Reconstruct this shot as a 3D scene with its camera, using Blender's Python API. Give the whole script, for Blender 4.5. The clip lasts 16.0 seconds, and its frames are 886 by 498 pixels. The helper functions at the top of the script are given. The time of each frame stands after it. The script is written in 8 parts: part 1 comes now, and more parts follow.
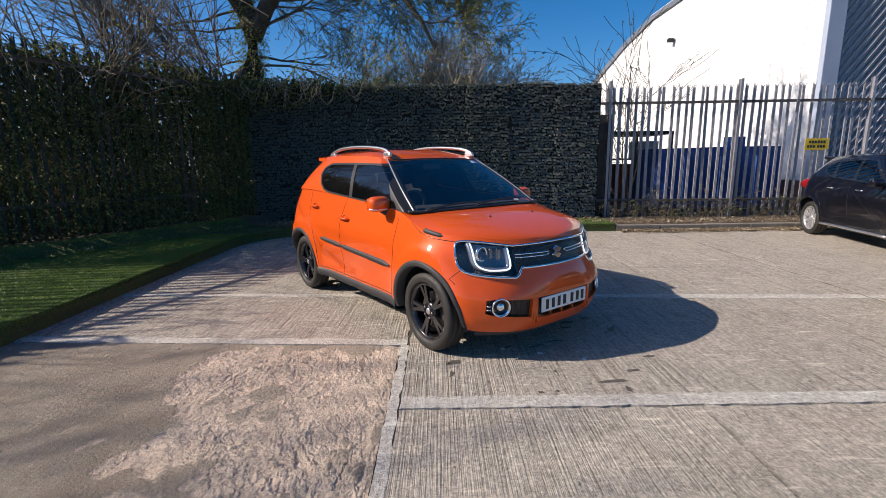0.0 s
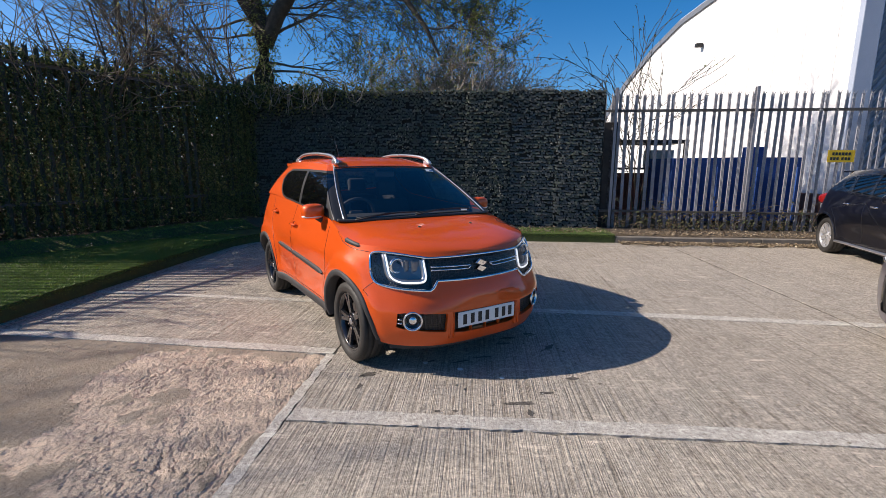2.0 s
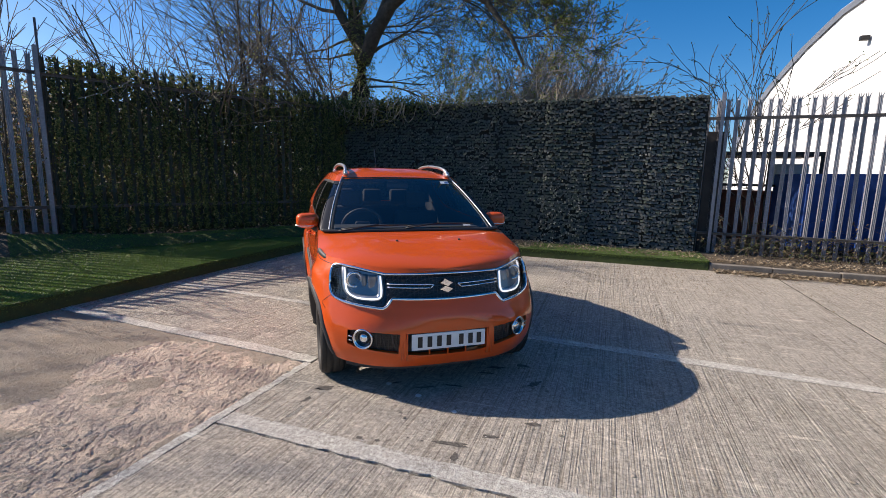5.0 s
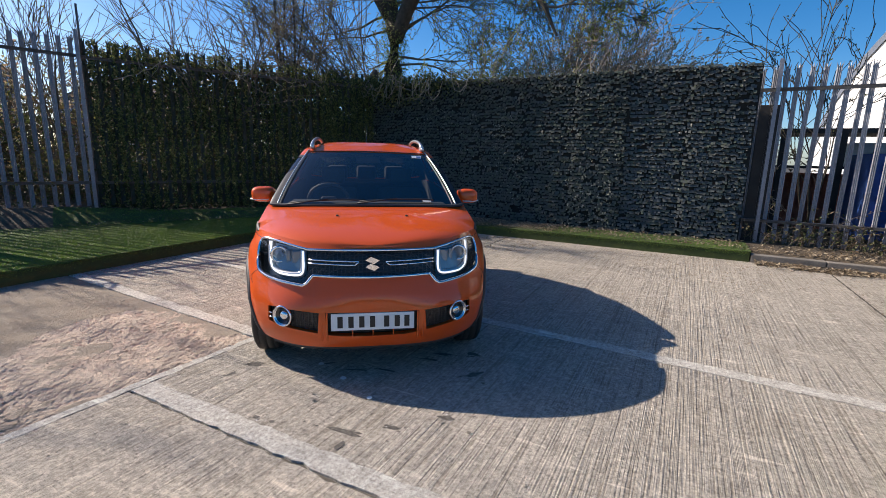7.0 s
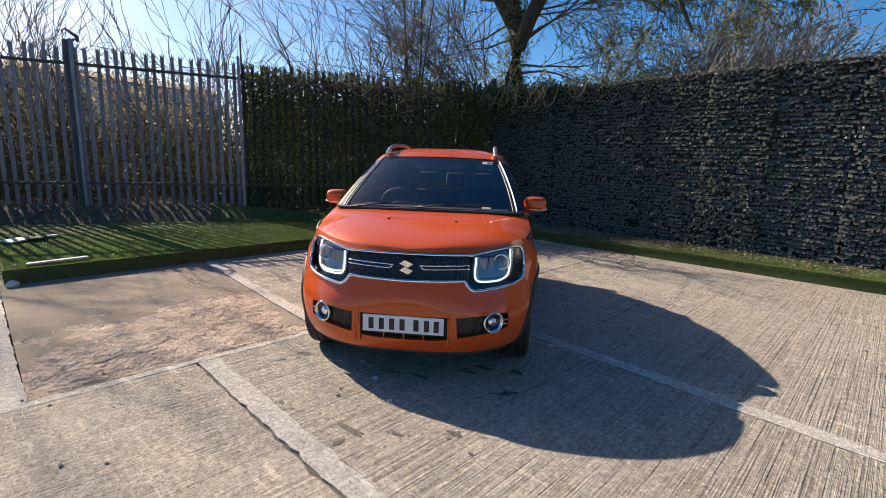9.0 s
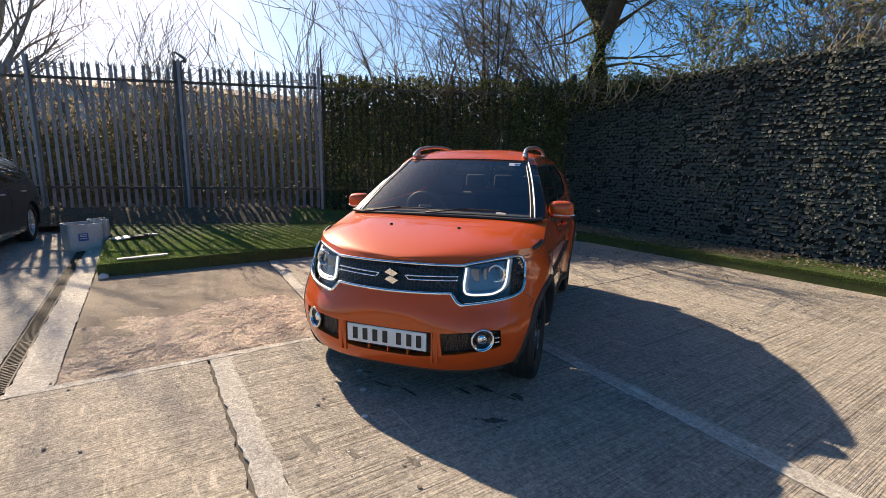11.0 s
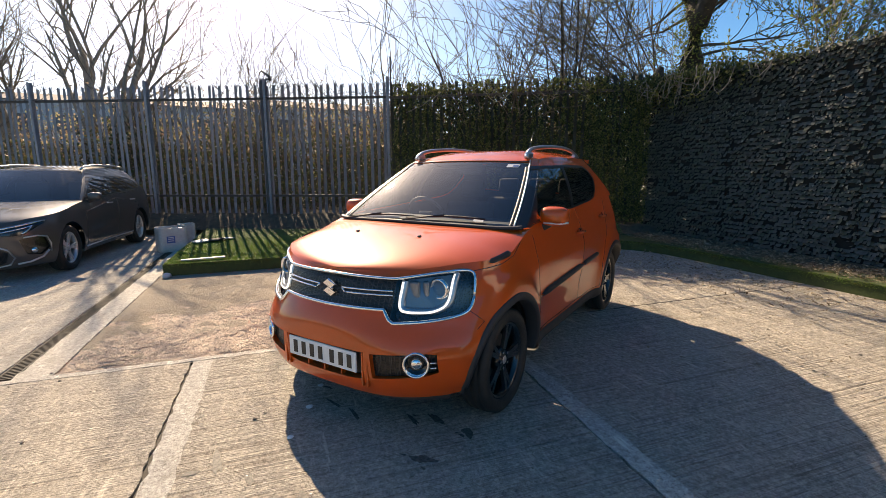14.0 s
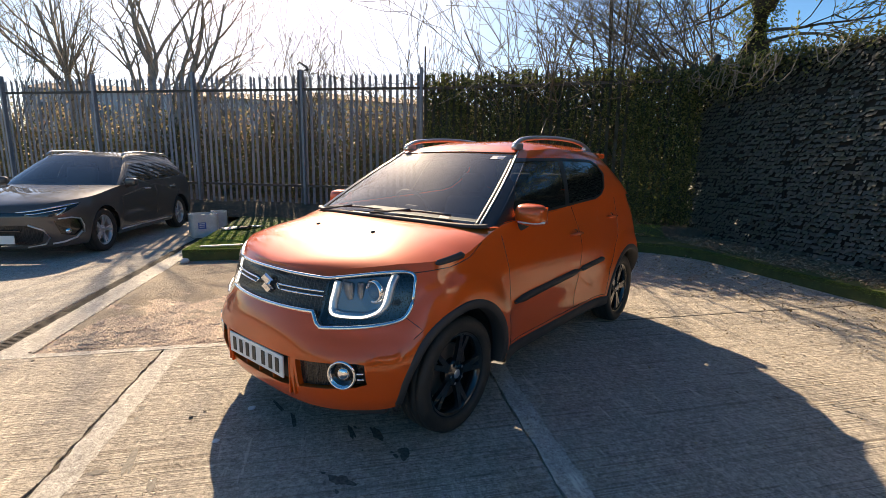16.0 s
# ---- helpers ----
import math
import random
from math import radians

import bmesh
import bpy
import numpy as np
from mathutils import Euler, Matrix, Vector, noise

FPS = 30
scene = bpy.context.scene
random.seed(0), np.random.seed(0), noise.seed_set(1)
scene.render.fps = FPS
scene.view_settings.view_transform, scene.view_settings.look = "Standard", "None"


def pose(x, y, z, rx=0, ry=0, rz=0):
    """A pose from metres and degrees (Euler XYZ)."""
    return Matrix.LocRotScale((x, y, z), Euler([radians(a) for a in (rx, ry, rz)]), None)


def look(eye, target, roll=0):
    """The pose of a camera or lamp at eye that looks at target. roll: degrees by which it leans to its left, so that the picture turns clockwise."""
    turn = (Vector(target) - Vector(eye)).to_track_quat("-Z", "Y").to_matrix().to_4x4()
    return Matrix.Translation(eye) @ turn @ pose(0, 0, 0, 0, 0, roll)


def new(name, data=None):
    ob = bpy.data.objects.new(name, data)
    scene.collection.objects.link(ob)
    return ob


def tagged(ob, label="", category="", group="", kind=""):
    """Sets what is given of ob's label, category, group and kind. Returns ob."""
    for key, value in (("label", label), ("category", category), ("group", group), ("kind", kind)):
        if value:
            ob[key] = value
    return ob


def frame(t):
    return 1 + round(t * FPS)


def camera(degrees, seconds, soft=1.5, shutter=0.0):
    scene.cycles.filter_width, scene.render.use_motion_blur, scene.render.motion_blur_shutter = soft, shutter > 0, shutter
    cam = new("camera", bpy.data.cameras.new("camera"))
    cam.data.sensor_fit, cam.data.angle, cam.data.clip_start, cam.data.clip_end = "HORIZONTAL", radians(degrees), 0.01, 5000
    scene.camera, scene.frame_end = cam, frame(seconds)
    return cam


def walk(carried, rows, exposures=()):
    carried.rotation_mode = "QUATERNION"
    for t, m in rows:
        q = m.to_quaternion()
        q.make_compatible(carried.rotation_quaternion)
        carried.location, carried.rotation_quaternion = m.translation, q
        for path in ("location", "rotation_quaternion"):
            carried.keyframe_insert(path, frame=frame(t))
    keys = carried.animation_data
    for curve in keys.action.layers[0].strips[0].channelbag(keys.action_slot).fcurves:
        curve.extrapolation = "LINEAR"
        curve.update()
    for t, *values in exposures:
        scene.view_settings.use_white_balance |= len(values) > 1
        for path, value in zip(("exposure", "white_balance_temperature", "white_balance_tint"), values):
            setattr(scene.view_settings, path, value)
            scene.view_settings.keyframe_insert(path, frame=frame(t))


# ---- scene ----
cam = camera(87.5, 16.0, soft=0.72)
PATH = [
    (0, (-0.022, 0.044, 1.457), (-0.015, 2.008, 1.081), -0.7),
    (0.5, (0.195, 0.102, 1.451), (0.184, 2.068, 1.084), -1.1),
    (1, (0.386, 0.138, 1.482), (0.343, 2.103, 1.111), -0.4),
    (1.5, (0.626, 0.125, 1.479), (0.533, 2.091, 1.125), -0.1),
    (2, (0.827, 0.143, 1.494), (0.68, 2.106, 1.136), 0.3),
    (2.5, (1.022, 0.265, 1.479), (0.841, 2.226, 1.132), 0.6),
    (3, (1.163, 0.36, 1.5), (0.921, 2.317, 1.171), 1.7),
    (3.5, (1.313, 0.409, 1.49), (1.0, 2.358, 1.167), 1.6),
    (4, (1.505, 0.401, 1.51), (1.04, 2.321, 1.204), 1.9),
    (4.2, (1.567, 0.421, 1.516), (1.055, 2.33, 1.209), 1.9),
    (6.3, (2.408, 0.94, 1.468), (1.572, 2.722, 1.118), 0.5),
    (6.5, (2.476, 0.995, 1.454), (1.621, 2.766, 1.092), 0.7),
    (7, (2.582, 1.156, 1.443), (1.676, 2.896, 1.054), 1.4),
    (7.5, (2.663, 1.296, 1.454), (1.638, 2.967, 1.06), 2.4),
    (8, (2.79, 1.395, 1.434), (1.642, 2.989, 1.056), 2.3),
    (8.5, (2.949, 1.484, 1.441), (1.673, 2.98, 1.073), 2.2),
    (9, (3.034, 1.603, 1.422), (1.658, 3.009, 1.059), 1.8),
    (11.3, (3.324, 2.371, 1.437), (1.65, 3.404, 1.078), 0.8),
    (11.5, (3.337, 2.432, 1.428), (1.646, 3.44, 1.073), 0.8),
    (12, (3.351, 2.614, 1.432), (1.616, 3.547, 1.088), 1.3),
    (12.5, (3.367, 2.751, 1.435), (1.616, 3.656, 1.098), 1.6),
    (13, (3.366, 2.893, 1.423), (1.582, 3.737, 1.101), 0.9),
    (13.5, (3.401, 3.116, 1.425), (1.561, 3.837, 1.116), 0.2),
    (14, (3.431, 3.249, 1.406), (1.574, 3.912, 1.071), -0.2),
    (14.5, (3.409, 3.389, 1.378), (1.542, 4.014, 1.028), -0.1),
    (15, (3.398, 3.535, 1.397), (1.518, 4.108, 1.023), 0.6),
    (15.5, (3.353, 3.675, 1.382), (1.46, 4.209, 1.019), 0.5),
    (16, (3.32, 3.865, 1.383), (1.401, 4.303, 1.025), 1.0),
]
EXPOSURES = [(0, 0.31, 7100, 15), (4, 0.36, 7050, 15), (7, 0.49, 7100, 14), (9, 0.57, 7800, 14), (12.5, 0.73, 9000, 15), (16, 0.89, 9700, 15)]
walk(cam, [(t, look(eye, target, roll)) for t, eye, target, roll in PATH], EXPOSURES)

# ---- light ----
SUN_DIR = Vector((-1.51, -0.166, 1.0)).normalized()      # towards the sun
SUN_ELEV = math.asin(SUN_DIR.z)
SUN_AZ = math.atan2(SUN_DIR.x, SUN_DIR.y)
world = bpy.data.worlds.new("sky")
scene.world = world
world.use_nodes = True
wt = world.node_tree
sky = wt.nodes.new("ShaderNodeTexSky")
sky.sky_type = 'NISHITA'
sky.sun_disc = False
sky.sun_elevation = SUN_ELEV
sky.sun_rotation = SUN_AZ
sky.altitude = 2000
sky.air_density = 1.0
sky.dust_density = 4.0
sky.ozone_density = 4.0
wt.nodes["Background"].inputs["Strength"].default_value = 0.122
richer = wt.nodes.new("ShaderNodeHueSaturation")
richer.inputs["Saturation"].default_value = 1.36
wt.links.new(sky.outputs[0], richer.inputs["Color"])
wt.links.new(richer.outputs[0], wt.nodes["Background"].inputs["Color"])
sun = new("sun", bpy.data.lights.new("sun", 'SUN'))
sun.data.energy = 5.0
sun.data.angle = radians(0.53)
sun.data.color = (1.0, 0.945, 0.87)
sun.matrix_world = look(SUN_DIR * 40, (0, 0, 0))

# ---- materials ----
def nd(t, kind, **inputs):
    n = t.nodes.new(kind)
    for k, v in inputs.items():
        n.inputs[k.replace("_", " ")].default_value = v
    return n


def base_mat(name):
    m = bpy.data.materials.new(name)
    m.use_nodes = True
    return m, m.node_tree, m.node_tree.nodes["Principled BSDF"]


def mixc(t, fac, a, b, blend='MIX'):
    n = t.nodes.new("ShaderNodeMix")
    n.data_type, n.blend_type = 'RGBA', blend
    for sock, v in ((0, fac), (6, a), (7, b)):
        if hasattr(v, "links"):
            t.links.new(v, n.inputs[sock])
        else:
            n.inputs[sock].default_value = v if sock == 0 else (*v, 1)
    return n.outputs[2]


def ramp(t, src, lo, hi):
    n = t.nodes.new("ShaderNodeMapRange")
    n.inputs[1].default_value, n.inputs[2].default_value = lo, hi
    t.links.new(src, n.inputs[0])
    return n.outputs[0]


def noise_at(t, vec, scale, detail=4.0, rough=0.6, stretch=None):
    if stretch:
        mp = t.nodes.new("ShaderNodeMapping")
        mp.inputs["Scale"].default_value = stretch
        t.links.new(vec, mp.inputs[0])
        vec = mp.outputs[0]
    n = nd(t, "ShaderNodeTexNoise", Scale=scale, Detail=detail, Roughness=rough)
    t.links.new(vec, n.inputs["Vector"])
    return n.outputs[0]


def place(t, coords):
    if coords == "world":
        return t.nodes.new("ShaderNodeNewGeometry").outputs["Position"]
    return t.nodes.new("ShaderNodeTexCoord").outputs["Object"]


def bump(t, b, src, strength, dist, normal=None):
    n = nd(t, "ShaderNodeBump", Strength=strength, Distance=dist)
    t.links.new(src, n.inputs["Height"])
    if normal:
        t.links.new(normal, n.inputs["Normal"])
    t.links.new(n.outputs[0], b.inputs["Normal"])
    return n.outputs[0]


def surf(name, c1, c2, scale=6.0, rough=0.7, metal=0.0, fine=60.0, relief=0.0, coords="world", spread=0.0, island=0.0, coat=0.0):
    """Two-scale mottled surface; spread varies pieces, island varies joined pieces."""
    m, t, b = base_mat(name)
    v = place(t, coords)
    big = noise_at(t, v, scale)
    small = noise_at(t, v, fine, 3.0)
    col = mixc(t, ramp(t, big, 0.35, 0.65), c1, c2)
    dark = tuple(x * 0.72 for x in c1)
    col = mixc(t, ramp(t, small, 0.62, 0.42), col, mixc(t, 0.45, col, dark))
    if spread or island:
        src = t.nodes.new("ShaderNodeObjectInfo").outputs["Random"] if spread else t.nodes.new("ShaderNodeNewGeometry").outputs["Random Per Island"]
        hsv = t.nodes.new("ShaderNodeHueSaturation")
        k = spread or island
        mr = ramp(t, src, 0, 1)
        mr.node.inputs[3].default_value, mr.node.inputs[4].default_value = 1 - k, 1 + k
        t.links.new(mr, hsv.inputs["Value"])
        t.links.new(col, hsv.inputs["Color"])
        col = hsv.outputs[0]
    t.links.new(col, b.inputs["Base Color"])
    rr = ramp(t, small, 0.3, 0.7)
    rr.node.inputs[3].default_value, rr.node.inputs[4].default_value = max(0.02, rough - 0.1), min(1.0, rough + 0.1)
    t.links.new(rr, b.inputs["Roughness"])
    b.inputs["Metallic"].default_value = metal
    b.inputs["Coat Weight"].default_value = coat
    if relief:
        bump(t, b, small, 0.8, relief)
    return m


def leafy(name, cols, rough=0.5, trans=0.25):
    """Leaves whose colour varies from leaf to leaf, with some light through them."""
    m, t, b = base_mat(name)
    r = t.nodes.new("ShaderNodeNewGeometry").outputs["Random Per Island"]
    cr = t.nodes.new("ShaderNodeValToRGB")
    while len(cr.color_ramp.elements) < len(cols):
        cr.color_ramp.elements.new(0.5)
    for i, c in enumerate(cols):
        cr.color_ramp.elements[i].position = i / (len(cols) - 1)
        cr.color_ramp.elements[i].color = (*c, 1)
    t.links.new(r, cr.inputs[0])
    t.links.new(cr.outputs[0], b.inputs["Base Color"])
    b.inputs["Roughness"].default_value = rough
    if trans:
        tr = t.nodes.new("ShaderNodeBsdfTranslucent")
        t.links.new(cr.outputs[0], tr.inputs[0])
        mx = t.nodes.new("ShaderNodeMixShader")
        mx.inputs[0].default_value = trans
        t.links.new(b.outputs[0], mx.inputs[1])
        t.links.new(tr.outputs[0], mx.inputs[2])
        t.links.new(mx.outputs[0], t.nodes["Material Output"].inputs[0])
    return m


def concrete(name, c1, c2, grooves=0.0):
    """Weathered concrete; grooves: how strongly the brush marks along y show."""
    m, t, b = base_mat(name)
    v = place(t, "world")
    big = noise_at(t, v, 0.9, 5.0)
    mid = noise_at(t, v, 7.0, 6.0, 0.7)
    grit = noise_at(t, v, 48.0, 6.0, 0.8)
    fine = noise_at(t, v, 190.0, 3.0, 0.75)
    lines = noise_at(t, v, 1.0, 3.0, 0.7, (74.0, 0.55, 1.0))
    combs = noise_at(t, v, 1.0, 1.0, 0.5, (13.0, 0.22, 1.0))
    col = mixc(t, ramp(t, big, 0.3, 0.7), c1, c2)
    col = mixc(t, ramp(t, mid, 0.46, 0.78), col, tuple(x * 1.25 for x in c2))
    col = mixc(t, ramp(t, grit, 0.52, 0.64), col, mixc(t, 0.7, col, (0.10, 0.088, 0.075)))
    col = mixc(t, ramp(t, grit, 0.47, 0.32), col, tuple(min(0.8, x * 1.6) for x in c2))
    grain = noise_at(t, v, 30.0, 4.0, 0.7, (1.0, 0.7, 1.0))
    col = mixc(t, ramp(t, grain, 0.53, 0.62), col, mixc(t, 0.55, col, tuple(min(0.8, x * 1.6) for x in c2)))
    col = mixc(t, ramp(t, grain, 0.46, 0.37), col, mixc(t, 0.3, col, tuple(x * 0.45 for x in c1)))
    col = mixc(t, ramp(t, fine, 0.55, 0.66), col, mixc(t, 0.6, col, (0.08, 0.07, 0.06)))
    stain = ramp(t, noise_at(t, v, 2.3, 6.0, 0.75), 0.55, 0.76)
    col = mixc(t, stain, col, mixc(t, 1.0, col, (0.66, 0.63, 0.60), 'MULTIPLY'))
    scuff = ramp(t, noise_at(t, v, 1.0, 4.0, 0.7, (2.2, 13.0, 1.0)), 0.60, 0.68)
    col = mixc(t, scuff, col, mixc(t, 0.85, col, tuple(min(0.8, x * 1.55) for x in c2)))
    if grooves:
        # part of the shade in the grooves is painted as darker lines
        worn = nd(t, "ShaderNodeMath")
        worn.operation = 'MULTIPLY'
        t.links.new(ramp(t, lines, 0.485, 0.43), worn.inputs[0])
        t.links.new(ramp(t, noise_at(t, v, 9.0, 6.0, 0.8, (1.0, 0.6, 1.0)), 0.40, 0.54), worn.inputs[1])
        col = mixc(t, worn.outputs[0], col, mixc(t, 0.74 * grooves, col, mixc(t, 1.0, col, (0.55, 0.52, 0.48), 'MULTIPLY')))
        col = mixc(t, ramp(t, combs, 0.34, 0.29), col, mixc(t, 0.48 * grooves, col, mixc(t, 1.0, col, (0.55, 0.53, 0.50), 'MULTIPLY')))
    t.links.new(col, b.inputs["Base Color"])
    b.inputs["Roughness"].default_value = 0.88
    b.inputs["Specular IOR Level"].default_value = 0.35
    n1 = bump(t, b, grit, 0.9, 0.012, bump(t, b, grain, 0.7, 0.012))
    if grooves:
        bump(t, b, lines, grooves, 0.032, n1)
    else:
        bump(t, b, mid, 0.5, 0.012, n1)
    return m


CONC = concrete("brushed concrete", (0.414, 0.370, 0.314), (0.497, 0.447, 0.380), 1.0)
CONC_NEAR = concrete("finely brushed concrete", (0.414, 0.365, 0.304), (0.502, 0.445, 0.370), 0.75)
CONC_BAND = concrete("trowelled concrete edge", (0.49, 0.45, 0.395), (0.55, 0.51, 0.45), 0.15)
CONC_OLD = concrete("plain yard concrete", (0.38, 0.35, 0.31), (0.44, 0.41, 0.365), 0.6)
EARTH = surf("dark joint dirt", (0.06, 0.05, 0.04), (0.10, 0.085, 0.065), 20, 0.95, relief=0.01)
SOIL = surf("soil with leaf litter", (0.085, 0.065, 0.045), (0.16, 0.12, 0.075), 9, 0.95, fine=45, relief=0.03)
KERB = surf("kerb concrete", (0.2, 0.18, 0.15), (0.28, 0.25, 0.21), 4, 0.9, relief=0.006)
TURF_BASE = surf("turf backing", (0.052, 0.075, 0.022), (0.08, 0.115, 0.03), 14, 0.9, relief=0.01)
TURF = leafy("artificial turf", [(0.08, 0.17, 0.02), (0.14, 0.26, 0.037), (0.20, 0.31, 0.057), (0.155, 0.195, 0.048)], 0.55, 0.35)
STEEL = surf("galvanised steel", (0.25, 0.25, 0.275), (0.35, 0.35, 0.37), 5, 0.5, metal=0.35, fine=35, coords="object", spread=0.15)
# green algae tone, with the shade among the ivy put into the colour too
STEEL_GREEN = surf("algae stained steel, darkened for shade", (0.055, 0.062, 0.048), (0.10, 0.105, 0.085), 5, 0.75, metal=0.1, fine=35, coords="object", spread=0.2)
STEEL_DARK = surf("weathered steel", (0.09, 0.09, 0.095), (0.15, 0.145, 0.145), 5, 0.6, metal=0.3, fine=35, coords="object")
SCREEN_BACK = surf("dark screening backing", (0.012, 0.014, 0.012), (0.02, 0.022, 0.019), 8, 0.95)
SCREEN_PALE = leafy("paler screening leaves", [(0.056, 0.062, 0.056), (0.077, 0.084, 0.076), (0.094, 0.102, 0.094), (0.072, 0.088, 0.06), (0.112, 0.119, 0.108)], 0.5, 0.06)
SCREEN_LEAF = leafy("screening leaves", [(0.046, 0.052, 0.042), (0.064, 0.072, 0.057), (0.082, 0.090, 0.075), (0.064, 0.082, 0.048), (0.096, 0.103, 0.086)], 0.5, 0.06)
IVY_LEAF = leafy("ivy leaves", [(0.036, 0.053, 0.018), (0.082, 0.105, 0.032), (0.145, 0.168, 0.05), (0.235, 0.225, 0.083)], 0.55, 0.45)
PALE_IVY = leafy("pale weathered leaves", [(0.16, 0.17, 0.12), (0.24, 0.25, 0.19), (0.30, 0.30, 0.25), (0.12, 0.15, 0.08)], 0.5, 0.2)
IVY_SHADED = leafy("shade-darkened ivy leaves", [(0.022, 0.034, 0.012), (0.045, 0.06, 0.02), (0.065, 0.07, 0.028), (0.075, 0.055, 0.03)], 0.6, 0.3)
HEDGE_LEAF = leafy("bramble leaves", [(0.05, 0.07, 0.02), (0.11, 0.12, 0.04), (0.15, 0.09, 0.05), (0.08, 0.11, 0.035)], 0.6, 0.3)
BUD_LEAF = leafy("young leaves", [(0.18, 0.24, 0.05), (0.28, 0.33, 0.07), (0.32, 0.29, 0.10), (0.15, 0.20, 0.05)], 0.55, 0.5)
BROWN_LEAF = leafy("brown buds", [(0.34, 0.21, 0.14), (0.46, 0.34, 0.23), (0.30, 0.29, 0.13), (0.42, 0.35, 0.21)], 0.65, 0.4)
DRY_LEAF = leafy("dry dead leaves", [(0.10, 0.07, 0.045), (0.34, 0.26, 0.17), (0.20, 0.14, 0.085), (0.52, 0.43, 0.30), (0.26, 0.20, 0.12)], 0.75, 0.15)
BARK = surf("grey brown bark", (0.05, 0.042, 0.03), (0.105, 0.088, 0.066), 9, 0.9, fine=40, relief=0.02)
TWIG_PALE = surf("pale twig bark", (0.30, 0.25, 0.20), (0.46, 0.39, 0.31), 5, 0.8, fine=30)
TWIG = surf("twig bark", (0.10, 0.082, 0.062), (0.21, 0.172, 0.132), 5, 0.85, fine=30)
WHITE_CLAD = surf("white wall cladding", (0.86, 0.85, 0.82), (0.82, 0.81, 0.79), 0.6, 0.6, fine=12)
GREY_CLAD = surf("grey ribbed cladding", (0.30, 0.315, 0.34), (0.36, 0.37, 0.39), 0.8, 0.45, metal=0.2, fine=15)
TRIM_BLUE = surf("blue grey corner trim", (0.36, 0.42, 0.52), (0.42, 0.47, 0.56), 1.5, 0.5)
SKIP_BLUE = surf("blue painted steel", (0.011, 0.06, 0.24), (0.019, 0.08, 0.31), 2, 0.75, fine=14, relief=0.004)
BRICK = surf("red brick", (0.28, 0.10, 0.07), (0.36, 0.15, 0.1), 6, 0.85, relief=0.005, spread=0.25, coords="object")
DARK = surf("dark timber", (0.03, 0.027, 0.025), (0.05, 0.045, 0.04), 5, 0.8)
YELLOW = surf("yellow plate", (0.72, 0.46, 0.015), (0.66, 0.42, 0.02), 5, 0.4)
INK = surf("black lettering", (0.012, 0.012, 0.012), (0.02, 0.02, 0.02), 5, 0.5)
WHITE_PLASTIC = surf("weathered white plastic", (0.62, 0.62, 0.6), (0.5, 0.5, 0.48), 6, 0.5, fine=25)
BLUE_LABEL = surf("blue label", (0.05, 0.12, 0.34), (0.07, 0.16, 0.4), 8, 0.5)
IRON = surf("cast iron grating", (0.05, 0.045, 0.04), (0.09, 0.075, 0.06), 20, 0.75, metal=0.4, fine=60, relief=0.004)
FAR = surf("distant roofs", (0.34, 0.36, 0.40), (0.42, 0.44, 0.47), 0.3, 0.8)
GAP = surf("gritty joint filling", (0.11, 0.095, 0.075), (0.18, 0.155, 0.125), 25, 0.95, fine=90, relief=0.01)

# ---- building helpers ----
def thing(name, label, category, loc=(0, 0, 0), rz=0.0, group="", kind=""):
    ob = new(name)
    ob.empty_display_size = 0.1
    ob.matrix_basis = pose(*loc, 0, 0, rz)
    return tagged(ob, label, category, group, kind)


def link(name, me, mat, parent=None, label="", m=None, smooth=False):
    if mat is not None and not me.materials:
        me.materials.append(mat)
    if smooth:
        me.polygons.foreach_set("use_smooth", [True] * len(me.polygons))
    ob = new(name, me)
    if parent is not None:
        ob.parent = parent
    if m is not None:
        ob.matrix_basis = m
    if label:
        ob["label"] = label
    return ob


def part(name, bm, mat, parent, label="", m=None, smooth=False):
    me = bpy.data.meshes.new(name)
    bm.to_mesh(me)
    bm.free()
    return link(name, me, mat, parent, label, m, smooth)


def raw(name, verts, faces, mat, parent=None, label="", m=None, smooth=False):
    me = bpy.data.meshes.new(name)
    me.from_pydata(verts, [], faces)
    me.update()
    return link(name, me, mat, parent, label, m, smooth)


def box_bm(sx, sy, sz, at=(0, 0, 0), bevel=0.0, seg=2, bm=None):
    """A box standing on z = at.z, centred in x and y."""
    b = bm or bmesh.new()
    r = bmesh.ops.create_cube(b, size=1.0)
    for v in r["verts"]:
        v.co = Vector((v.co.x * sx + at[0], v.co.y * sy + at[1], (v.co.z + 0.5) * sz + at[2]))
    if bevel:
        es = list({e for v in r["verts"] for e in v.link_edges})
        bmesh.ops.bevel(b, geom=es, offset=bevel, segments=seg, affect='EDGES', profile=0.5)
    return b


def cyl_bm(r1, r2, h, at=(0, 0, 0), seg=24, axis='z', caps=True, bm=None):
    b = bm or bmesh.new()
    r = bmesh.ops.create_cone(b, cap_ends=caps, segments=seg, radius1=r1, radius2=r2, depth=h)
    for v in r["verts"]:
        c = v.co.copy()
        if axis == 'x':
            c = Vector((c.z, c.x, c.y))
        elif axis == 'y':
            c = Vector((c.x, c.z, -c.y))
        v.co = c + Vector(at)
    return b


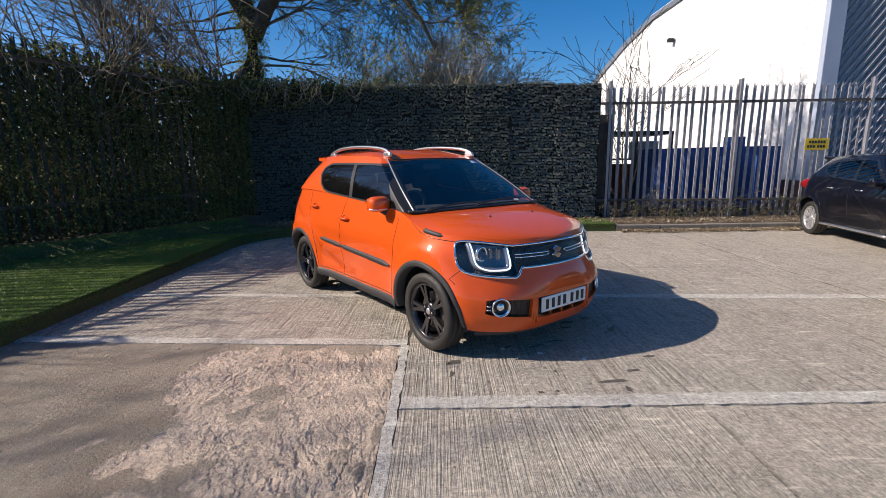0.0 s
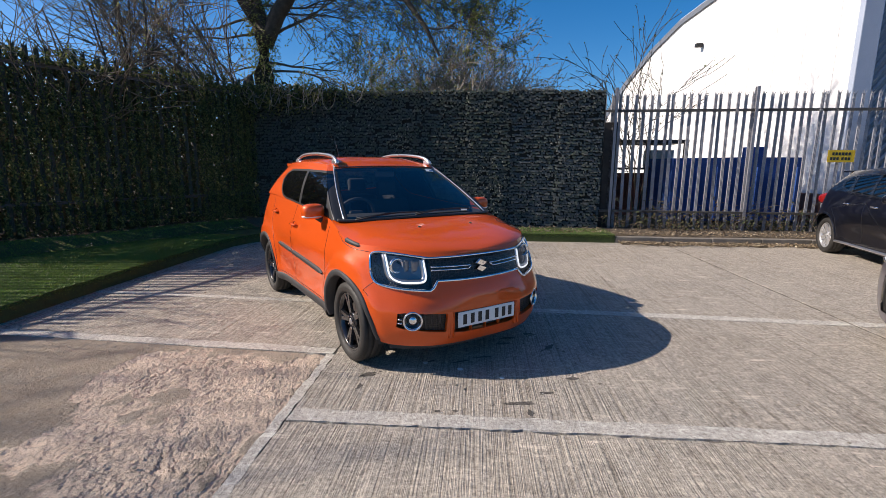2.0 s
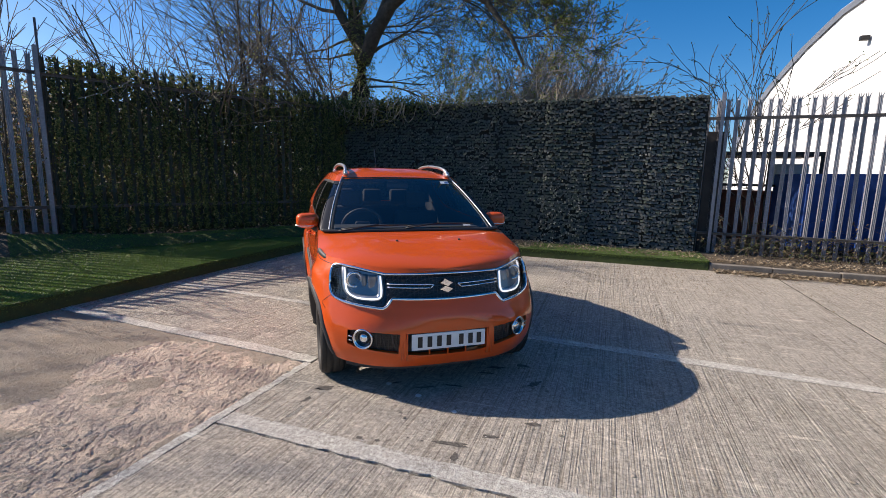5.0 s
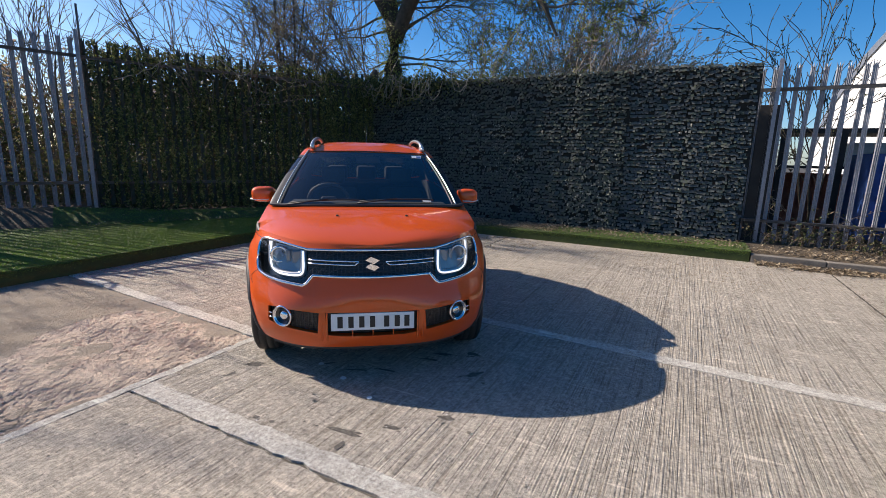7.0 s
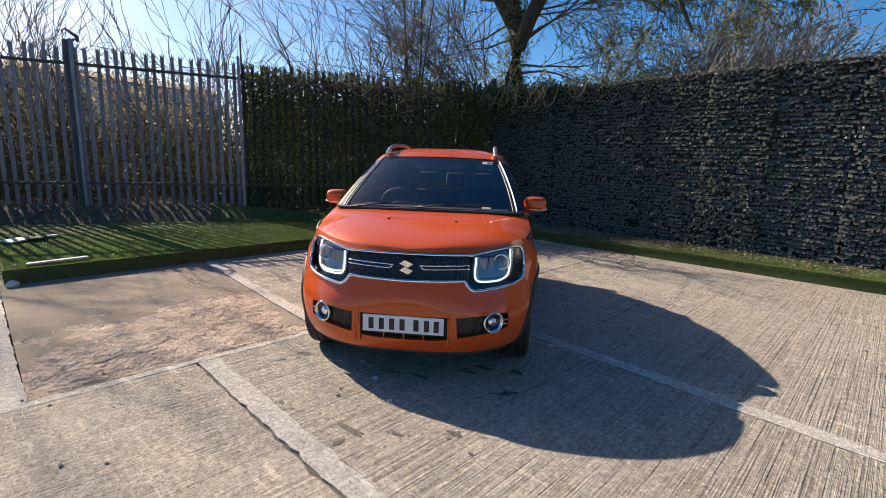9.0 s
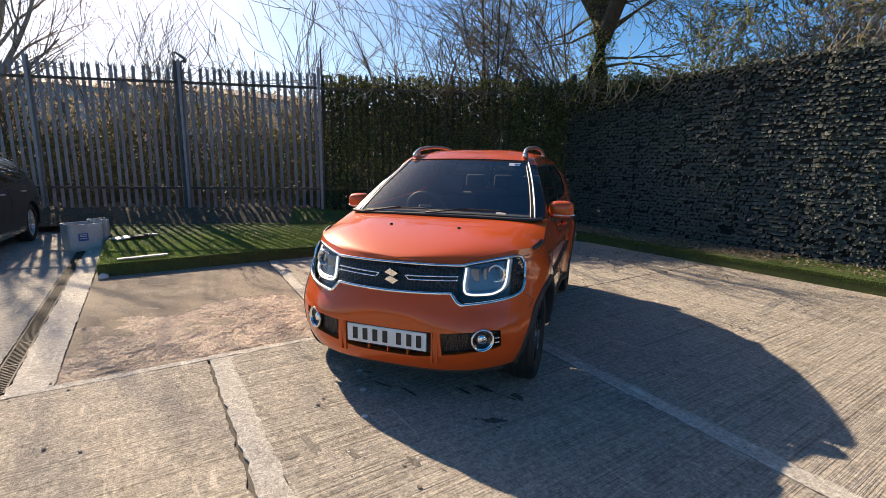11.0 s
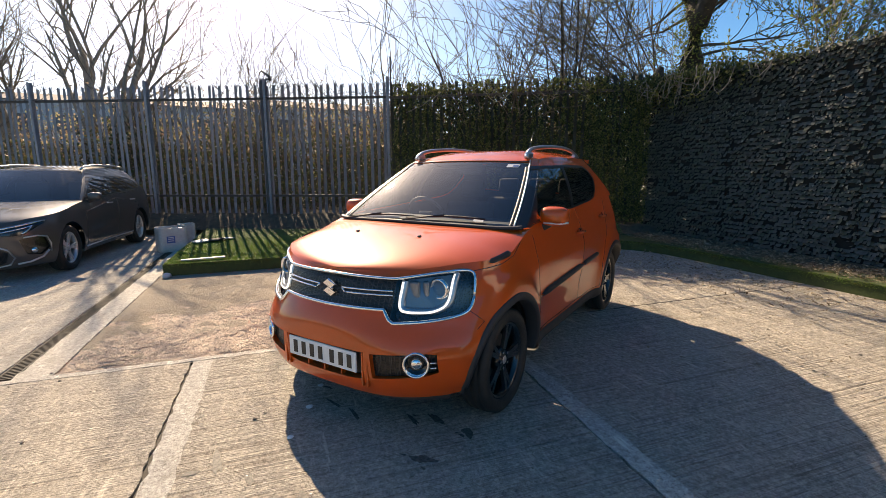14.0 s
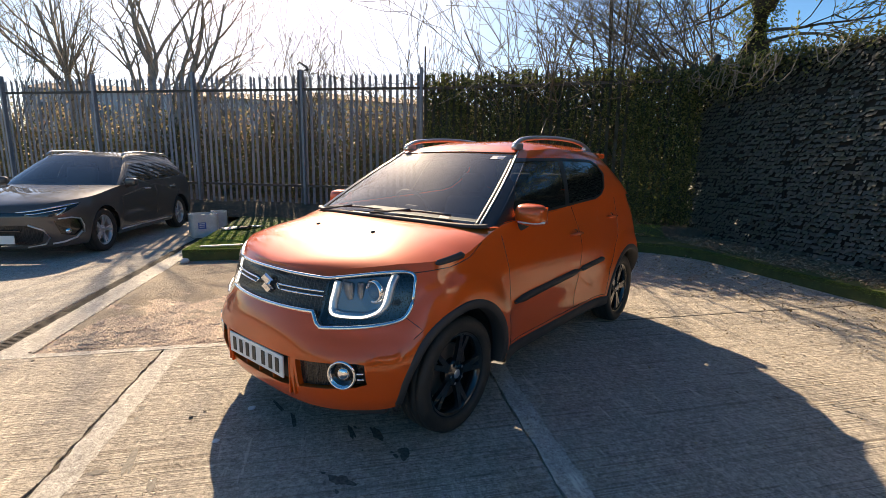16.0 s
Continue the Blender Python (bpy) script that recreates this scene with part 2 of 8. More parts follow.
def tube(points, radii, sides=6, closed=False, caps=True, flat=1.0):
    """Vertices and faces of a tube along points; flat squashes it."""
    pts = [Vector(p) for p in points]
    n = len(pts)
    rs = radii if hasattr(radii, "__len__") else [radii] * n
    verts, faces = [], []
    up = Vector((0.013, 0.021, 1.0))
    for i, p in enumerate(pts):
        a = pts[(i - 1) % n] if closed or i > 0 else p
        b = pts[(i + 1) % n] if closed or i < n - 1 else p
        d = (b - a).normalized() if (b - a).length > 1e-9 else Vector((0, 0, 1))
        s = d.cross(up)
        if s.length < 1e-3:
            s = d.cross(Vector((1, 0, 0)))
        s.normalize()
        u = s.cross(d)
        for k in range(sides):
            an = 2 * math.pi * k / sides
            verts.append(tuple(p + (s * math.cos(an) + u * math.sin(an) * flat) * rs[i]))
    for i in range(n if closed else n - 1):
        j = (i + 1) % n
        for k in range(sides):
            l = (k + 1) % sides
            faces.append((i * sides + k, i * sides + l, j * sides + l, j * sides + k))
    if caps and not closed:
        faces.append(tuple(range(sides))[::-1])
        faces.append(tuple((n - 1) * sides + k for k in range(sides)))
    return verts, faces


def tube_part(name, points, radii, mat, parent, sides=8, closed=False, label="", flat=1.0):
    v, f = tube(points, radii, sides, closed, True, flat)
    return raw(name, v, f, mat, parent, label, smooth=True)


class Heap:
    """Collects many small pieces into one mesh."""
    def __init__(self):
        self.v, self.f = [], []

    def add(self, verts, faces):
        o = len(self.v)
        self.v.extend(verts)
        self.f.extend([tuple(i + o for i in f) for f in faces])

    def leaf(self, p, d, n, length, width, fold=0.25):
        """A folded leaf at p that points along d, with normal n."""
        d = d.normalized()
        s = d.cross(n)
        if s.length < 1e-4:
            s = d.cross(Vector((0.3, 0.2, 0.9)))
        s.normalize()
        n = s.cross(d)
        o = len(self.v)
        q = p + d * (length * 0.45)
        lift = n * (width * fold)
        self.v.extend([tuple(p), tuple(q + s * width * 0.5 + lift), tuple(p + d * length), tuple(q - s * width * 0.5 + lift)])
        self.f.extend([(o, o + 1, o + 2), (o, o + 2, o + 3)])

    def quad(self, a, b, c, d):
        o = len(self.v)
        self.v.extend([tuple(a), tuple(b), tuple(c), tuple(d)])
        self.f.append((o, o + 1, o + 2, o + 3))

    def make(self, name, mat, parent=None, label="", kind="", smooth=False):
        ob = raw(name, self.v, self.f, mat, parent, label, smooth=smooth)
        if kind:
            ob["kind"] = kind
        return ob


def prism(poly, z0, z1, bm=None):
    """An upright prism over a flat outline of (x, y)."""
    b = bm or bmesh.new()
    lo = [b.verts.new((x, y, z0)) for x, y in poly]
    hi = [b.verts.new((x, y, z1)) for x, y in poly]
    n = len(poly)
    b.faces.new(lo[::-1])
    b.faces.new(hi)
    for i in range(n):
        j = (i + 1) % n
        b.faces.new((lo[i], lo[j], hi[j], hi[i]))
    bmesh.ops.recalc_face_normals(b, faces=b.faces)
    return b


rnd = random.Random(7)


def rv(k=1.0):
    return Vector((rnd.uniform(-k, k), rnd.uniform(-k, k), rnd.uniform(-k, k)))

# ---- ground, slabs, beds ----
def joint_a(x): return 3.55 - 0.055 * (x + 0.3)
def joint_d(x): return 4.82 - 0.055 * (x - 1.0)


ground = raw("ground", [(-400, -400, -0.09), (400, -400, -0.09), (400, 400, -0.09), (-400, 400, -0.09)], [(0, 1, 2, 3)], EARTH)
tagged(ground, "bare dark ground sheet under the concrete yard", "ground", kind="structure")
pavement = thing("pavement", "brushed concrete yard slabs with trowelled edges and open joints", "pavement", kind="structure")


def ragged(a, b, step=0.06, amp=0.004):
    """Points from a to b (b left out) along a slightly broken edge."""
    a, b = Vector(a), Vector(b)
    n = max(1, int((b - a).length / step))
    side = Vector((-(b - a).y, (b - a).x)).normalized()
    return [tuple(a + (b - a) * (i / n) + side * (rnd.gauss(0, amp) if i else 0)) for i in range(n)]


def slab(corners, mat, z1=0.0, name="slab", amp=0.004, step=0.06):
    poly = []
    for i, c in enumerate(corners):
        poly += ragged(c, corners[(i + 1) % len(corners)], step, amp)
    return part(name, prism(poly, -0.12, z1), mat, pavement)


g = 0.013
XL, XR = -0.30, 4.45
for x0, x1 in ((XL, XR), (XR, 9.2), (9.2, 14.0)):
    a, b = x0 + g, x1 - g
    slab([(a, -3.4), (b, -3.4), (b, 2.570), (a, 2.570)], CONC_NEAR, rnd.uniform(-0.002, 0.002), amp=0.006)
    slab([(a, 2.717), (b, 2.715), (b, joint_d(b) - 0.005), (a, joint_d(a) - 0.009)], CONC)
    slab([(a, joint_d(a) + 0.127), (b, joint_d(b) + 0.127), (b, 9.4), (a, 9.4)], CONC)
    slab([(a, joint_d(a) + 0.004), (b, joint_d(b) + 0.004), (b, joint_d(b) + 0.134), (a, joint_d(a) + 0.134)], CONC_BAND, 0.001, "slab_edge", 0.005)
    slab([(a, 2.588), (b, 2.588), (b, 2.724), (a, 2.724)], CONC_BAND, 0.001, "slab_edge", 0.005)
    slab([(a, -8.0), (b, -8.0), (b, -3.42), (a, -3.42)], CONC_OLD)
slab([(-4.6, joint_a(-4.6) + 0.135), (XL - g, joint_a(XL) + 0.135), (XL - g, joint_d(XL) - 0.005), (-4.6, joint_d(-4.6) - 0.005)], CONC)
slab([(-4.6, joint_a(-4.6) + 0.01), (XL - g, joint_a(XL) + 0.01), (XL - g, joint_a(XL) + 0.134), (-4.6, joint_a(-4.6) + 0.134)], CONC_BAND, 0.001, "slab_edge", 0.006)
held = rnd.getstate()
slab([(-4.6, joint_d(-4.6) + 0.005), (XL - g, joint_d(XL) + 0.005), (XL - g, joint_d(XL) + 0.105), (-4.6, joint_d(-4.6) + 0.105)], CONC_BAND, 0.001, "slab_edge", 0.005)
slab([(-4.6, joint_d(-4.6) + 0.109), (XL - g, joint_d(XL) + 0.109), (XL - g, 9.4), (-4.6, 9.4)], CONC)
rnd.setstate(held)
rim = [(-4.6, joint_d(-4.6) + 0.005), (XL - g, joint_d(XL) + 0.005), (XL - g, 9.4), (-4.6, 9.4)]
for k in range(4):
    ragged(rim[k], rim[(k + 1) % 4])
slab([(-9.0, 1.462), (XL - 0.05, 1.462), (XL - 0.05, 1.69), (-9.0, 1.69)], CONC_BAND, 0.0, "slab_edge", 0.005)
for x0, x1 in ((-4.6, XL - g), (-9.0, -4.62), (-13.5, -9.02)):
    slab([(x0, -3.4), (x1, -3.4), (x1, 1.338), (x0, 1.338)], CONC_OLD)
    slab([(x0, -8.0), (x1, -8.0), (x1, -3.42), (x0, -3.42)], CONC_OLD)
slab([(XL - g - 0.045, 1.34), (XL + g - 0.004, 1.34), (XL + g - 0.004, joint_a(XL)), (XL - g - 0.045, joint_a(XL))], CONC_BAND, 0.001, "slab_edge", 0.004)


def worn_depth(x, y):
    """How far the broken slab has crumbled away."""
    p = Vector((x, y, 0.0))
    core = math.exp(-((x + 1.05) / 0.95) ** 4 - ((y - 2.62) / 1.05) ** 6) - 0.55 * min(1.0, max(0.0, (-x - 1.45) / 0.6)) - 0.45 * min(1.0, max(0.0, (-x - 0.75) / 0.5)) * min(1.0, max(0.0, (2.5 - y) / 0.4))
    n = 0.5 + 0.5 * noise.fractal(p * 2.1, 0.9, 2.1, 5)
    m = min(1.0, max(0.0, (core * 0.9 + n * 1.7 - 1.2) * 3.0))
    step = noise.fractal(Vector((x * 4.6 + 3 + y * 1.0, y * 1.7 + 1, 0)), 0.6, 2.3, 6)
    lay = (step * 1.6 + 1.1) * 1.9
    lay = math.floor(lay) + min(1.0, (lay - math.floor(lay)) * 8.0)
    rough_ = noise.fractal(Vector((x * 26, y * 21, 3)), 0.5, 2.2, 4)
    u = x * 6.2 + y * 0.8 + 1.5 * noise.fractal(Vector((x * 1.9 + 7, y * 2.6, 0)), 0.6, 2.2, 6)
    ledge = min(1.0, max(0.0, 2.4 * noise.fractal(Vector((x * 3.1 + 2, y * 2.2, 9)), 0.7, 2.2, 4))) * (1 - (u - math.floor(u))) ** 1.6
    return m * (0.0018 + 0.0036 * max(0.0, min(lay, 3.0)) + 0.0034 * rough_ + 0.0085 * ledge) + 0.0013 * rough_


wv, wf = [], []
wx0, wx1, wy0, wy1 = -4.6, XL - g - 0.05, 1.70, 3.56
nx, ny = 620, 290
for j in range(ny + 1):
    for i in range(nx + 1):
        f = i / nx
        x = wx0 + (wx1 - wx0) * (1 - (1 - f) ** 1.5)
        y = wy0 + (joint_a(x) - 0.004 - wy0) * j / ny
        wv.append((x, y, 0.0005 * noise.fractal(Vector((x, y, 0)) * 3, 1, 2, 3) - worn_depth(x, y)))
for j in range(ny):
    for i in range(nx):
        a = j * (nx + 1) + i
        wf.append((a, a + 1, a + nx + 2, a + nx + 1))
WORN, wtree, wb = base_mat("crumbled concrete")
pos = place(wtree, "world")
sep = wtree.nodes.new("ShaderNodeSeparateXYZ")
wtree.links.new(pos, sep.inputs[0])
low = ramp(wtree, sep.outputs[2], -0.0012, -0.005)
n1 = noise_at(wtree, pos, 5.5, 6.0, 0.75)
n2 = noise_at(wtree, pos, 70.0, 5.0, 0.8)
n3 = noise_at(wtree, pos, 26.0, 5.0, 0.75)
n0 = noise_at(wtree, pos, 1.1, 5.0, 0.65)
top = mixc(wtree, ramp(wtree, n0, 0.36, 0.62), (0.31, 0.25, 0.185), (0.42, 0.355, 0.28))
top = mixc(wtree, ramp(wtree, n1, 0.54, 0.72), top, (0.25, 0.225, 0.195))
top = mixc(wtree, ramp(wtree, n3, 0.56, 0.70), top, (0.50, 0.44, 0.36))
pale = mixc(wtree, ramp(wtree, n1, 0.40, 0.62), (0.80, 0.64, 0.50), (0.60, 0.48, 0.375))
pale = mixc(wtree, ramp(wtree, n3, 0.54, 0.68), pale, (0.40, 0.325, 0.26))
col = mixc(wtree, low, top, pale)
col = mixc(wtree, ramp(wtree, n2, 0.54, 0.66), col, mixc(wtree, 0.5, col, (0.14, 0.11, 0.09)))
wtree.links.new(col, wb.inputs["Base Color"])
wb.inputs["Roughness"].default_value = 0.92
bump(wtree, wb, n3, 1.0, 0.026, bump(wtree, wb, n2, 1.0, 0.012))
worn = raw("slab", wv, wf, WORN, pavement, "crumbled slab with pale broken patches")

for zz, y0_, y1_ in ((-0.014, 2.55, 2.61),):
    part("joint_filling", box_bm(14.2, y1_ - y0_, 0.05, (6.85, (y0_ + y1_) / 2, zz - 0.05)), GAP, pavement)

for xj in (XL, XR, 9.2):
    part("joint_filling", box_bm(0.05, 12.9, 0.05, (xj, 2.95, -0.054)), EARTH, pavement)
dirt = bmesh.new()
rows_ = []
for k in range(61):
    x = 3.6 + 4.6 * k / 60
    w = 0.22 + 0.16 * noise.fractal(Vector((x * 1.9, 7, 0)), 0.8, 2.1, 4)
    rows_.append([dirt.verts.new((x, 9.358 - w, 0.001)), dirt.verts.new((x, 9.358 - w * 0.5, 0.014 + 0.01 * noise.noise(Vector((x * 5, 1, 0))))), dirt.verts.new((x, 9.357, 0.035))])
for r0, r1 in zip(rows_, rows_[1:]):
    for i in range(2):
        dirt.faces.new((r0[i], r1[i], r1[i + 1], r0[i + 1]))
tagged(part("dirt_drift", dirt, SOIL, None, smooth=True), "brown dirt and leaf mould drifted against the kerb", "soil", kind="structure")

# the drainage channel
drain = thing("drain_channel", "rusty cast iron drainage grating set in concrete", "drain", kind="structure")
part("channel", box_bm(8.6, 0.12, 0.03, (-4.7, 1.40, -0.085)), EARTH, drain)
gr = bmesh.new()
for s in (-1, 1):
    box_bm(0.497, 0.012, 0.02, (0, s * 0.05, -0.02), bm=gr)
for k in range(17):
    box_bm(0.012, 0.1, 0.018, (-0.24 + k * 0.03, 0, -0.02), bm=gr)
first = part("grating", gr, IRON, drain, m=pose(-0.66, 1.40, -0.004))
for k in range(1, 16):
    ob = new("grating", first.data)
    ob.parent = drain
    ob.matrix_basis = pose(-0.66 - 0.5 * k, 1.40, -0.004 + rnd.uniform(-0.004, 0.001), 0, 0, rnd.uniform(-0.6, 0.6))

# dark stains and bits on the slabs
OIL, ot, ob_ = base_mat("dark damp stain")
ot.links.new(mixc(ot, ramp(ot, noise_at(ot, place(ot, "world"), 60.0, 4.0, 0.7), 0.4, 0.62), (0.06, 0.052, 0.044), (0.15, 0.135, 0.115)), ob_.inputs["Base Color"])
ob_.inputs["Roughness"].default_value = 0.7


def stain(cx, cy, r, sx=1.0, rz=0.0, z=0.0022, mat=OIL, label="dark damp stain"):
    n = 54
    ph = rnd.uniform(0, 50)
    vs = []
    for k in range(n):
        a = 2 * math.pi * k / n
        q = r * (0.8 + 0.45 * noise.fractal(Vector((math.cos(a) * 1.1 + ph, math.sin(a) * 1.1, ph)), 0.9, 2.1, 4))
        x, y = q * math.cos(a) * sx, q * math.sin(a)
        c, s = math.cos(rz), math.sin(rz)
        vs.append((cx + x * c - y * s, cy + x * s + y * c, z))
    return raw("stain", vs, [tuple(range(n))], mat, pavement, label)


for cx, cy, r, sx, rz in ((0.07, 3.22, 0.04, 2.0, 0.3), (0.04, 3.04, 0.018, 3.0, 1.5), (1.13, 2.90, 0.032, 3.5, 0.15), (1.17, 2.79, 0.016, 3.5, 1.6), (1.31, 3.05, 0.02, 3.0, 0.3),
                          (0.60, 2.76, 0.018, 1.2, 0.0), (0.71, 2.77, 0.016, 1.2, 0.0), (0.71, 3.50, 0.013, 8.0, 0.5), (0.88, 3.60, 0.015, 5.5, 0.2), (1.44, 3.85, 0.035, 1.9, 0.9),
                          (1.08, 3.91, 0.022, 3.2, 0.2), (1.11, 4.03, 0.03, 3.0, 0.3), (1.52, 3.28, 0.028, 2.0, 0.5), (0.49, 3.49, 0.011, 5.0, 0.7), (1.30, 4.15, 0.035, 1.6, 0.0)):
    stain(cx, cy, r, sx, rz)
    for q_ in range(3):
        u = rnd.gauss(0, 1.2) * r * sx
        stain(cx + u * math.cos(rz) + rnd.gauss(0, r), cy + u * math.sin(rz) + rnd.gauss(0, r), r * rnd.uniform(0.1, 0.35), rnd.uniform(1, 2.5), rz + rnd.gauss(0, 0.4))
SPLASH = surf("white splashes", (0.62, 0.60, 0.58), (0.75, 0.72, 0.70), 30, 0.8)
for cx, cy, r in ((0.63, 2.74, 0.005), (1.28, 3.04, 0.004), (1.51, 3.31, 0.005), (1.36, 3.12, 0.004), (0.58, 2.86, 0.004), (0.20, 3.02, 0.005)):
    stain(cx, cy, r, rnd.uniform(1.2, 2.4), rnd.uniform(0, 3), 0.0026, SPLASH, "small white splash")

# small stones and chips lying about
chips = Heap()
ico = bmesh.new()
bmesh.ops.create_icosphere(ico, subdivisions=1, radius=1)
iv = [v.co.copy() for v in ico.verts]
iff = [tuple(v.index for v in f.verts) for f in ico.faces]
ico.free()
for k in range(420):
    if k < 230:
        y = rnd.uniform(2.6, 8.6)
        x = -3.62 + abs(rnd.gauss(0, 0.12))
    else:
        x, y = rnd.uniform(-3.4, 3.6), rnd.uniform(1.2, 8.8)
    r = rnd.uniform(0.004, 0.012)
    chips.add([tuple(Vector((x, y, r * 0.4)) + Vector((v.x * r * 1.3, v.y * r, v.z * r * 0.6)) + rv(r * 0.2)) for v in iv], iff)
tagged(chips.make("gravel_chips", surf("pale stone chips", (0.4, 0.36, 0.3), (0.2, 0.17, 0.13), 12, 0.9)), "loose stone chips scattered over the concrete", "gravel", kind="stuff")

# raised beds with artificial turf
BEND = Vector((-6.90, 5.67))        # the side fence turns a little where the ivy ends


def fence_x(y): return BEND.x + (0.569 if y > BEND.y else 0.43) * (y - BEND.y)


corner = [(-3.65 + 1.35 * (1 - math.cos(a)), 7.95 + 1.40 * math.sin(a)) for a in [math.pi / 2 * k / 8 for k in range(9)]]
bed_outline = [(-3.62, 1.74), (-3.64, 4.0), (-3.66, 6.0)] + corner + [(0.5, 9.36), (3.52, 9.36), (3.52, 10.36), (-4.22, 10.36)] + [(fence_x(y) + 0.1, y) for y in (9.0, 7.5, 5.67, 3.0, 1.76)]
bed = part("turf_bed", prism(bed_outline, -0.08, 0.16), TURF_BASE, None)
tagged(bed, "raised bed edge wrapped in green artificial turf", "lawn bed", kind="structure")


def inside(x, y, poly):
    c = False
    j = len(poly) - 1
    for i in range(len(poly)):
        if (poly[i][1] > y) != (poly[j][1] > y) and x < (poly[j][0] - poly[i][0]) * (y - poly[i][1]) / (poly[j][1] - poly[i][1]) + poly[i][0]:
            c = not c
        j = i
    return c


turf = Heap()


def blade(x, y, z, lean, h):
    a = rnd.uniform(0, 6.283)
    w = 0.0055
    c, s = math.cos(a) * w, math.sin(a) * w
    o = len(turf.v)
    turf.v.extend([(x - c, y - s, z), (x + c, y + s, z), (x + lean[0], y + lean[1], z + h)])
    turf.f.append((o, o + 1, o + 2))


count = 0
while count < 62000:
    if rnd.random() < 0.80:
        x, y = -3.62 - abs(rnd.gauss(0, 1.7)), rnd.uniform(1.75, 8.6)
    else:
        x, y = rnd.uniform(-3.6, 3.5), rnd.uniform(9.36, 10.2)
    if not inside(x, y, bed_outline):
        continue
    if y > 9.2 and x < 0.3 and rnd.random() < (0.95 if x < 0.0 else 0.6):
        continue
    if noise.noise(Vector((x * 1.7, y * 1.7, 2))) < -0.32 and y > 7.5:
        continue
    count += 1
    blade(x, y, 0.158, (rnd.gauss(0, 0.012), rnd.gauss(0, 0.012)), rnd.uniform(0.008, 0.019))
held = rnd.getstate()
for k in range(60000):
    x, y = -3.62 - abs(rnd.gauss(0, 1.5)), rnd.uniform(1.75, 8.0)
    if inside(x, y, bed_outline):
        blade(x, y, 0.158, (rnd.gauss(0, 0.010), rnd.gauss(0, 0.010)), rnd.uniform(0.008, 0.017))
rnd.setstate(held)
edge_pts = [Vector(p) for p in [(-5.6, 1.75)] + bed_outline[:15]]
for a, b in zip(edge_pts, edge_pts[1:]):
    d = b - a
    nrm = Vector((d.y, -d.x)).normalized()
    for k in range(int(d.length * 520)):
        p = a + d * rnd.random()
        z = 0.16 - abs(rnd.gauss(0, 0.03))
        blade(p.x + nrm.x * 0.001, p.y + nrm.y * 0.001, z, (nrm.x * rnd.uniform(0.006, 0.02), nrm.y * rnd.uniform(0.006, 0.02)), rnd.uniform(-0.012, 0.016))
tagged(turf.make("turf", TURF), "short green artificial grass on the raised bed", "grass", kind="stuff")

# soil banks at the foot of the fences
bk = bmesh.new()
rows_, slope_ = [], []
for k in range(61):
    y = -7.5 + 18.0 * k / 60
    fx = fence_x(y)
    w = 0.62 + 0.2 * noise.noise(Vector((y, 0, 0)))
    h = 0.30 + 0.13 * min(1.0, max(0.0, (6.6 - y) / 1.4)) + 0.05 * noise.noise(Vector((y * 1.3, 4, 0)))
    rows_.append([bk.verts.new((fx + w, y - 0.45 * w, 0.13)), bk.verts.new((fx + w * 0.5, y - 0.22 * w, 0.155 + h * 0.42)), bk.verts.new((fx + 0.06, y, h)),
                  bk.verts.new((fx - 0.8, y + 0.3, h + 0.05)), bk.verts.new((fx - 3.0, y + 1.0, h + 0.1))])
    if 4.9 < y < 10.0:
        slope_.append([v.co + Vector((0.012, 0, 0.008)) for v in rows_[-1][:3]])
for r0, r1 in zip(rows_, rows_[1:]):
    for i in range(4):
        bk.faces.new((r0[i], r1[i], r1[i + 1], r0[i + 1]))
bmesh.ops.recalc_face_normals(bk, faces=bk.faces)
ts, tufts = bmesh.new(), Heap()
sv = [[ts.verts.new(p) for p in [r[0] + Vector((0.05, 0, 0.03))] + r] for r in slope_]
for r0, r1 in zip(sv, sv[1:]):
    for i in range(3):
        ts.faces.new((r0[i], r1[i], r1[i + 1], r0[i + 1]))
bmesh.ops.recalc_face_normals(ts, faces=ts.faces)
tagged(part("turf_slope", ts, TURF_BASE, None, smooth=True), "green artificial turf laid up the bank to the fence", "grass", kind="structure")
r_turf = random.Random(41)
for k in range(10000):
    i = r_turf.randrange(len(slope_) - 1)
    j = r_turf.randrange(2)
    u_, v_ = r_turf.random(), r_turf.random()
    p = slope_[i][j].lerp(slope_[i + 1][j], u_).lerp(slope_[i][j + 1].lerp(slope_[i + 1][j + 1], u_), v_)
    a = r_turf.uniform(0, 6.283)
    o = len(tufts.v)
    tufts.v.extend([(p.x - math.cos(a) * 0.005, p.y - math.sin(a) * 0.005, p.z), (p.x + math.cos(a) * 0.005, p.y + math.sin(a) * 0.005, p.z), (p.x + r_turf.gauss(0, 0.008), p.y + r_turf.gauss(0, 0.008), p.z + r_turf.uniform(0.008, 0.02))])
    tufts.f.append((o, o + 1, o + 2))
tagged(tufts.make("turf", TURF), "short green artificial grass on the bank", "grass", kind="stuff")
tagged(part("soil_bank", bk, SOIL, None, smooth=True), "brown soil bank with leaf litter under the fence", "soil", kind="structure")
bb = bmesh.new()
rows_ = []
for k in range(41):
    x = 3.3 + 9.0 * k / 40
    rows_.append([bb.verts.new((x, 9.46, 0.10)), bb.verts.new((x, 9.8, 0.13 + 0.03 * noise.noise(Vector((x * 2, 0, 0))))), bb.verts.new((x, 10.5, 0.16)), bb.verts.new((x, 14.5, 0.12))])
for r0, r1 in zip(rows_, rows_[1:]):
    for i in range(3):
        bb.faces.new((r0[i], r1[i], r1[i + 1], r0[i + 1]))
bmesh.ops.recalc_face_normals(bb, faces=bb.faces)
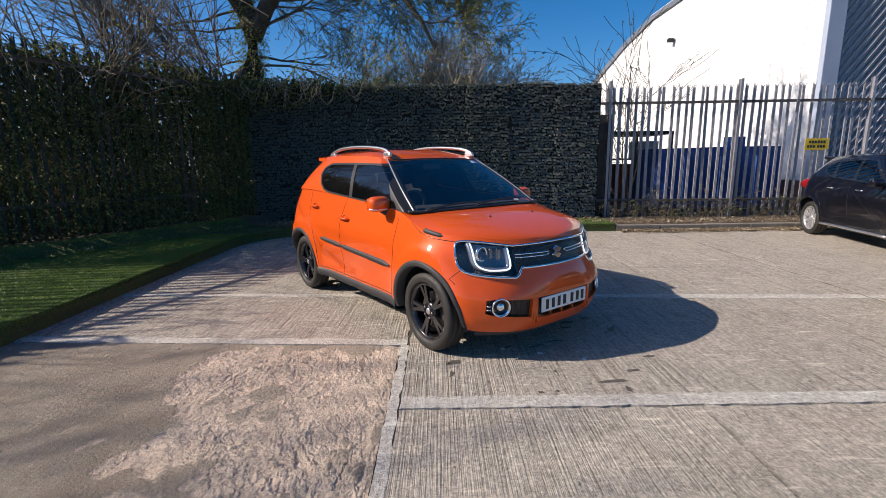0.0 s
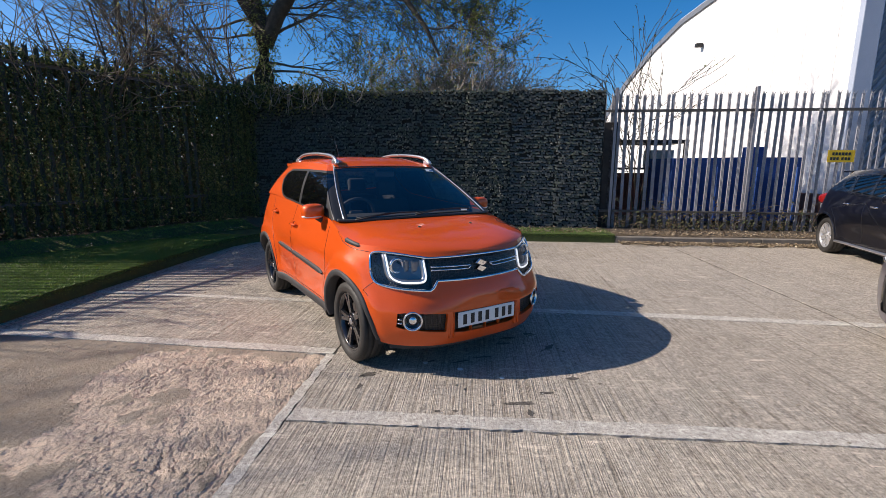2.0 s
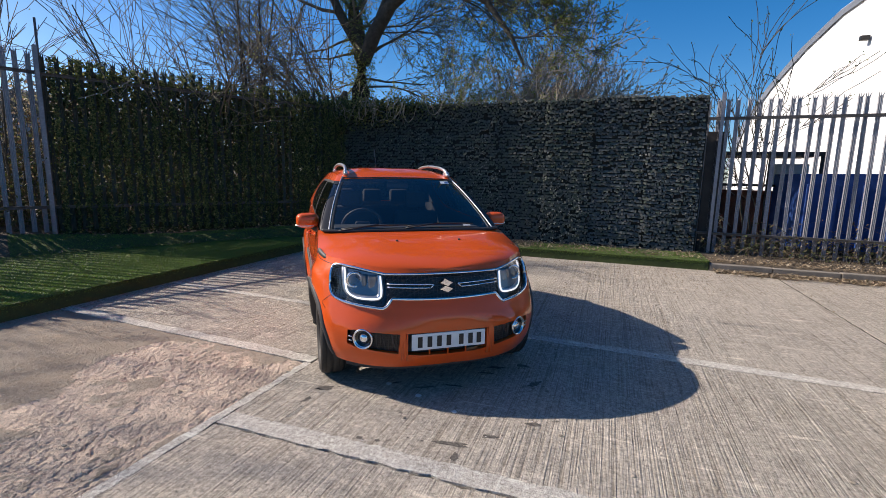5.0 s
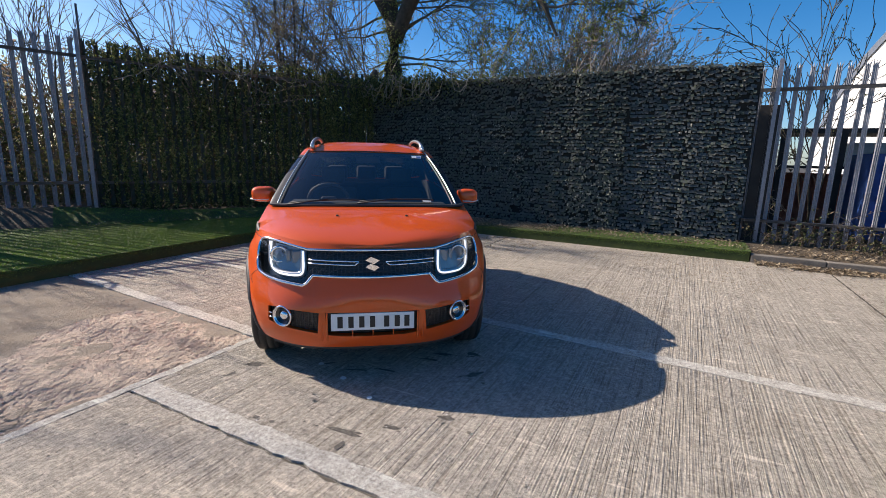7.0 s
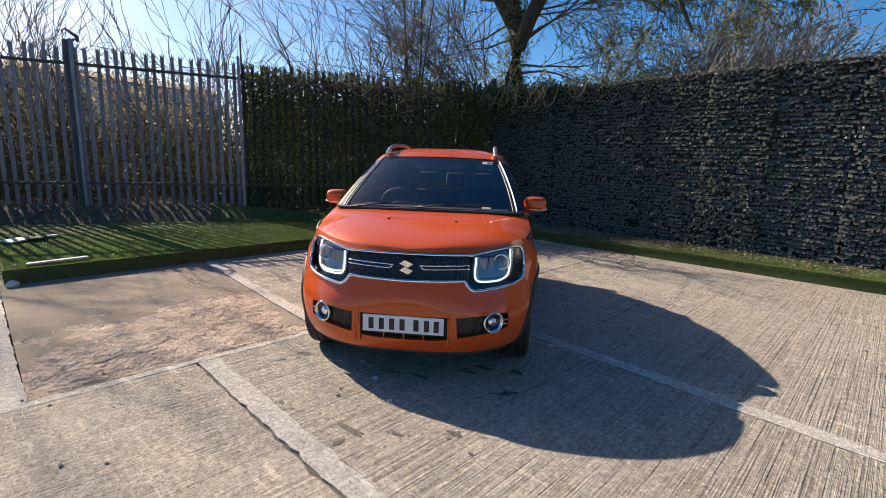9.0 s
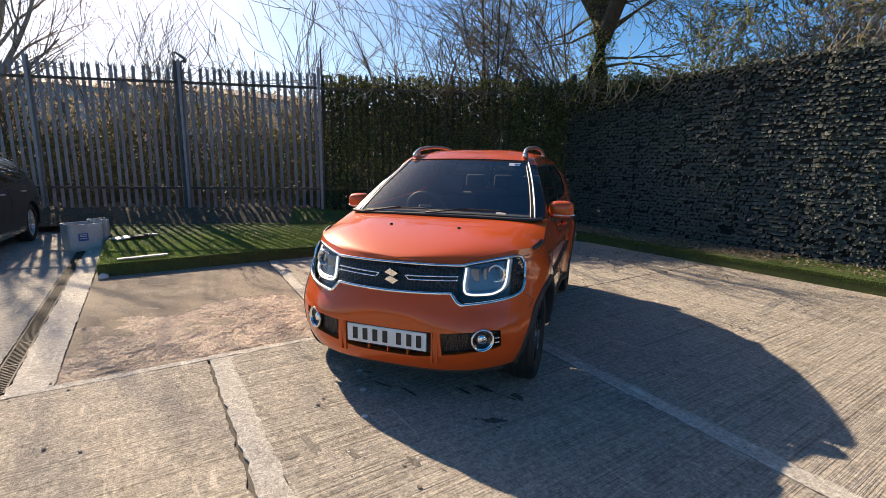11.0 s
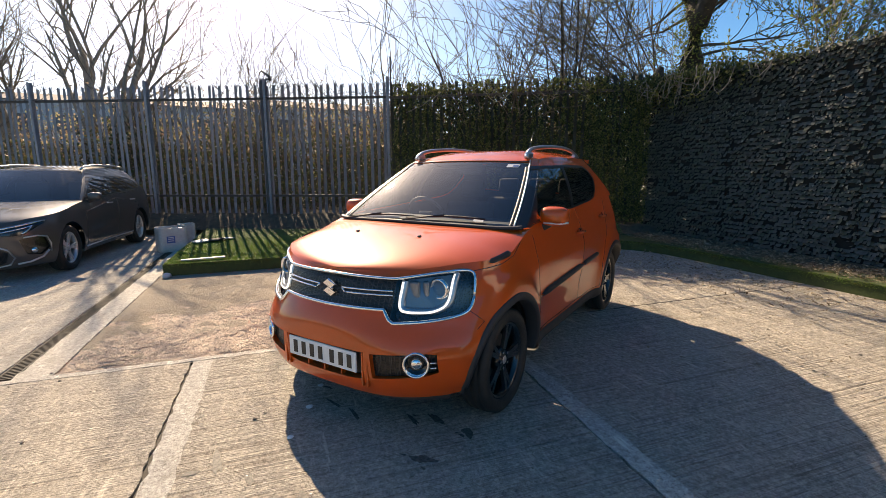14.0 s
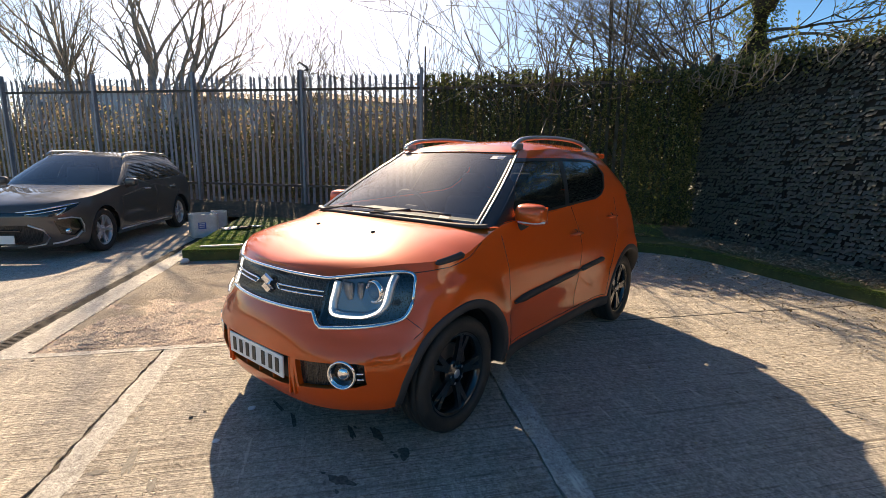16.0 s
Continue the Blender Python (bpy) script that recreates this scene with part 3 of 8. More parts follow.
tagged(part("soil_strip", bb, SOIL, None, smooth=True), "dry soil strip with dead leaves behind the kerb", "soil", kind="structure")
strip = raw("rear_soil", [(-4.4, 10.34, 0.13), (3.4, 10.34, 0.13), (3.4, 20, 0.2), (-14, 20, 0.3), (-9, 10.5, 0.3)], [(0, 1, 2, 3, 4)], SOIL)
tagged(strip, "rough ground behind the screened fence", "soil", kind="structure")

kerb = thing("kerb", "grey concrete kerbstones along the fence strip", "kerb", kind="structure")
kb = box_bm(0.905, 0.125, 0.24, (0, 0, -0.12), 0.012)
k0 = part("kerbstone", kb, KERB, kerb, m=pose(3.99, 9.42, 0))
for k in range(1, 8):
    ob = new("kerbstone", k0.data)
    ob.parent = kerb
    ob.matrix_basis = pose(3.99 + 0.915 * k, 9.42 + rnd.uniform(-0.006, 0.006), rnd.uniform(-0.006, 0.003), 0, 0, rnd.uniform(-0.4, 0.4))
bare = bmesh.new()
rows_ = []
for k in range(121):
    x = -4.0 + 4.5 * k / 120
    y0 = 9.78 + 0.30 * noise.fractal(Vector((x * 1.6, 3, 0)), 0.8, 2.1, 4) - 0.12 + 0.9 * max(0.0, x + 0.5) ** 2
    rows_.append([bare.verts.new((x, min(10.2, max(9.42, y0)), 0.163)), bare.verts.new((x, 10.25, 0.186)), bare.verts.new((x, 10.34, 0.19))])
for r0, r1 in zip(rows_, rows_[1:]):
    for i in range(2):
        bare.faces.new((r0[i], r1[i], r1[i + 1], r0[i + 1]))
bmesh.ops.recalc_face_normals(bare, faces=bare.faces)
tagged(part("bare_soil", bare, SOIL, None, smooth=True), "bare soil with dead leaves under the screening", "soil", kind="structure")
litter = Heap()
for k in range(6700):
    if k < 2300:
        x, y = rnd.uniform(3.6, 8.2), 9.36 - abs(rnd.gauss(0, 0.17))
        z = 0.012 + 0.02 * rnd.random()
    elif k < 3500:
        x, y = rnd.uniform(3.4, 8.6), 9.5 + abs(rnd.gauss(0, 0.4))
        z = 0.125 + 0.03 * rnd.random()
    elif k < 4100:
        y = rnd.uniform(0.5, 9.5)
        u = rnd.uniform(0.1, 0.9)
        x = fence_x(y) + u
        z = 0.17 + 0.30 * max(0.0, 1 - u / 0.62) ** 1.2 + rnd.uniform(0, 0.04)
    elif k < 4400:
        x, y = rnd.uniform(-3.2, 0.5), rnd.uniform(8.0, 9.3)
        z = 0.006
    elif k < 5300:
        x, y = rnd.uniform(-2.4, 3.6), 9.3 - abs(rnd.gauss(0, 1.5))
        z = 0.006
    else:
        x, y = rnd.uniform(-3.8, 3.45), rnd.uniform(9.42, 10.3)
        z = 0.178
    litter.leaf(Vector((x, y, z)), Vector((rnd.uniform(-1, 1), rnd.uniform(-1, 1), 0.2)), Vector((rnd.uniform(-.4, .4), rnd.uniform(-.4, .4), 1)), *((rnd.uniform(0.03, 0.075), rnd.uniform(0.015, 0.04)) if k < 4400 or k >= 5300 else (rnd.uniform(0.015, 0.035), rnd.uniform(0.01, 0.022))))
for k in range(5200):
    if k < 3600:
        x, y, z = rnd.uniform(-3.6, 0.5), rnd.uniform(9.38, 10.3), 0.166 + 0.02 * rnd.random()
    else:
        x, y, z = rnd.uniform(-2.6, 5.6), 9.33 - abs(rnd.gauss(0, 0.9)), 0.006
    litter.leaf(Vector((x, y, z)), Vector((rnd.uniform(-1, 1), rnd.uniform(-1, 1), 0.25)), Vector((rnd.uniform(-.5, .5), rnd.uniform(-.5, .5), 1)), rnd.uniform(0.016, 0.045) if k < 3600 else rnd.uniform(0.01, 0.028), rnd.uniform(0.012, 0.026) if k < 3600 else rnd.uniform(0.008, 0.018))
tagged(litter.make("leaf_litter", DRY_LEAF), "dead brown leaves and twigs blown against the kerb", "leaves", kind="stuff")

# ---- palisade fences ----
def pale_mesh(h, mat=STEEL):
    """A folded steel pale with a splayed three-point head."""
    prof = [(-0.034, 0.0), (-0.022, 0.012), (-0.010, 0.004), (0.0, 0.012), (0.010, 0.004), (0.022, 0.012), (0.034, 0.0)]
    v, f = [], []
    for z in (0.0, h - 0.09):
        for x, y in prof:
            v.append((x, -y, z))
        for x, y in prof:
            v.append((x * 0.96, -y + 0.004, z))
    n = len(prof)
    for i in range(n - 1):
        f.append((i, i + 1, 2 * n + i + 1, 2 * n + i))
        f.append((n + i + 1, n + i, 3 * n + i, 3 * n + i + 1))
    f.append((0, 2 * n, 3 * n, n))
    f.append((n - 1, 2 * n - 1, 4 * n - 1, 3 * n - 1))
    for a, b, tip in ((0, 2, (-0.042, -0.028, h - 0.012)), (2, 4, (0.0, 0.004, h)), (4, 6, (0.042, -0.028, h - 0.012))):
        t = len(v)
        v.append(tip)
        f += [(2 * n + a, 2 * n + a + 1, t), (2 * n + a + 1, 2 * n + b, t), (3 * n + b, 3 * n + a, t), (2 * n + b, 3 * n + b, t), (3 * n + a, 2 * n + a, t)]
    me = bpy.data.meshes.new("pale")
    me.from_pydata(v, [], f)
    me.materials.append(mat)
    return me


def post_mesh(h):
    b = bmesh.new()
    box_bm(0.055, 0.007, h, (0, -0.048, 0), bm=b)
    box_bm(0.055, 0.007, h, (0, 0.048, 0), bm=b)
    box_bm(0.006, 0.09, h, (0, 0, 0), bm=b)
    me = bpy.data.meshes.new("post")
    b.to_mesh(me)
    b.free()
    me.materials.append(STEEL)
    return me


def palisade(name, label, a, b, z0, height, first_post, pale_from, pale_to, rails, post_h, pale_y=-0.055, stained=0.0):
    """A fence from a to b; pales stand between the two distances from a."""
    a, b = Vector(a), Vector(b)
    d = (b - a)
    length = d.length
    ang = math.degrees(math.atan2(d.y, d.x))
    fence = thing(name, label, "fence", (a.x, a.y, 0), ang)
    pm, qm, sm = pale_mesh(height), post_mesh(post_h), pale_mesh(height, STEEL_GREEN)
    x = pale_from
    while x < pale_to:
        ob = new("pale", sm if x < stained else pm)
        ob.parent = fence
        ob.matrix_basis = pose(x + rnd.gauss(0, 0.004), pale_y, z0 + rnd.gauss(0, 0.008), rnd.gauss(0, 0.25), rnd.gauss(0, 0.35), rnd.gauss(0, 2.0))
        x += 0.155
    x = first_post
    while x < length:
        ob = new("post", qm)
        ob.parent = fence
        ob.matrix_basis = pose(x, 0.02, z0 - 0.15)
        x += 2.75
    for z in rails:
        r = bmesh.new()
        box_bm(length, 0.006, 0.05, (length / 2, pale_y * 0.6, z), bm=r)
        box_bm(length, 0.045, 0.006, (length / 2, -0.008, z + 0.044), bm=r)
        part("rail", r, STEEL_DARK, fence)
    return fence


# back fence: bare to the right, screened to the left
BACK_Y = 10.47
back = palisade("palisade_fence", "tall galvanised steel palisade fence with splayed pales", (3.35, BACK_Y), (12.4, BACK_Y - 0.35), 0.16, 2.86, 0.33, 0.12, 9.0, (0.50, 2.60), 3.08, 0.062)
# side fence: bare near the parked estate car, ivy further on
side_a = palisade("palisade_fence", "algae-stained palisade fence, darkened for shade, grown through with ivy", (fence_x(10.40), 10.40), (BEND.x, BEND.y), 0.43, 2.91, 9.0, 0.06, 5.38, (0.82, 2.96), 3.10, stained=5.4)
side_b = palisade("palisade_fence", "tall galvanised palisade fence in front of a hedge", (BEND.x, BEND.y), (fence_x(-7.4), -7.4), 0.42, 2.94, 0.0, 0.09, 14.15, (0.82, 2.97), 3.14)

# screening panels on the back fence
def tile(heap, p, ln, wd, tilt, roll_, skew):
    """One blunt plastic leaf hanging from p, tilted off the panel."""
    a_, b_ = wd / 2, wd / 2 * rnd.uniform(0.84, 1.0)
    o = len(heap.v)
    for x_, d_ in ((-a_, 0), (a_, 0), (b_, 0.93), (b_ * 0.3, 1.0), (-b_ * 0.8, 0.95)):
        heap.v.append((p.x + x_ + skew * ln * d_, p.y + tilt * ln * d_ + roll_ * x_, p.z - ln * d_ + x_ * roll_ * 0.6))
    heap.f.append((o, o + 1, o + 2, o + 3, o + 4))


px0, px1, npan = -4.25, 3.42, 8
held = rnd.getstate()
for k in range(npan):
    w = (px1 - px0) / npan
    cx = px0 + w * (k + 0.5)
    top = 3.02 + rnd.uniform(-0.03, 0.03)
    pan = thing("screening_panel", "dark artificial leaf screening panel tied to the fence", "screen", (cx, BACK_Y - 0.1 - (0.016 if k % 2 else 0.0), 0.1), 0, "screening panels on the back fence")
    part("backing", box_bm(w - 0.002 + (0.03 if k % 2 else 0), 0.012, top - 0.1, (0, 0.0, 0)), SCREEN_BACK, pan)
    hp = Heap()
    rows_n = 48
    for r in range(rows_n):
        z = 0.04 + (top - 0.16) * r / (rows_n - 1)
        upper = r > rows_n * 0.83
        x = -w / 2 + 0.01
        left, out, wave = 0.0, 0.0, rnd.uniform(0, 6)
        while x < w / 2 - 0.012:
            if left <= 0:
                left, out, lean_, miss = rnd.uniform(0.05, 0.20), rnd.uniform(0.0, 0.016), rnd.gauss(0, 0.10), rnd.random() < 0.05
            step = rnd.uniform(0.026, 0.048)
            left -= step
            edge_ = abs(abs(x) - w / 2) < 0.07
            p = Vector((x, -0.010 - out - (0.012 if upper else 0.0), z + 0.006 * math.sin(x * 9 + wave) + 0.045 + rnd.gauss(0, 0.008 if not upper else 0.014)))
            if not miss and rnd.random() > (0.07 if not edge_ else 0.2):
                tile(hp, p, rnd.uniform(0.040, 0.058), rnd.uniform(0.034, 0.062), -0.60 + lean_ * 0.8 + rnd.gauss(0, 0.13), rnd.gauss(-0.04, 0.12), rnd.gauss(0, 0.12))
            if rnd.random() < (0.26 if edge_ else 0.22 if upper else 0.10):
                hp.leaf(p + Vector((0, -0.010, rnd.uniform(-0.03, 0.02))), Vector((rnd.gauss(0, 0.8), -0.8, rnd.gauss(-0.4, 0.5))), Vector((rnd.gauss(-0.2, 0.5), -0.6, 0.8)), rnd.uniform(0.035, 0.065), rnd.uniform(0.025, 0.045), 0.2)
            x += step
    for q in range(110):
        hp.leaf(Vector((rnd.uniform(-w / 2, w / 2), rnd.uniform(-0.05, 0.03), top - 0.12 + rnd.uniform(-0.03, 0.03))), Vector((rnd.gauss(0, 1), rnd.gauss(0, 0.6), rnd.uniform(0, 1))), rv(), 0.05, 0.035)
    # the two panels at the right end get the paler leaf colours
    hp.make("leaves", SCREEN_LEAF if k < 6 else SCREEN_PALE, pan, kind="stuff")

rnd.setstate(held)                # the planting that follows has its own draw of chance
for k in range(99100):
    rnd.random()

# real ivy over the side fence and the corner
side_d = (BEND - Vector((fence_x(10.40), 10.40))).normalized()
side_n = Vector((-side_d.y, side_d.x))
if side_n.x < 0:
    side_n = -side_n
C0 = Vector((fence_x(10.40), 10.40))
ivy = thing("ivy", "dark green ivy covering the palisade fence", "ivy", (C0.x, C0.y, 0.2))
hp = Heap()
L_IVY = 5.42
def ivy_leaf(s_, off, z_, lo, hi, lean):
    q2 = C0 + side_d * s_ + side_n * off
    hp.leaf(Vector((q2.x - C0.x, q2.y - C0.y, z_ - 0.2)), Vector((side_n.x * 0.5, side_n.y * 0.5, -1)) + rv(0.7), Vector((side_n.x, side_n.y, lean)) + rv(0.5), rnd.uniform(lo, hi), rnd.uniform(lo * 0.85, hi * 0.8))


# leaves that push out between the pales; a closed layer behind, coloured darker for shade
RAIL_LO, RAIL_HI = 2.90, 3.02
for col_ in range(int(L_IVY / 0.155) + 1):
    s0 = 0.06 + 0.155 * (col_ - 0.5)
    full = rnd.uniform(0.55, 1.15)
    topz = rnd.uniform(3.10, 3.30)
    for k in range(int(900 * full)):
        z = 0.38 + (topz - 0.38) * rnd.random()
        if RAIL_LO < z < RAIL_HI and rnd.random() < 0.8:
            continue
        if noise.noise(Vector((s0 * 2.3, z * 1.6, 5))) < -0.12 and rnd.random() < 0.75:
            continue
        ivy_leaf(s0 + rnd.gauss(0, 0.024) + 0.02 * noise.noise(Vector((s0 * 9, z * 2, 1))), rnd.uniform(-0.02, 0.105), z, 0.028, 0.052, 0.35)
    for k in range(26):
        ivy_leaf(s0 + rnd.gauss(0, 0.04), rnd.uniform(-0.05, 0.1), topz + abs(rnd.gauss(0, 0.05)) - 0.06, 0.03, 0.06, 0.6)
    for k in range(130 if s0 > 1.1 else 560):
        z = 0.25 + 2.9 * rnd.random()
        if noise.noise(Vector((s0 * 1.3, z * 0.9, 8))) > 0.05 or s0 < 1.1:
            ivy_leaf(s0 + 0.0775 + rnd.gauss(0, 0.03), rnd.uniform(0.07, 0.13), z, 0.028, 0.05, 0.35)
hp_front, hp = hp, Heap()
# the layer behind: its shade is put into the leaf colours
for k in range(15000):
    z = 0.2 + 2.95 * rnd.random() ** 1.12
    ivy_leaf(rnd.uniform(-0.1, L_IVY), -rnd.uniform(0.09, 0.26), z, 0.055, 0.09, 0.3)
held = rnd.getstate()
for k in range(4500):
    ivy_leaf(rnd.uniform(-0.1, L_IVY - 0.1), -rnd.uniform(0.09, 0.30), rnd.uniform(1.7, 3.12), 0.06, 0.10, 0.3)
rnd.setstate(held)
hp.make("shaded_growth", IVY_SHADED, ivy, "leaves behind the pales, darkened for shade", kind="stuff")
hp = hp_front
hp.make("leaves", IVY_LEAF, ivy, kind="stuff")
# ivy creeping over the top of the screening near the corner, and loose clusters lower down
creep = thing("ivy", "ivy hanging over the top of the dark screening", "ivy", (-4.0, BACK_Y - 0.18, 2.2))
hp = Heap()
for k in range(3400):
    x = -4.2 + abs(rnd.gauss(0, 1.3))
    drop = abs(rnd.gauss(0, 0.22)) * (1.25 - min(1.0, (x + 4.2) / 4.5))
    z = 3.1 - drop + rnd.uniform(-0.05, 0.14)
    hp.leaf(Vector((x + 4.0, rnd.uniform(-0.1, 0.2), z - 2.2)), Vector((0, -0.5, -1)) + rv(0.9), Vector((0, -1, 0.4)) + rv(0.6), rnd.uniform(0.035, 0.075), rnd.uniform(0.03, 0.055))
hp.make("leaves", IVY_LEAF, creep, kind="stuff")
for cx, cz, sx, sz, nn in ((-0.9, 1.75, 0.25, 0.75, 150), (-0.55, 1.3, 0.2, 0.5, 70), (0.75, 1.0, 0.3, 0.9, 170), (1.25, 0.8, 0.16, 0.7, 110), (-2.4, 2.3, 0.6, 0.35, 120), (-1.6, 2.2, 0.3, 0.7, 60)):
    cl = thing("ivy", "straggling pale leaves on the dark screening", "ivy", (cx, BACK_Y - 0.14, cz))
    hp = Heap()
    for k in range(nn):
        hp.leaf(Vector((rnd.gauss(0, sx * 0.6), rnd.uniform(-0.05, 0.01), rnd.gauss(0, sz * 0.6))), Vector((0, -0.6, -1)) + rv(0.8), Vector((-0.3, -1, 0.3)) + rv(0.4), rnd.uniform(0.028, 0.05), rnd.uniform(0.022, 0.04))
    hp.make("leaves", PALE_IVY, cl, kind="stuff")

# bramble at the foot of the bare back fence
br = thing("bramble", "straggling brambles growing through the steel fence", "shrub", (6.0, BACK_Y, 0.15))
hp, st = Heap(), Heap()
for k in range(300):
    x = rnd.uniform(-2.5, 3.0)
    p = Vector((x, rnd.uniform(-0.25, 0.45), 0.0))
    d = Vector((rnd.gauss(0, 0.5), rnd.gauss(-0.1, 0.35), 1)).normalized()
    hgt = rnd.uniform(0.15, 0.8) if k > 40 else rnd.uniform(0.7, 1.6)
    pts = [p + d * hgt * f + Vector((d.x, d.y, -0.9)) * (hgt * f * f * 0.45) for f in (0, 0.25, 0.5, 0.75, 1.0)]
    st.add(*tube(pts, [0.005, 0.0045, 0.004, 0.003, 0.002], 3))
    for q in pts[1:]:
        for r in range(3):
            if rnd.random() < 0.62:
                hp.leaf(q + rv(0.05), rv(), Vector((0, -0.5, 1)) + rv(0.5), rnd.uniform(0.035, 0.07), rnd.uniform(0.025, 0.045))
st.make("stem", TWIG, br, kind="stuff")
hp.make("leaves", HEDGE_LEAF, br, kind="stuff")

# ---- trees and shrubs ----
behind = [-99.0]                  # growth turns back where its own y falls below this


def grow(wood, tips, p, d, length, r, depth, kids, spread, lift, wob=0.22, sides=5):
    """A tapering limb with side shoots; keeps the ends for buds and leaves."""
    n = 6 if depth > 1 else 4
    pts, rad = [p.copy()], [r]
    dd = d.normalized()
    step = length / n
    for i in range(n):
        dd = (dd + rv(wob) + Vector((0, 0, lift)) * 0.12).normalized()
        if pts[-1].y + dd.y * step < behind[0]:
            dd.y = abs(dd.y)
        pts.append(pts[-1] + dd * step)
        rad.append(max(0.0066, r * (1 - 0.75 * (i + 1) / n)))
    wood.add(*tube(pts, rad, sides if depth > 1 else 3, caps=False))
    if depth == 0:
        tips.append((pts, dd))
        return
    for k in range(kids[depth]):
        f = rnd.uniform(0.28, 1.0)
        i = min(n - 1, int(f * n))
        q = pts[i].lerp(pts[i + 1], f * n - i if i < n else 0)
        base = (pts[i + 1] - pts[i]).normalized()
        side = rv()
        side = (side - base * side.dot(base)).normalized()
        nd_ = (base + side * rnd.uniform(0.4, 1.0) * spread).normalized()
        grow(wood, tips, q, nd_, length * rnd.uniform(0.45, 0.72), max(0.0075, rad[i] * rnd.uniform(0.4, 0.65)), depth - 1, kids, spread, lift, wob * 1.1, max(3, sides - 1))


def tree(name, label, at, trunk_dir, length, r, depth, kids, spread, lift, leaf_mat, leaf_p, leaf_n, leaf_s, bark=BARK, stems=1, splay=0.0):
    t = thing(name, label, "tree" if "tree" in name else "shrub", at)
    behind[0] = 10.75 - at[1] if at[1] > 12 or at[0] > 3 else -99.0
    wood, tips, lv = Heap(), [], Heap()
    for s in range(stems):
        d = Vector(trunk_dir) + (rv(splay) if stems > 1 else Vector())
        d.z = max(0.5, d.z)
        grow(wood, tips, Vector((rnd.gauss(0, splay * 0.35), rnd.gauss(0, splay * 0.35), 0)) if stems > 1 else Vector(), d, length * (rnd.uniform(0.75, 1.1) if stems > 1 else 1), r, depth, kids, spread, lift)
    for pts, dd in tips:
        for q in pts[1:]:
            if rnd.random() < leaf_p:
                for k in range(leaf_n):
                    s = leaf_s * rnd.uniform(0.6, 1.3)
                    lv.leaf(q + rv(0.03), dd + rv(0.9), rv(), s, s * 0.6)
    wood.make("trunk" if depth > 2 else "wood", bark, t, smooth=True)
    if lv.f:
        lv.make("crown", leaf_mat, t, kind="stuff")
    return t


# the old tree at the corner: a stout ivied trunk and heavy limbs
t1 = thing("tree", "bare old tree with ivied trunk and heavy crooked limbs", "tree", (-4.40, 11.4, 0.2))
wood, tips, lv = Heap(), [], Heap()
behind[0] = -0.65
limbs = Heap()
trunk = [Vector(p) for p in ((0, 0, 0), (0.02, 0.05, 1.2), (-0.05, 0.1, 2.3), (0.02, 0.15, 3.4), (0.04, 0.2, 4.3), (-0.22, 0.25, 5.3), (-0.3, 0.3, 6.3), (-0.1, 0.3, 8.0))]
wood.add(*tube(trunk, [0.30, 0.27, 0.25, 0.24, 0.22, 0.16, 0.12, 0.06], 10, caps=False))
arch = [Vector(p) for p in ((0.06, 0.18, 4.1), (0.45, 0.1, 4.75), (0.95, 0.0, 5.35), (1.7, -0.1, 5.75), (2.6, -0.15, 5.6), (3.4, -0.2, 5.1), (4.0, -0.3, 4.3), (4.3, -0.35, 3.7))]
wood.add(*tube(arch, [0.19, 0.18, 0.16, 0.13, 0.10, 0.075, 0.05, 0.025], 9, caps=False))
arch2 = [Vector(p) for p in ((0.0, 0.2, 4.4), (-0.5, 0.0, 5.3), (-0.8, -0.2, 6.2), (-1.5, -0.3, 6.9))]
wood.add(*tube(arch2, [0.13, 0.11, 0.08, 0.04], 8, caps=False))
for line, i, d, ln, r in ((arch, 1, (0.3, -0.3, 1), 2.6, 0.06), (arch, 2, (1.0, 0.2, 0.4), 3.0, 0.05), (arch, 2, (-0.3, 0.1, 1), 2.6, 0.05), (arch, 3, (0.5, 0.3, 0.9), 2.8, 0.05), (arch, 3, (0.9, 0.3, -0.1), 2.4, 0.04),
                          (arch, 4, (0.6, 0.1, 0.8), 2.6, 0.045), (arch, 4, (0.7, 0.4, -0.1), 1.8, 0.035), (arch, 5, (1, 0.4, 0.6), 2.4, 0.04), (arch, 6, (1, 0.5, 0.1), 1.4, 0.028), (arch, 5, (0.8, 0.5, -0.2), 1.4, 0.028),
                          (arch2, 1, (-1.0, -0.1, 0.5), 2.8, 0.05), (arch2, 2, (-0.8, 0.2, 0.7), 2.6, 0.045), (arch2, 2, (0.3, -0.5, 0.9), 2.4, 0.045), (trunk, 5, (0.7, 0.1, 0.8), 2.8, 0.05), (trunk, 5, (-0.7, 0.2, 0.6), 2.8, 0.05),
                          (trunk, 6, (0.8, -0.2, 0.6), 2.6, 0.045), (trunk, 6, (-0.7, -0.2, 0.8), 2.6, 0.045), (trunk, 4, (0.9, 0.3, 0.2), 2.6, 0.04)):
    grow(limbs, tips, line[i], Vector(d), ln, r, 3, (0, 5, 6, 8), 1.0, 0.05, 0.3)
for k in range(16):
    a = rnd.uniform(0, 6.283)
    d = Vector((math.cos(a), 0.5 * math.sin(a) + 0.1, rnd.uniform(-0.2, 0.7)))
    grow(limbs, tips, trunk[3].lerp(trunk[5], rnd.random()), d, rnd.uniform(1.6, 3.2), 0.034, 2, (0, 7, 9), 1.0, -0.1, 0.28)
for pts, dd in tips:
    for q in pts[1:]:
        for m_ in range(2):
            lv.leaf(q + rv(0.04), dd + rv(0.8), rv(), rnd.uniform(0.035, 0.07), rnd.uniform(0.02, 0.04))
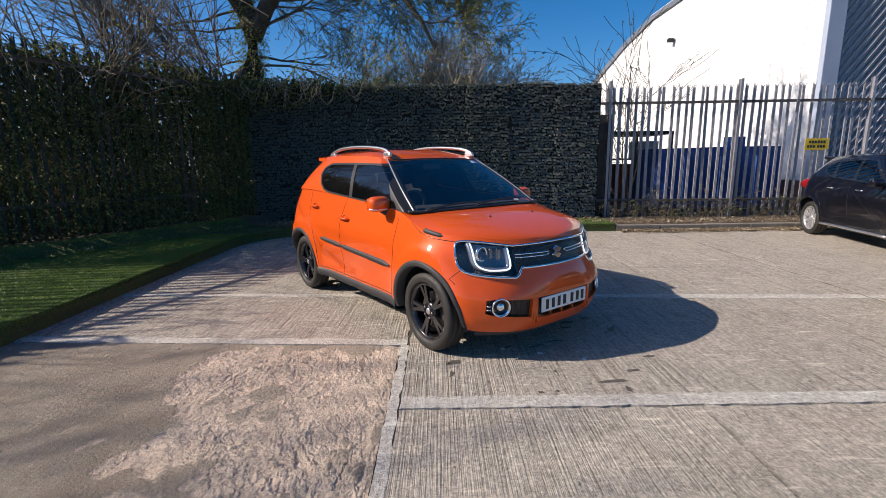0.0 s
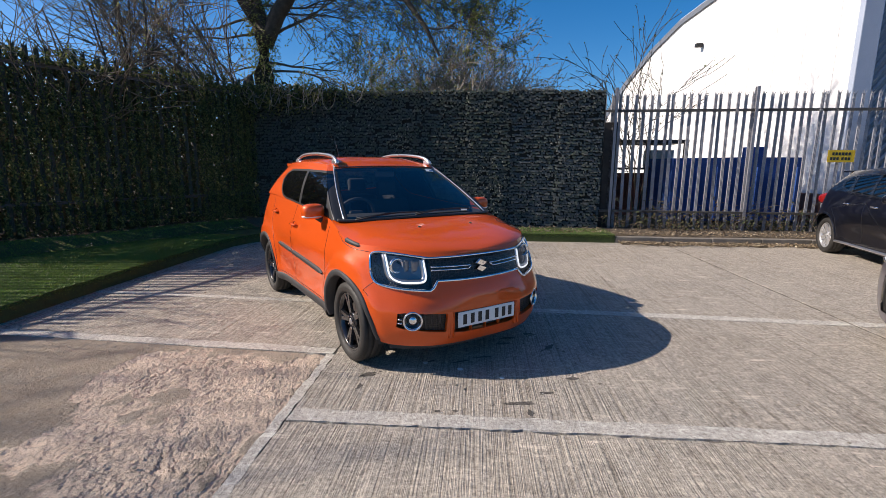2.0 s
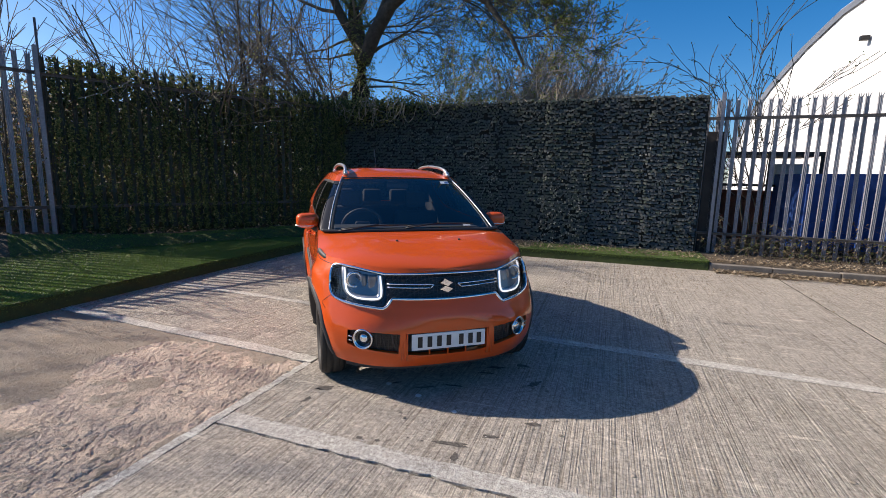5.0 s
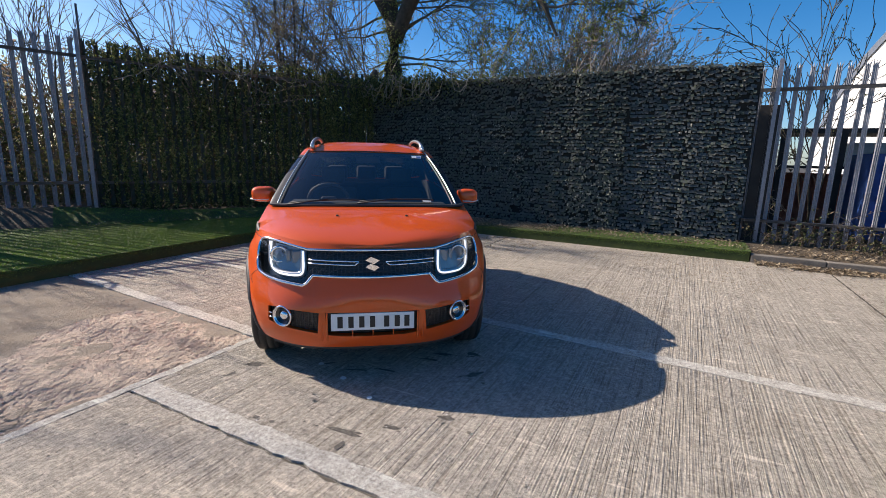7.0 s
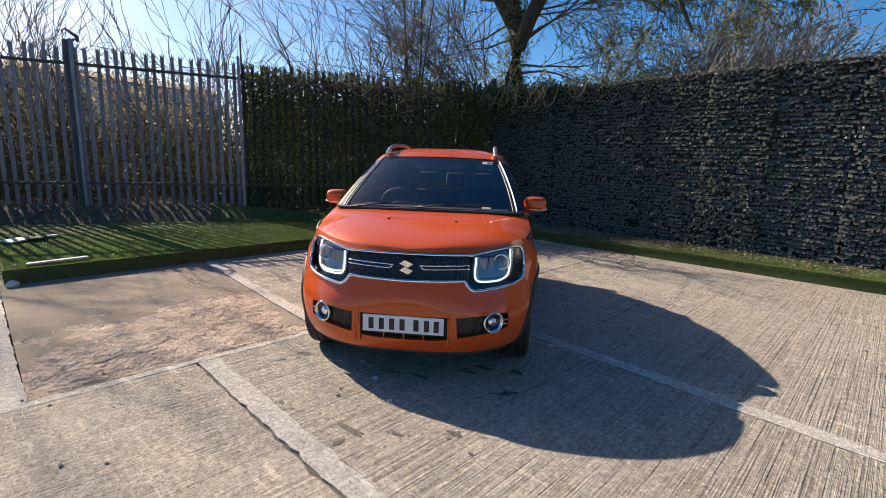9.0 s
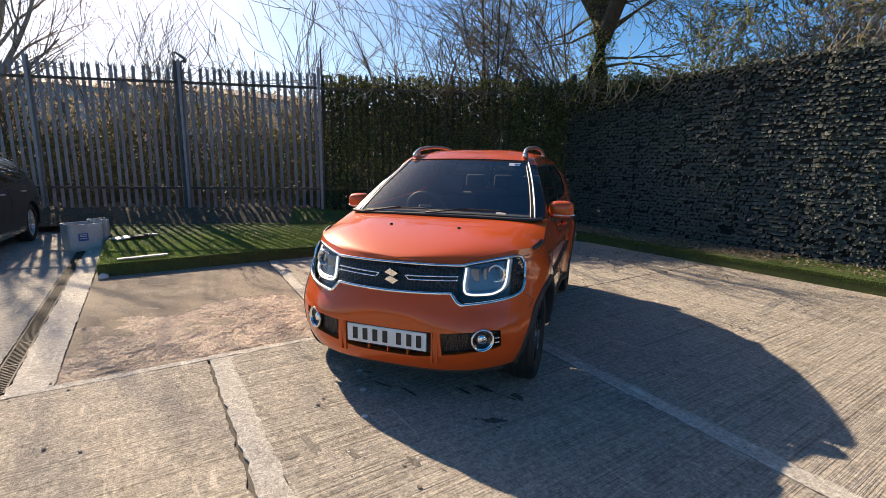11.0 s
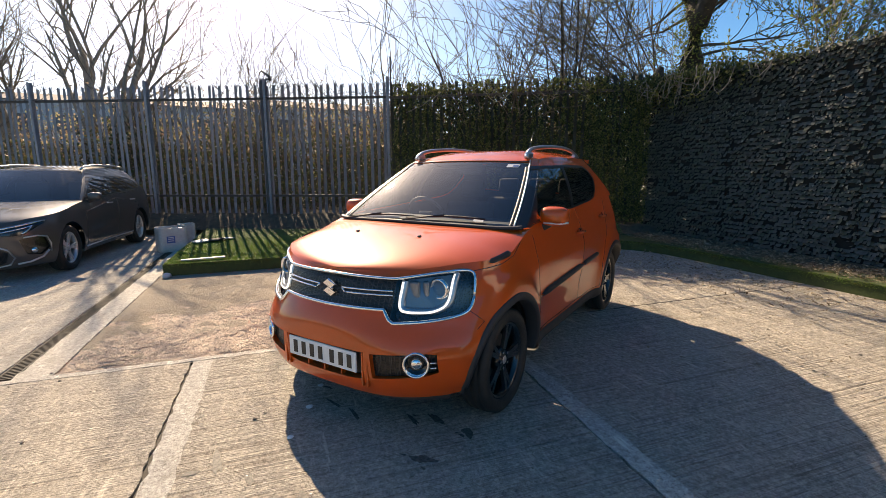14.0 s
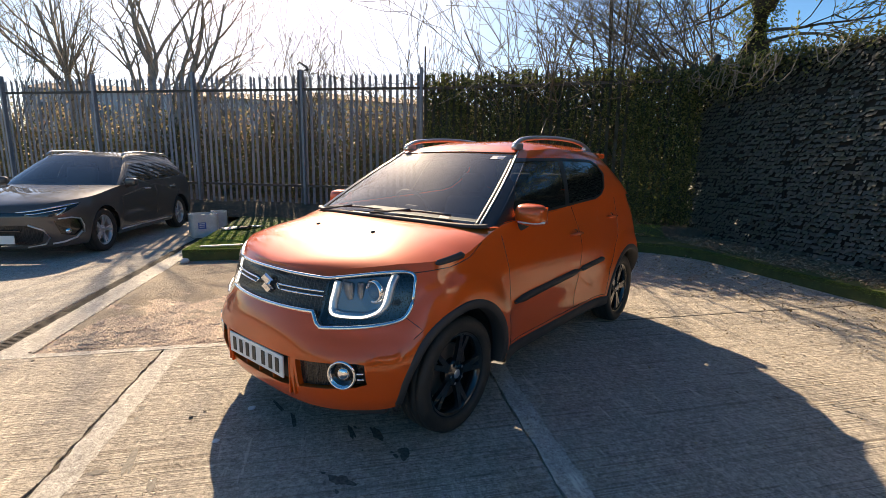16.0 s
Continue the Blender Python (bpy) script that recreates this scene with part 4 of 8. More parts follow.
for k in range(5200):
    z = rnd.uniform(2.2, 7.0)
    i = min(6, int(z / 1.1))
    c = trunk[min(i, 6)].lerp(trunk[min(i + 1, 7)], 0.5)
    a = rnd.uniform(0, 6.28)
    rr = rnd.uniform(0.15, 0.5) * (1 - z * 0.06)
    lv.leaf(Vector((c.x + rr * math.cos(a), c.y + rr * math.sin(a), z)), Vector((math.cos(a), math.sin(a), -0.8)) + rv(0.5), Vector((math.cos(a), math.sin(a), 0.4)), rnd.uniform(0.04, 0.075), rnd.uniform(0.03, 0.055))
wood.make("trunk", BARK, t1, smooth=True)
limbs.make("branchwork", TWIG, t1, smooth=True)
lv.make("crown", BUD_LEAF, t1, kind="stuff")

# a cut stump standing just behind the fence corner
stump = thing("tree_stump", "broken brown tree stump above the ivied fence", "stump", (-4.55, 10.75, 0.2))
sb = tube([(0, 0, 0), (0.02, 0, 1.5), (0.06, -0.03, 2.7), (0.2, -0.08, 3.08), (0.24, -0.06, 3.25)], [0.14, 0.12, 0.11, 0.12, 0.05], 9)
raw("trunk", *sb, BARK, stump)

# arching multi-stemmed shrubs behind the side fence
for x, y, h, n in ((-5.6, 10.9, 4.4, 8), (-6.3, 9.6, 4.2, 5), (-7.2, 8.4, 3.8, 3), (-6.6, 11.8, 4.8, 6)):
    tree("shrub", "arching bare multi-stemmed shrub with pale buds", (x, y, 0.2), (-0.34, -0.36, 1.0), h * 1.15, 0.040, 2, (0, 3, 3), 0.6, -0.18, BUD_LEAF, 0.35, 1, 0.045, TWIG, n, 0.32)
tree("shrub", "leaning bare shrub with budding whips", (-8.2, 6.1, 0.2), (-0.1, -0.2, 1.0), 3.9, 0.026, 2, (0, 3, 4), 0.7, -0.1, BUD_LEAF, 0.3, 1, 0.04, TWIG, 4, 0.3)
held = rnd.getstate()
rnd.seed(21)
tree("tree", "tall young tree with fine budding branches behind the fence", (-7.5, 8.0, 0.3), (0.12, -0.05, 1.0), 4.3, 0.045, 2, (0, 6, 6), 0.75, 0.1, BUD_LEAF, 0.35, 1, 0.045, TWIG, 3, 0.3)
rnd.setstate(held)
# branches that lean over the yard from the side fence
behind[0] = -99.0
over = thing("shrub", "bare branches leaning over the ivied fence", "shrub", (-6.5, 9.1, 0.25))
wood, tips, lv = Heap(), [], Heap()
for k in range(7):
    p = Vector((rnd.uniform(-0.6, 0.9), rnd.uniform(-1.2, 1.4), 2.2))
    grow(wood, tips, p, Vector((rnd.uniform(0.5, 1.1), rnd.uniform(-0.8, 0.1), rnd.uniform(0.5, 1.2))), rnd.uniform(1.1, 1.9), 0.022, 2, (0, 4, 6), 0.8, -0.12, 0.24)
    wood.add(*tube([p, p + Vector((-0.5, 0.3, -2.2))], [0.018, 0.026], 4))
for pts, dd in tips:
    for q in pts[1:]:
        if rnd.random() < 0.4:
            lv.leaf(q + rv(0.02), dd + rv(0.8), rv(), rnd.uniform(0.025, 0.05), rnd.uniform(0.015, 0.03))
wood.make("wood", TWIG, over, smooth=True)
lv.make("crown", BUD_LEAF, over, kind="stuff")

# a coppiced stool at the corner: many long rods that fan out over the fence
behind[0] = -99.0
cop = thing("shrub", "coppiced stool with a fan of long bare rods", "shrub", (-5.15, 11.2, 0.2))
wood, tips, lv = Heap(), [], Heap()
for k in range(36):
    az = radians(rnd.gauss(222, 24))
    el = radians(rnd.uniform(28, 76))
    d = Vector((math.cos(az) * math.cos(el), math.sin(az) * math.cos(el), math.sin(el)))
    p = Vector((rnd.gauss(0, 0.16), rnd.gauss(0, 0.16), rnd.uniform(2.0, 2.8)))
    if k % 3 == 0:
        wood.add(*tube([Vector((p.x * 0.6, p.y * 0.6, 0)), p], [0.05, 0.03], 5, caps=False))
    grow(wood, tips, p, d, rnd.uniform(2.6, 4.4), rnd.uniform(0.014, 0.028), 1, (0, 4), 0.5, -0.35, 0.12)
for pts, dd in tips:
    for q in pts[1:]:
        if rnd.random() < 0.3:
            lv.leaf(q + rv(0.02), dd + rv(0.8), rv(), rnd.uniform(0.025, 0.05), rnd.uniform(0.015, 0.03))
wood.make("wood", TWIG, cop, smooth=True)
lv.make("crown", BUD_LEAF, cop, kind="stuff")
# a young tree with several stout bare stems behind the ivied fence
held = rnd.getstate()
rnd.seed(77)
clump = thing("tree", "young bare tree with several stout leaning stems", "tree", (-6.5, 9.9, 0.3))
stems, twigs, tips, lv = Heap(), Heap(), [], Heap()
for dx, dy, bend, r0 in ((-0.55, 0.1, 0.10, 0.040), (-0.16, -0.1, 0.04, 0.048), (0.05, 0.1, -0.05, 0.034), (0.42, 0.0, 0.12, 0.044), (0.85, 0.2, -0.10, 0.036), (-1.0, -0.3, 0.15, 0.030)):
    line = [Vector((dx * f * 0.9 + bend * math.sin(3 * f) + rnd.gauss(0, 0.02), dy * f + rnd.gauss(0, 0.02), 5.6 * f)) for f in [k / 8 for k in range(9)]]
    stems.add(*tube(line, [r0 * (1.1 - 0.75 * k / 8) for k in range(9)], 7, caps=False))
    for k in range(9):
        i = rnd.randint(4, 7)
        d = Vector((rnd.gauss(-0.2, 0.8), rnd.gauss(-0.1, 0.5), rnd.uniform(0.3, 1.0)))
        grow(twigs, tips, line[i].lerp(line[i + 1], rnd.random()), d, rnd.uniform(0.9, 1.8), 0.014, 1, (0, 4), 0.8, 0.0, 0.2)
for pts, dd in tips:
    for q in pts[1:]:
        if rnd.random() < 0.4:
            lv.leaf(q + rv(0.02), dd + rv(0.8), rv(), rnd.uniform(0.03, 0.055), rnd.uniform(0.02, 0.035))
stems.make("trunk", BARK, clump, smooth=True)
twigs.make("branchwork", TWIG, clump, smooth=True)
lv.make("crown", BUD_LEAF, clump, kind="stuff")
rnd.setstate(held)
# pale climbing stems that loop over the fence tops at the corner
vine = thing("climber", "tangled pale climbing stems looped over the fence top", "climber", (-4.2, 10.2, 2.2))
st, hp = Heap(), Heap()
for k in range(46):
    on_back = k < 30
    if on_back:
        a = Vector((rnd.uniform(-0.1, 1.0) + abs(rnd.gauss(0, 0.8)), rnd.uniform(0.0, 0.12), rnd.uniform(0.75, 1.0)))
        run = Vector((rnd.uniform(-0.4, 0.5), 0, 0))
        outn = Vector((0, -1, 0))
    else:
        u = rnd.uniform(0.2, 4.6)
        a = Vector((side_d.x * u + 0.05, side_d.y * u, rnd.uniform(0.8, 1.1)))
        run = Vector((side_d.x, side_d.y, 0)) * rnd.uniform(-0.6, 0.9)
        outn = Vector((side_n.x, side_n.y, 0))
    sag, bow = rnd.uniform(0.12, 0.5), rnd.uniform(0.03, 0.14)
    hook = rnd.random() < 0.55
    pts = []
    for f in [q / 9 for q in range(10)]:
        drop = sag * (math.sin(math.pi * f) if hook else f ** 0.7)
        pts.append(a + run * f + outn * (0.12 + bow * math.sin(math.pi * min(1, f * 1.2))) - Vector((0, 0, drop)) + rv(0.018))
    st.add(*tube(pts, rnd.uniform(0.004, 0.0075), 4, caps=False))
    for q in pts[2:]:
        for m_ in range(3):
            if rnd.random() < 0.4:
                hp.leaf(q + rv(0.05), outn + rv(0.9), outn + Vector((0, 0, 0.5)) + rv(0.5), rnd.uniform(0.035, 0.065), rnd.uniform(0.03, 0.05))
st.make("stem", surf("pale climber stems", (0.24, 0.21, 0.17), (0.32, 0.28, 0.22), 8, 0.8), vine, kind="stuff")
hp.make("leaves", IVY_LEAF, vine, kind="stuff")

# dense twiggy trees behind the screening
tree("tree", "dense twiggy tree with fresh yellow-green leaves", (-2.6, 12.9, 0.2), (0.1, 0, 1), 3.1, 0.055, 3, (0, 5, 6, 6), 1.0, 0.1, BUD_LEAF, 0.9, 3, 0.058, TWIG_PALE, 3, 0.5)
tree("tree", "dense twiggy tree with brown buds", (-0.2, 13.4, 0.2), (0.05, 0, 1), 3.1, 0.06, 3, (0, 6, 7, 8), 1.0, 0.08, BROWN_LEAF, 0.75, 2, 0.06, TWIG_PALE, 6, 0.5)
tree("tree", "dense twiggy tree with brown buds", (1.0, 13.0, 0.2), (0.1, 0, 1), 2.4, 0.045, 3, (0, 5, 7, 8), 1.0, 0.05, BROWN_LEAF, 0.75, 2, 0.06, TWIG_PALE, 5, 0.4)
for bx_, by_, hh in ((-1.0, 12.9, 3.9), (-0.3, 13.5, 4.3), (0.4, 13.0, 4.1), (1.1, 13.5, 3.2), (1.7, 13.0, 2.4)):
    tree("tree", "dense thicket of fine brown twigs and buds", (bx_, by_, 0.2), (0.05, 0, 1), hh * 0.72, 0.034, 2, (0, 7, 9), 0.9, 0.08, BROWN_LEAF, 0.75, 2, 0.055, TWIG_PALE, 7, 0.45)
# slender sapling behind the bare fence
tree("sapling", "slender bare sapling with dry seed heads", (4.45, 11.2, 0.15), (-0.06, 0, 1), 2.9, 0.02, 2, (0, 6, 6), 0.75, 0.25, IVY_LEAF, 0.5, 3, 0.04, BARK, 3, 0.10)

# hedge and young trees behind the open part of the side fence
hd = thing("hedge", "untidy green and brown hedge behind the steel fence", "hedge", (fence_x(0) - 1.0, 0, 0.25))
st, hp = Heap(), Heap()
for k in range(360):
    y = rnd.uniform(-8, 6.4)
    x = fence_x(y) - rnd.uniform(0.35, 1.5) - hd.location.x
    h = rnd.uniform(0.7, 1.5) * (0.9 + 0.3 * noise.noise(Vector((y * 0.6, 3, 1))))
    d = Vector((rnd.gauss(0, 0.2), rnd.gauss(0, 0.25), 1))
    pts = [Vector((x, y, 0)) + d * h * f + rv(0.05) for f in (0, 0.33, 0.66, 1)]
    st.add(*tube(pts, [0.012, 0.01, 0.007, 0.003], 3, caps=False))
    for j in range(64):
        f = rnd.random() ** 0.85
        q = Vector((x, y, 0)) + d * h * f + rv(0.28)
        hp.leaf(q, rv(), rv(), rnd.uniform(0.04, 0.085), rnd.uniform(0.03, 0.055))
st.make("wood", TWIG, hd, kind="stuff")
hp.make("leaves", HEDGE_LEAF, hd, kind="stuff")
# a hedge of middling height between
hr = thing("hedgerow", "green and brown hedgerow behind the steel fence", "hedge", (fence_x(0) - 5.5, 0, 0.0))
st, hp = Heap(), Heap()
for k in range(420):
    y = rnd.uniform(-14, 14)
    x = fence_x(y) - rnd.uniform(2.3, 3.8) - hr.location.x
    h = rnd.uniform(1.95, 2.75) * (0.92 + 0.25 * noise.noise(Vector((y * 0.5, 9, 1))))
    d = Vector((rnd.gauss(0, 0.16), rnd.gauss(0, 0.2), 1))
    st.add(*tube([Vector((x, y, 0)) + d * h * f + rv(0.08) for f in (0, 0.33, 0.66, 1)], [0.02, 0.016, 0.011, 0.005], 3, caps=False))
    for j in range(7):
        q = Vector((x, y, 0)) + d * h * rnd.uniform(0.3, 0.95)
        st.add(*tube([q, q + rv(0.35) + Vector((0, 0, 0.35))], [0.007, 0.003], 3, caps=False))
    for j in range(80):
        q = Vector((x, y, 0)) + d * h * rnd.random() ** 0.9 + rv(0.34)
        hp.leaf(q, rv(), rv(), rnd.uniform(0.07, 0.14), rnd.uniform(0.05, 0.09))
st.make("wood", TWIG, hr, kind="stuff")
hp.make("leaves", HEDGE_LEAF, hr, kind="stuff")
# a taller hedgerow further back
hr = thing("hedgerow", "tall brown hedgerow well behind the steel fence", "hedge", (fence_x(0) - 5.5, 0, 0.0))
st, hp = Heap(), Heap()
for k in range(560):
    y = rnd.uniform(-14, 14)
    x = fence_x(y) - rnd.uniform(4.2, 6.6) - hr.location.x
    h = rnd.uniform(2.9, 4.0) * (0.92 + 0.25 * noise.noise(Vector((y * 0.5, 9, 1))))
    d = Vector((rnd.gauss(0, 0.16), rnd.gauss(0, 0.2), 1))
    st.add(*tube([Vector((x, y, 0)) + d * h * f + rv(0.08) for f in (0, 0.33, 0.66, 1)], [0.02, 0.016, 0.011, 0.005], 3, caps=False))
    for j in range(7):
        q = Vector((x, y, 0)) + d * h * rnd.uniform(0.3, 0.95)
        st.add(*tube([q, q + rv(0.35) + Vector((0, 0, 0.35))], [0.007, 0.003], 3, caps=False))
    for j in range(80):
        q = Vector((x, y, 0)) + d * h * rnd.random() ** 0.9 + rv(0.34)
        hp.leaf(q, rv(), rv(), rnd.uniform(0.07, 0.14), rnd.uniform(0.05, 0.09))
st.make("wood", TWIG, hr, kind="stuff")
hp.make("leaves", BROWN_LEAF, hr, kind="stuff")
# far trees; the haze over them is put into the pale bark colour
for x, y, h, r, lean in ((-14.5, -2.4, 6.5, 0.24, 0.12), (-13.8, -1.7, 6.0, 0.20, -0.05), (-15.0, -4.2, 6.0, 0.17, 0.1), (-17.5, -8.0, 7.0, 0.2, 0.0)):
    tree("tree", "tall bare tree with bark lightened for haze", (x, y, 0.2), (lean, 0.05, 1), h, r, 3, (0, 5, 6, 8), 0.7, 0.3, BUD_LEAF, 0.12, 1, 0.05, TWIG_PALE)
for x, y, h in ((-11.5, 3.5, 4.3), (-12.5, 1.5, 4.6), (-11.2, 5.6, 4.4), (-13.5, -0.5, 4.8), (-12.6, 6.8, 4.6), (-14, 3, 5), (-12.2, -4.6, 4.8)):
    tree("sapling", "thin bare young tree", (x, y, 0.2), (rnd.uniform(-0.1, 0.1), 0, 1), h * 0.8, 0.03, 2, (0, 5, 8), 0.55, 0.3, BUD_LEAF, 0.2, 1, 0.04, TWIG, 3, 0.25)

# ---- buildings beyond the fences ----
wh = thing("warehouse", "large white clad warehouse with a grey ribbed end wall", "building", (9.4, 12.1, 0))
e = Vector((7.4 - 9.4, 26.8 - 12.1, 0))
ed = e.normalized()
en = Vector((-ed.y, ed.x, 0))                # faces the yard
prof = [(0, 0), (e.length + 0.6, 0), (e.length + 0.6, 2.2), (e.length - 0.9, 4.1), (e.length - 3.0, 5.35), (e.length - 5.4, 6.3), (e.length - 7.4, 6.85), (0, 7.7)]
bm = bmesh.new()
vs = [bm.verts.new(ed * s + Vector((0, 0, z))) for s, z in prof]
vb = [bm.verts.new(ed * s - en * 0.3 + Vector((0, 0, z))) for s, z in prof]
bm.faces.new(vs)
bm.faces.new(vb[::-1])
for i in range(len(prof)):
    j = (i + 1) % len(prof)
    bm.faces.new((vs[i], vb[i], vb[j], vs[j]))
bmesh.ops.recalc_face_normals(bm, faces=bm.faces)
part("wall", bm, WHITE_CLAD, wh, "white cladding in full sun")
hp = Heap()
s = 0.5
while s < e.length - 0.3:
    topz = np.interp(s, [0, e.length - 7.4, e.length - 5.4, e.length - 3.0, e.length - 0.9, e.length + 0.6], [7.7, 6.85, 6.3, 5.35, 4.1, 2.2])
    a = ed * s + en * 0.012
    hp.add(*tube([a, a + Vector((0, 0, float(topz) - 0.05))], 0.005, 4))
    s += 1.0
hp.make("rib", WHITE_CLAD, wh)
edge = [ed * s_ + Vector((0, 0, z_)) + en * 0.06 for s_, z_ in prof[2:]]
raw("verge", *tube(edge, 0.11, 4), TRIM_BLUE, wh, "pale roof verge")
lampb = box_bm(0.22, 0.16, 0.13, (0, 0, 0), 0.02)
part("wall_lamp", lampb, INK, wh, "black flood lamp", m=Matrix.Translation(ed * 6.0 + en * 0.14 + Vector((0, 0, 5.6))))
part("corner_trim", box_bm(0.42, 0.16, 7.4, (0.12, -0.14, 0), 0.02), TRIM_BLUE, wh, "blue grey corner trim")
gw = box_bm(9.0, 0.25, 7.5, (4.8, 0.05, 0))
part("end_wall", gw, GREY_CLAD, wh, "grey end wall with diagonal ribs")
hp = Heap()
x = -7.0
while x < 9.2:
    a, b = Vector((x, -0.105, 0.0)), Vector((x + 5.6, -0.105, 7.4))
    f0, f1 = 0.0, 1.0
    if a.x < 0.36:
        f0 = (0.36 - a.x) / 5.6
    if b.x > 9.25:
        f1 = (9.25 - a.x) / 5.6
    if f1 > f0:
        hp.add(*tube([a.lerp(b, f0), a.lerp(b, f1)], 0.045, 4))
    x += 0.20
hp.make("rib", GREY_CLAD, wh)

skip = thing("skip", "large blue painted steel waste container", "container", (6.68, 12.0, 0.1), 2)
b = bmesh.new()
pro = [(-1.45, 0.15), (1.45, 0.15), (1.45, 1.60), (0.2, 1.60), (-1.45, 1.57)]
lo = [b.verts.new((x, -0.7, z)) for x, z in pro]
hi = [b.verts.new((x, 0.7, z)) for x, z in pro]
b.faces.new(lo)
b.faces.new(hi[::-1])
for i in range(5):
    j = (i + 1) % 5
    b.faces.new((lo[i], hi[i], hi[j], lo[j]))
bmesh.ops.recalc_face_normals(b, faces=b.faces)
part("body", b, SKIP_BLUE, skip)
for k in range(7):
    x = -1.32 + 0.44 * k
    part("rib", box_bm(0.06, 0.05, 1.2, (x, -0.72, 0.18), 0.008), SKIP_BLUE, skip)
part("foot", box_bm(2.8, 1.3, 0.2, (0, 0, -0.04)), DARK, skip)
part("hatch", box_bm(0.36, 0.3, 0.26, (0.55, -0.3, 1.58), 0.01), SKIP_BLUE, skip)
shed = thing("shed", "low dark open-fronted timber shed", "shed", (5.0, 12.9, 0.1))
part("roof", box_bm(1.9, 1.5, 0.08, (0, 0, 1.95)), DARK, shed)
for sx in (-0.9, 0.0, 0.9):
    part("post", box_bm(0.09, 0.09, 1.95, (sx, -0.7, 0)), DARK, shed)
part("wall", box_bm(1.9, 0.05, 1.2, (0, 0.7, 0)), BRICK, shed, "brick back wall")
part("crate", box_bm(0.6, 0.5, 0.45, (0.55, 0.1, 1.35), 0.01), WHITE_PLASTIC, shed)
part("shelf", box_bm(1.8, 0.9, 0.05, (0, 0.1, 1.3)), DARK, shed)
lw = thing("low_wall", "low red brick wall below the white cladding", "wall", (8.75, 13.4, 0))
part("wall", box_bm(0.3, 3.4, 0.85, (0, 0, 0)), BRICK, lw, m=pose(0, 0, 0, 0, 0, 8))
gate = part("green_post", box_bm(0.28, 0.12, 2.25, (3.62, BACK_Y + 0.1, 0.15), 0.01), DARK, None)
tagged(gate, "dark upright board beside the screening", "post")

sign = thing("sign", "yellow plate with two lines of dark lettering on the fence", "sign", (8.06, BACK_Y - 0.30, 1.60), -2)
part("plate", box_bm(0.50, 0.006, 0.24, (0, -0.0, -0.015), 0.002), YELLOW, sign)
for row, xs in ((0.125, (-0.15, -0.09, -0.03, 0.03, 0.09, 0.15)), (0.03, (-0.18, -0.12, -0.06, 0.03, 0.09, 0.15))):
    for x in xs:
        part("bar", box_bm(0.04, 0.003, 0.055, (x, -0.0045, row)), INK, sign)

# far buildings beyond the hedge
def far_building(label, at, rz, width, depth, eaves, ridge, wall_mat):
    hs = thing("far_building", label, "building", (*at, 0), rz)
    part("wall", box_bm(depth, width, eaves), wall_mat, hs)
    rb = bmesh.new()
    A = [rb.verts.new(p) for p in ((-depth / 2 - .4, -width / 2, eaves), (depth / 2 + .4, -width / 2, eaves), (0, -width / 2, ridge), (-depth / 2 - .4, width / 2, eaves), (depth / 2 + .4, width / 2, eaves), (0, width / 2, ridge))]
    for f in ((0, 1, 2), (5, 4, 3), (0, 2, 5, 3), (1, 4, 5, 2), (0, 3, 4, 1)):
        rb.faces.new([A[i] for i in f])
    part("roof", rb, FAR_ROOF, hs)
    for k in range(int(width / 3.2)):
        w = part("window", box_bm(0.08, 1.5, 1.3, (depth / 2 + 0.03, -width / 2 + 1.8 + 3.2 * k, eaves - 2.3), 0.02), FAR_PANE, hs)
        part("sill", box_bm(0.16, 1.7, 0.1, (depth / 2 + 0.06, -width / 2 + 1.8 + 3.2 * k, eaves - 2.42)), FAR, w)


FAR_WALL = surf("far rendered walls", (0.60, 0.62, 0.66), (0.68, 0.69, 0.72), 0.3, 0.8)
FAR_ROOF = surf("far tiled roofs", (0.20, 0.16, 0.14), (0.27, 0.22, 0.19), 0.5, 0.85, fine=8)
FAR_PANE = surf("far dark windows", (0.10, 0.11, 0.13), (0.14, 0.15, 0.17), 0.5, 0.25)
far_building("pale rendered house with a brown roof beyond the hedge", (-42, 9), 8, 15, 8, 6.5, 7.5, FAR_WALL)
far_building("pale rendered house with a brown roof beyond the hedge", (-45, -9), 4, 22, 8, 6.7, 7.7, FAR_WALL)
far_building("low pale building beyond the trees", (-40, 28), 25, 14, 8, 5.0, 6.8, FAR)
far_building("low pale building beyond the trees", (-20, 46), 60, 18, 9, 4.0, 5.5, FAR)

# ---- vehicle materials ----
def paint(name, c, flake=0.35, rough=0.34):
    m, t, b = base_mat(name)
    v = place(t, "object")
    n = noise_at(t, v, 900.0, 2.0, 0.5)
    d = noise_at(t, v, 3.0, 5.0, 0.65)
    col = mixc(t, ramp(t, n, 0.35, 0.65), tuple(x * 0.86 for x in c), c)
    col = mixc(t, ramp(t, d, 0.62, 0.95), col, mixc(t, 0.3, c, (0.35, 0.3, 0.25)))
    t.links.new(col, b.inputs["Base Color"])
    b.inputs["Metallic"].default_value = flake
    b.inputs["Roughness"].default_value = rough
    b.inputs["Specular IOR Level"].default_value = 0.12
    b.inputs["Coat Weight"].default_value = 1.0
    rr = ramp(t, d, 0.3, 0.8)
    rr.node.inputs[3].default_value, rr.node.inputs[4].default_value = 0.02, 0.06
    t.links.new(rr, b.inputs["Coat Roughness"])
    return m


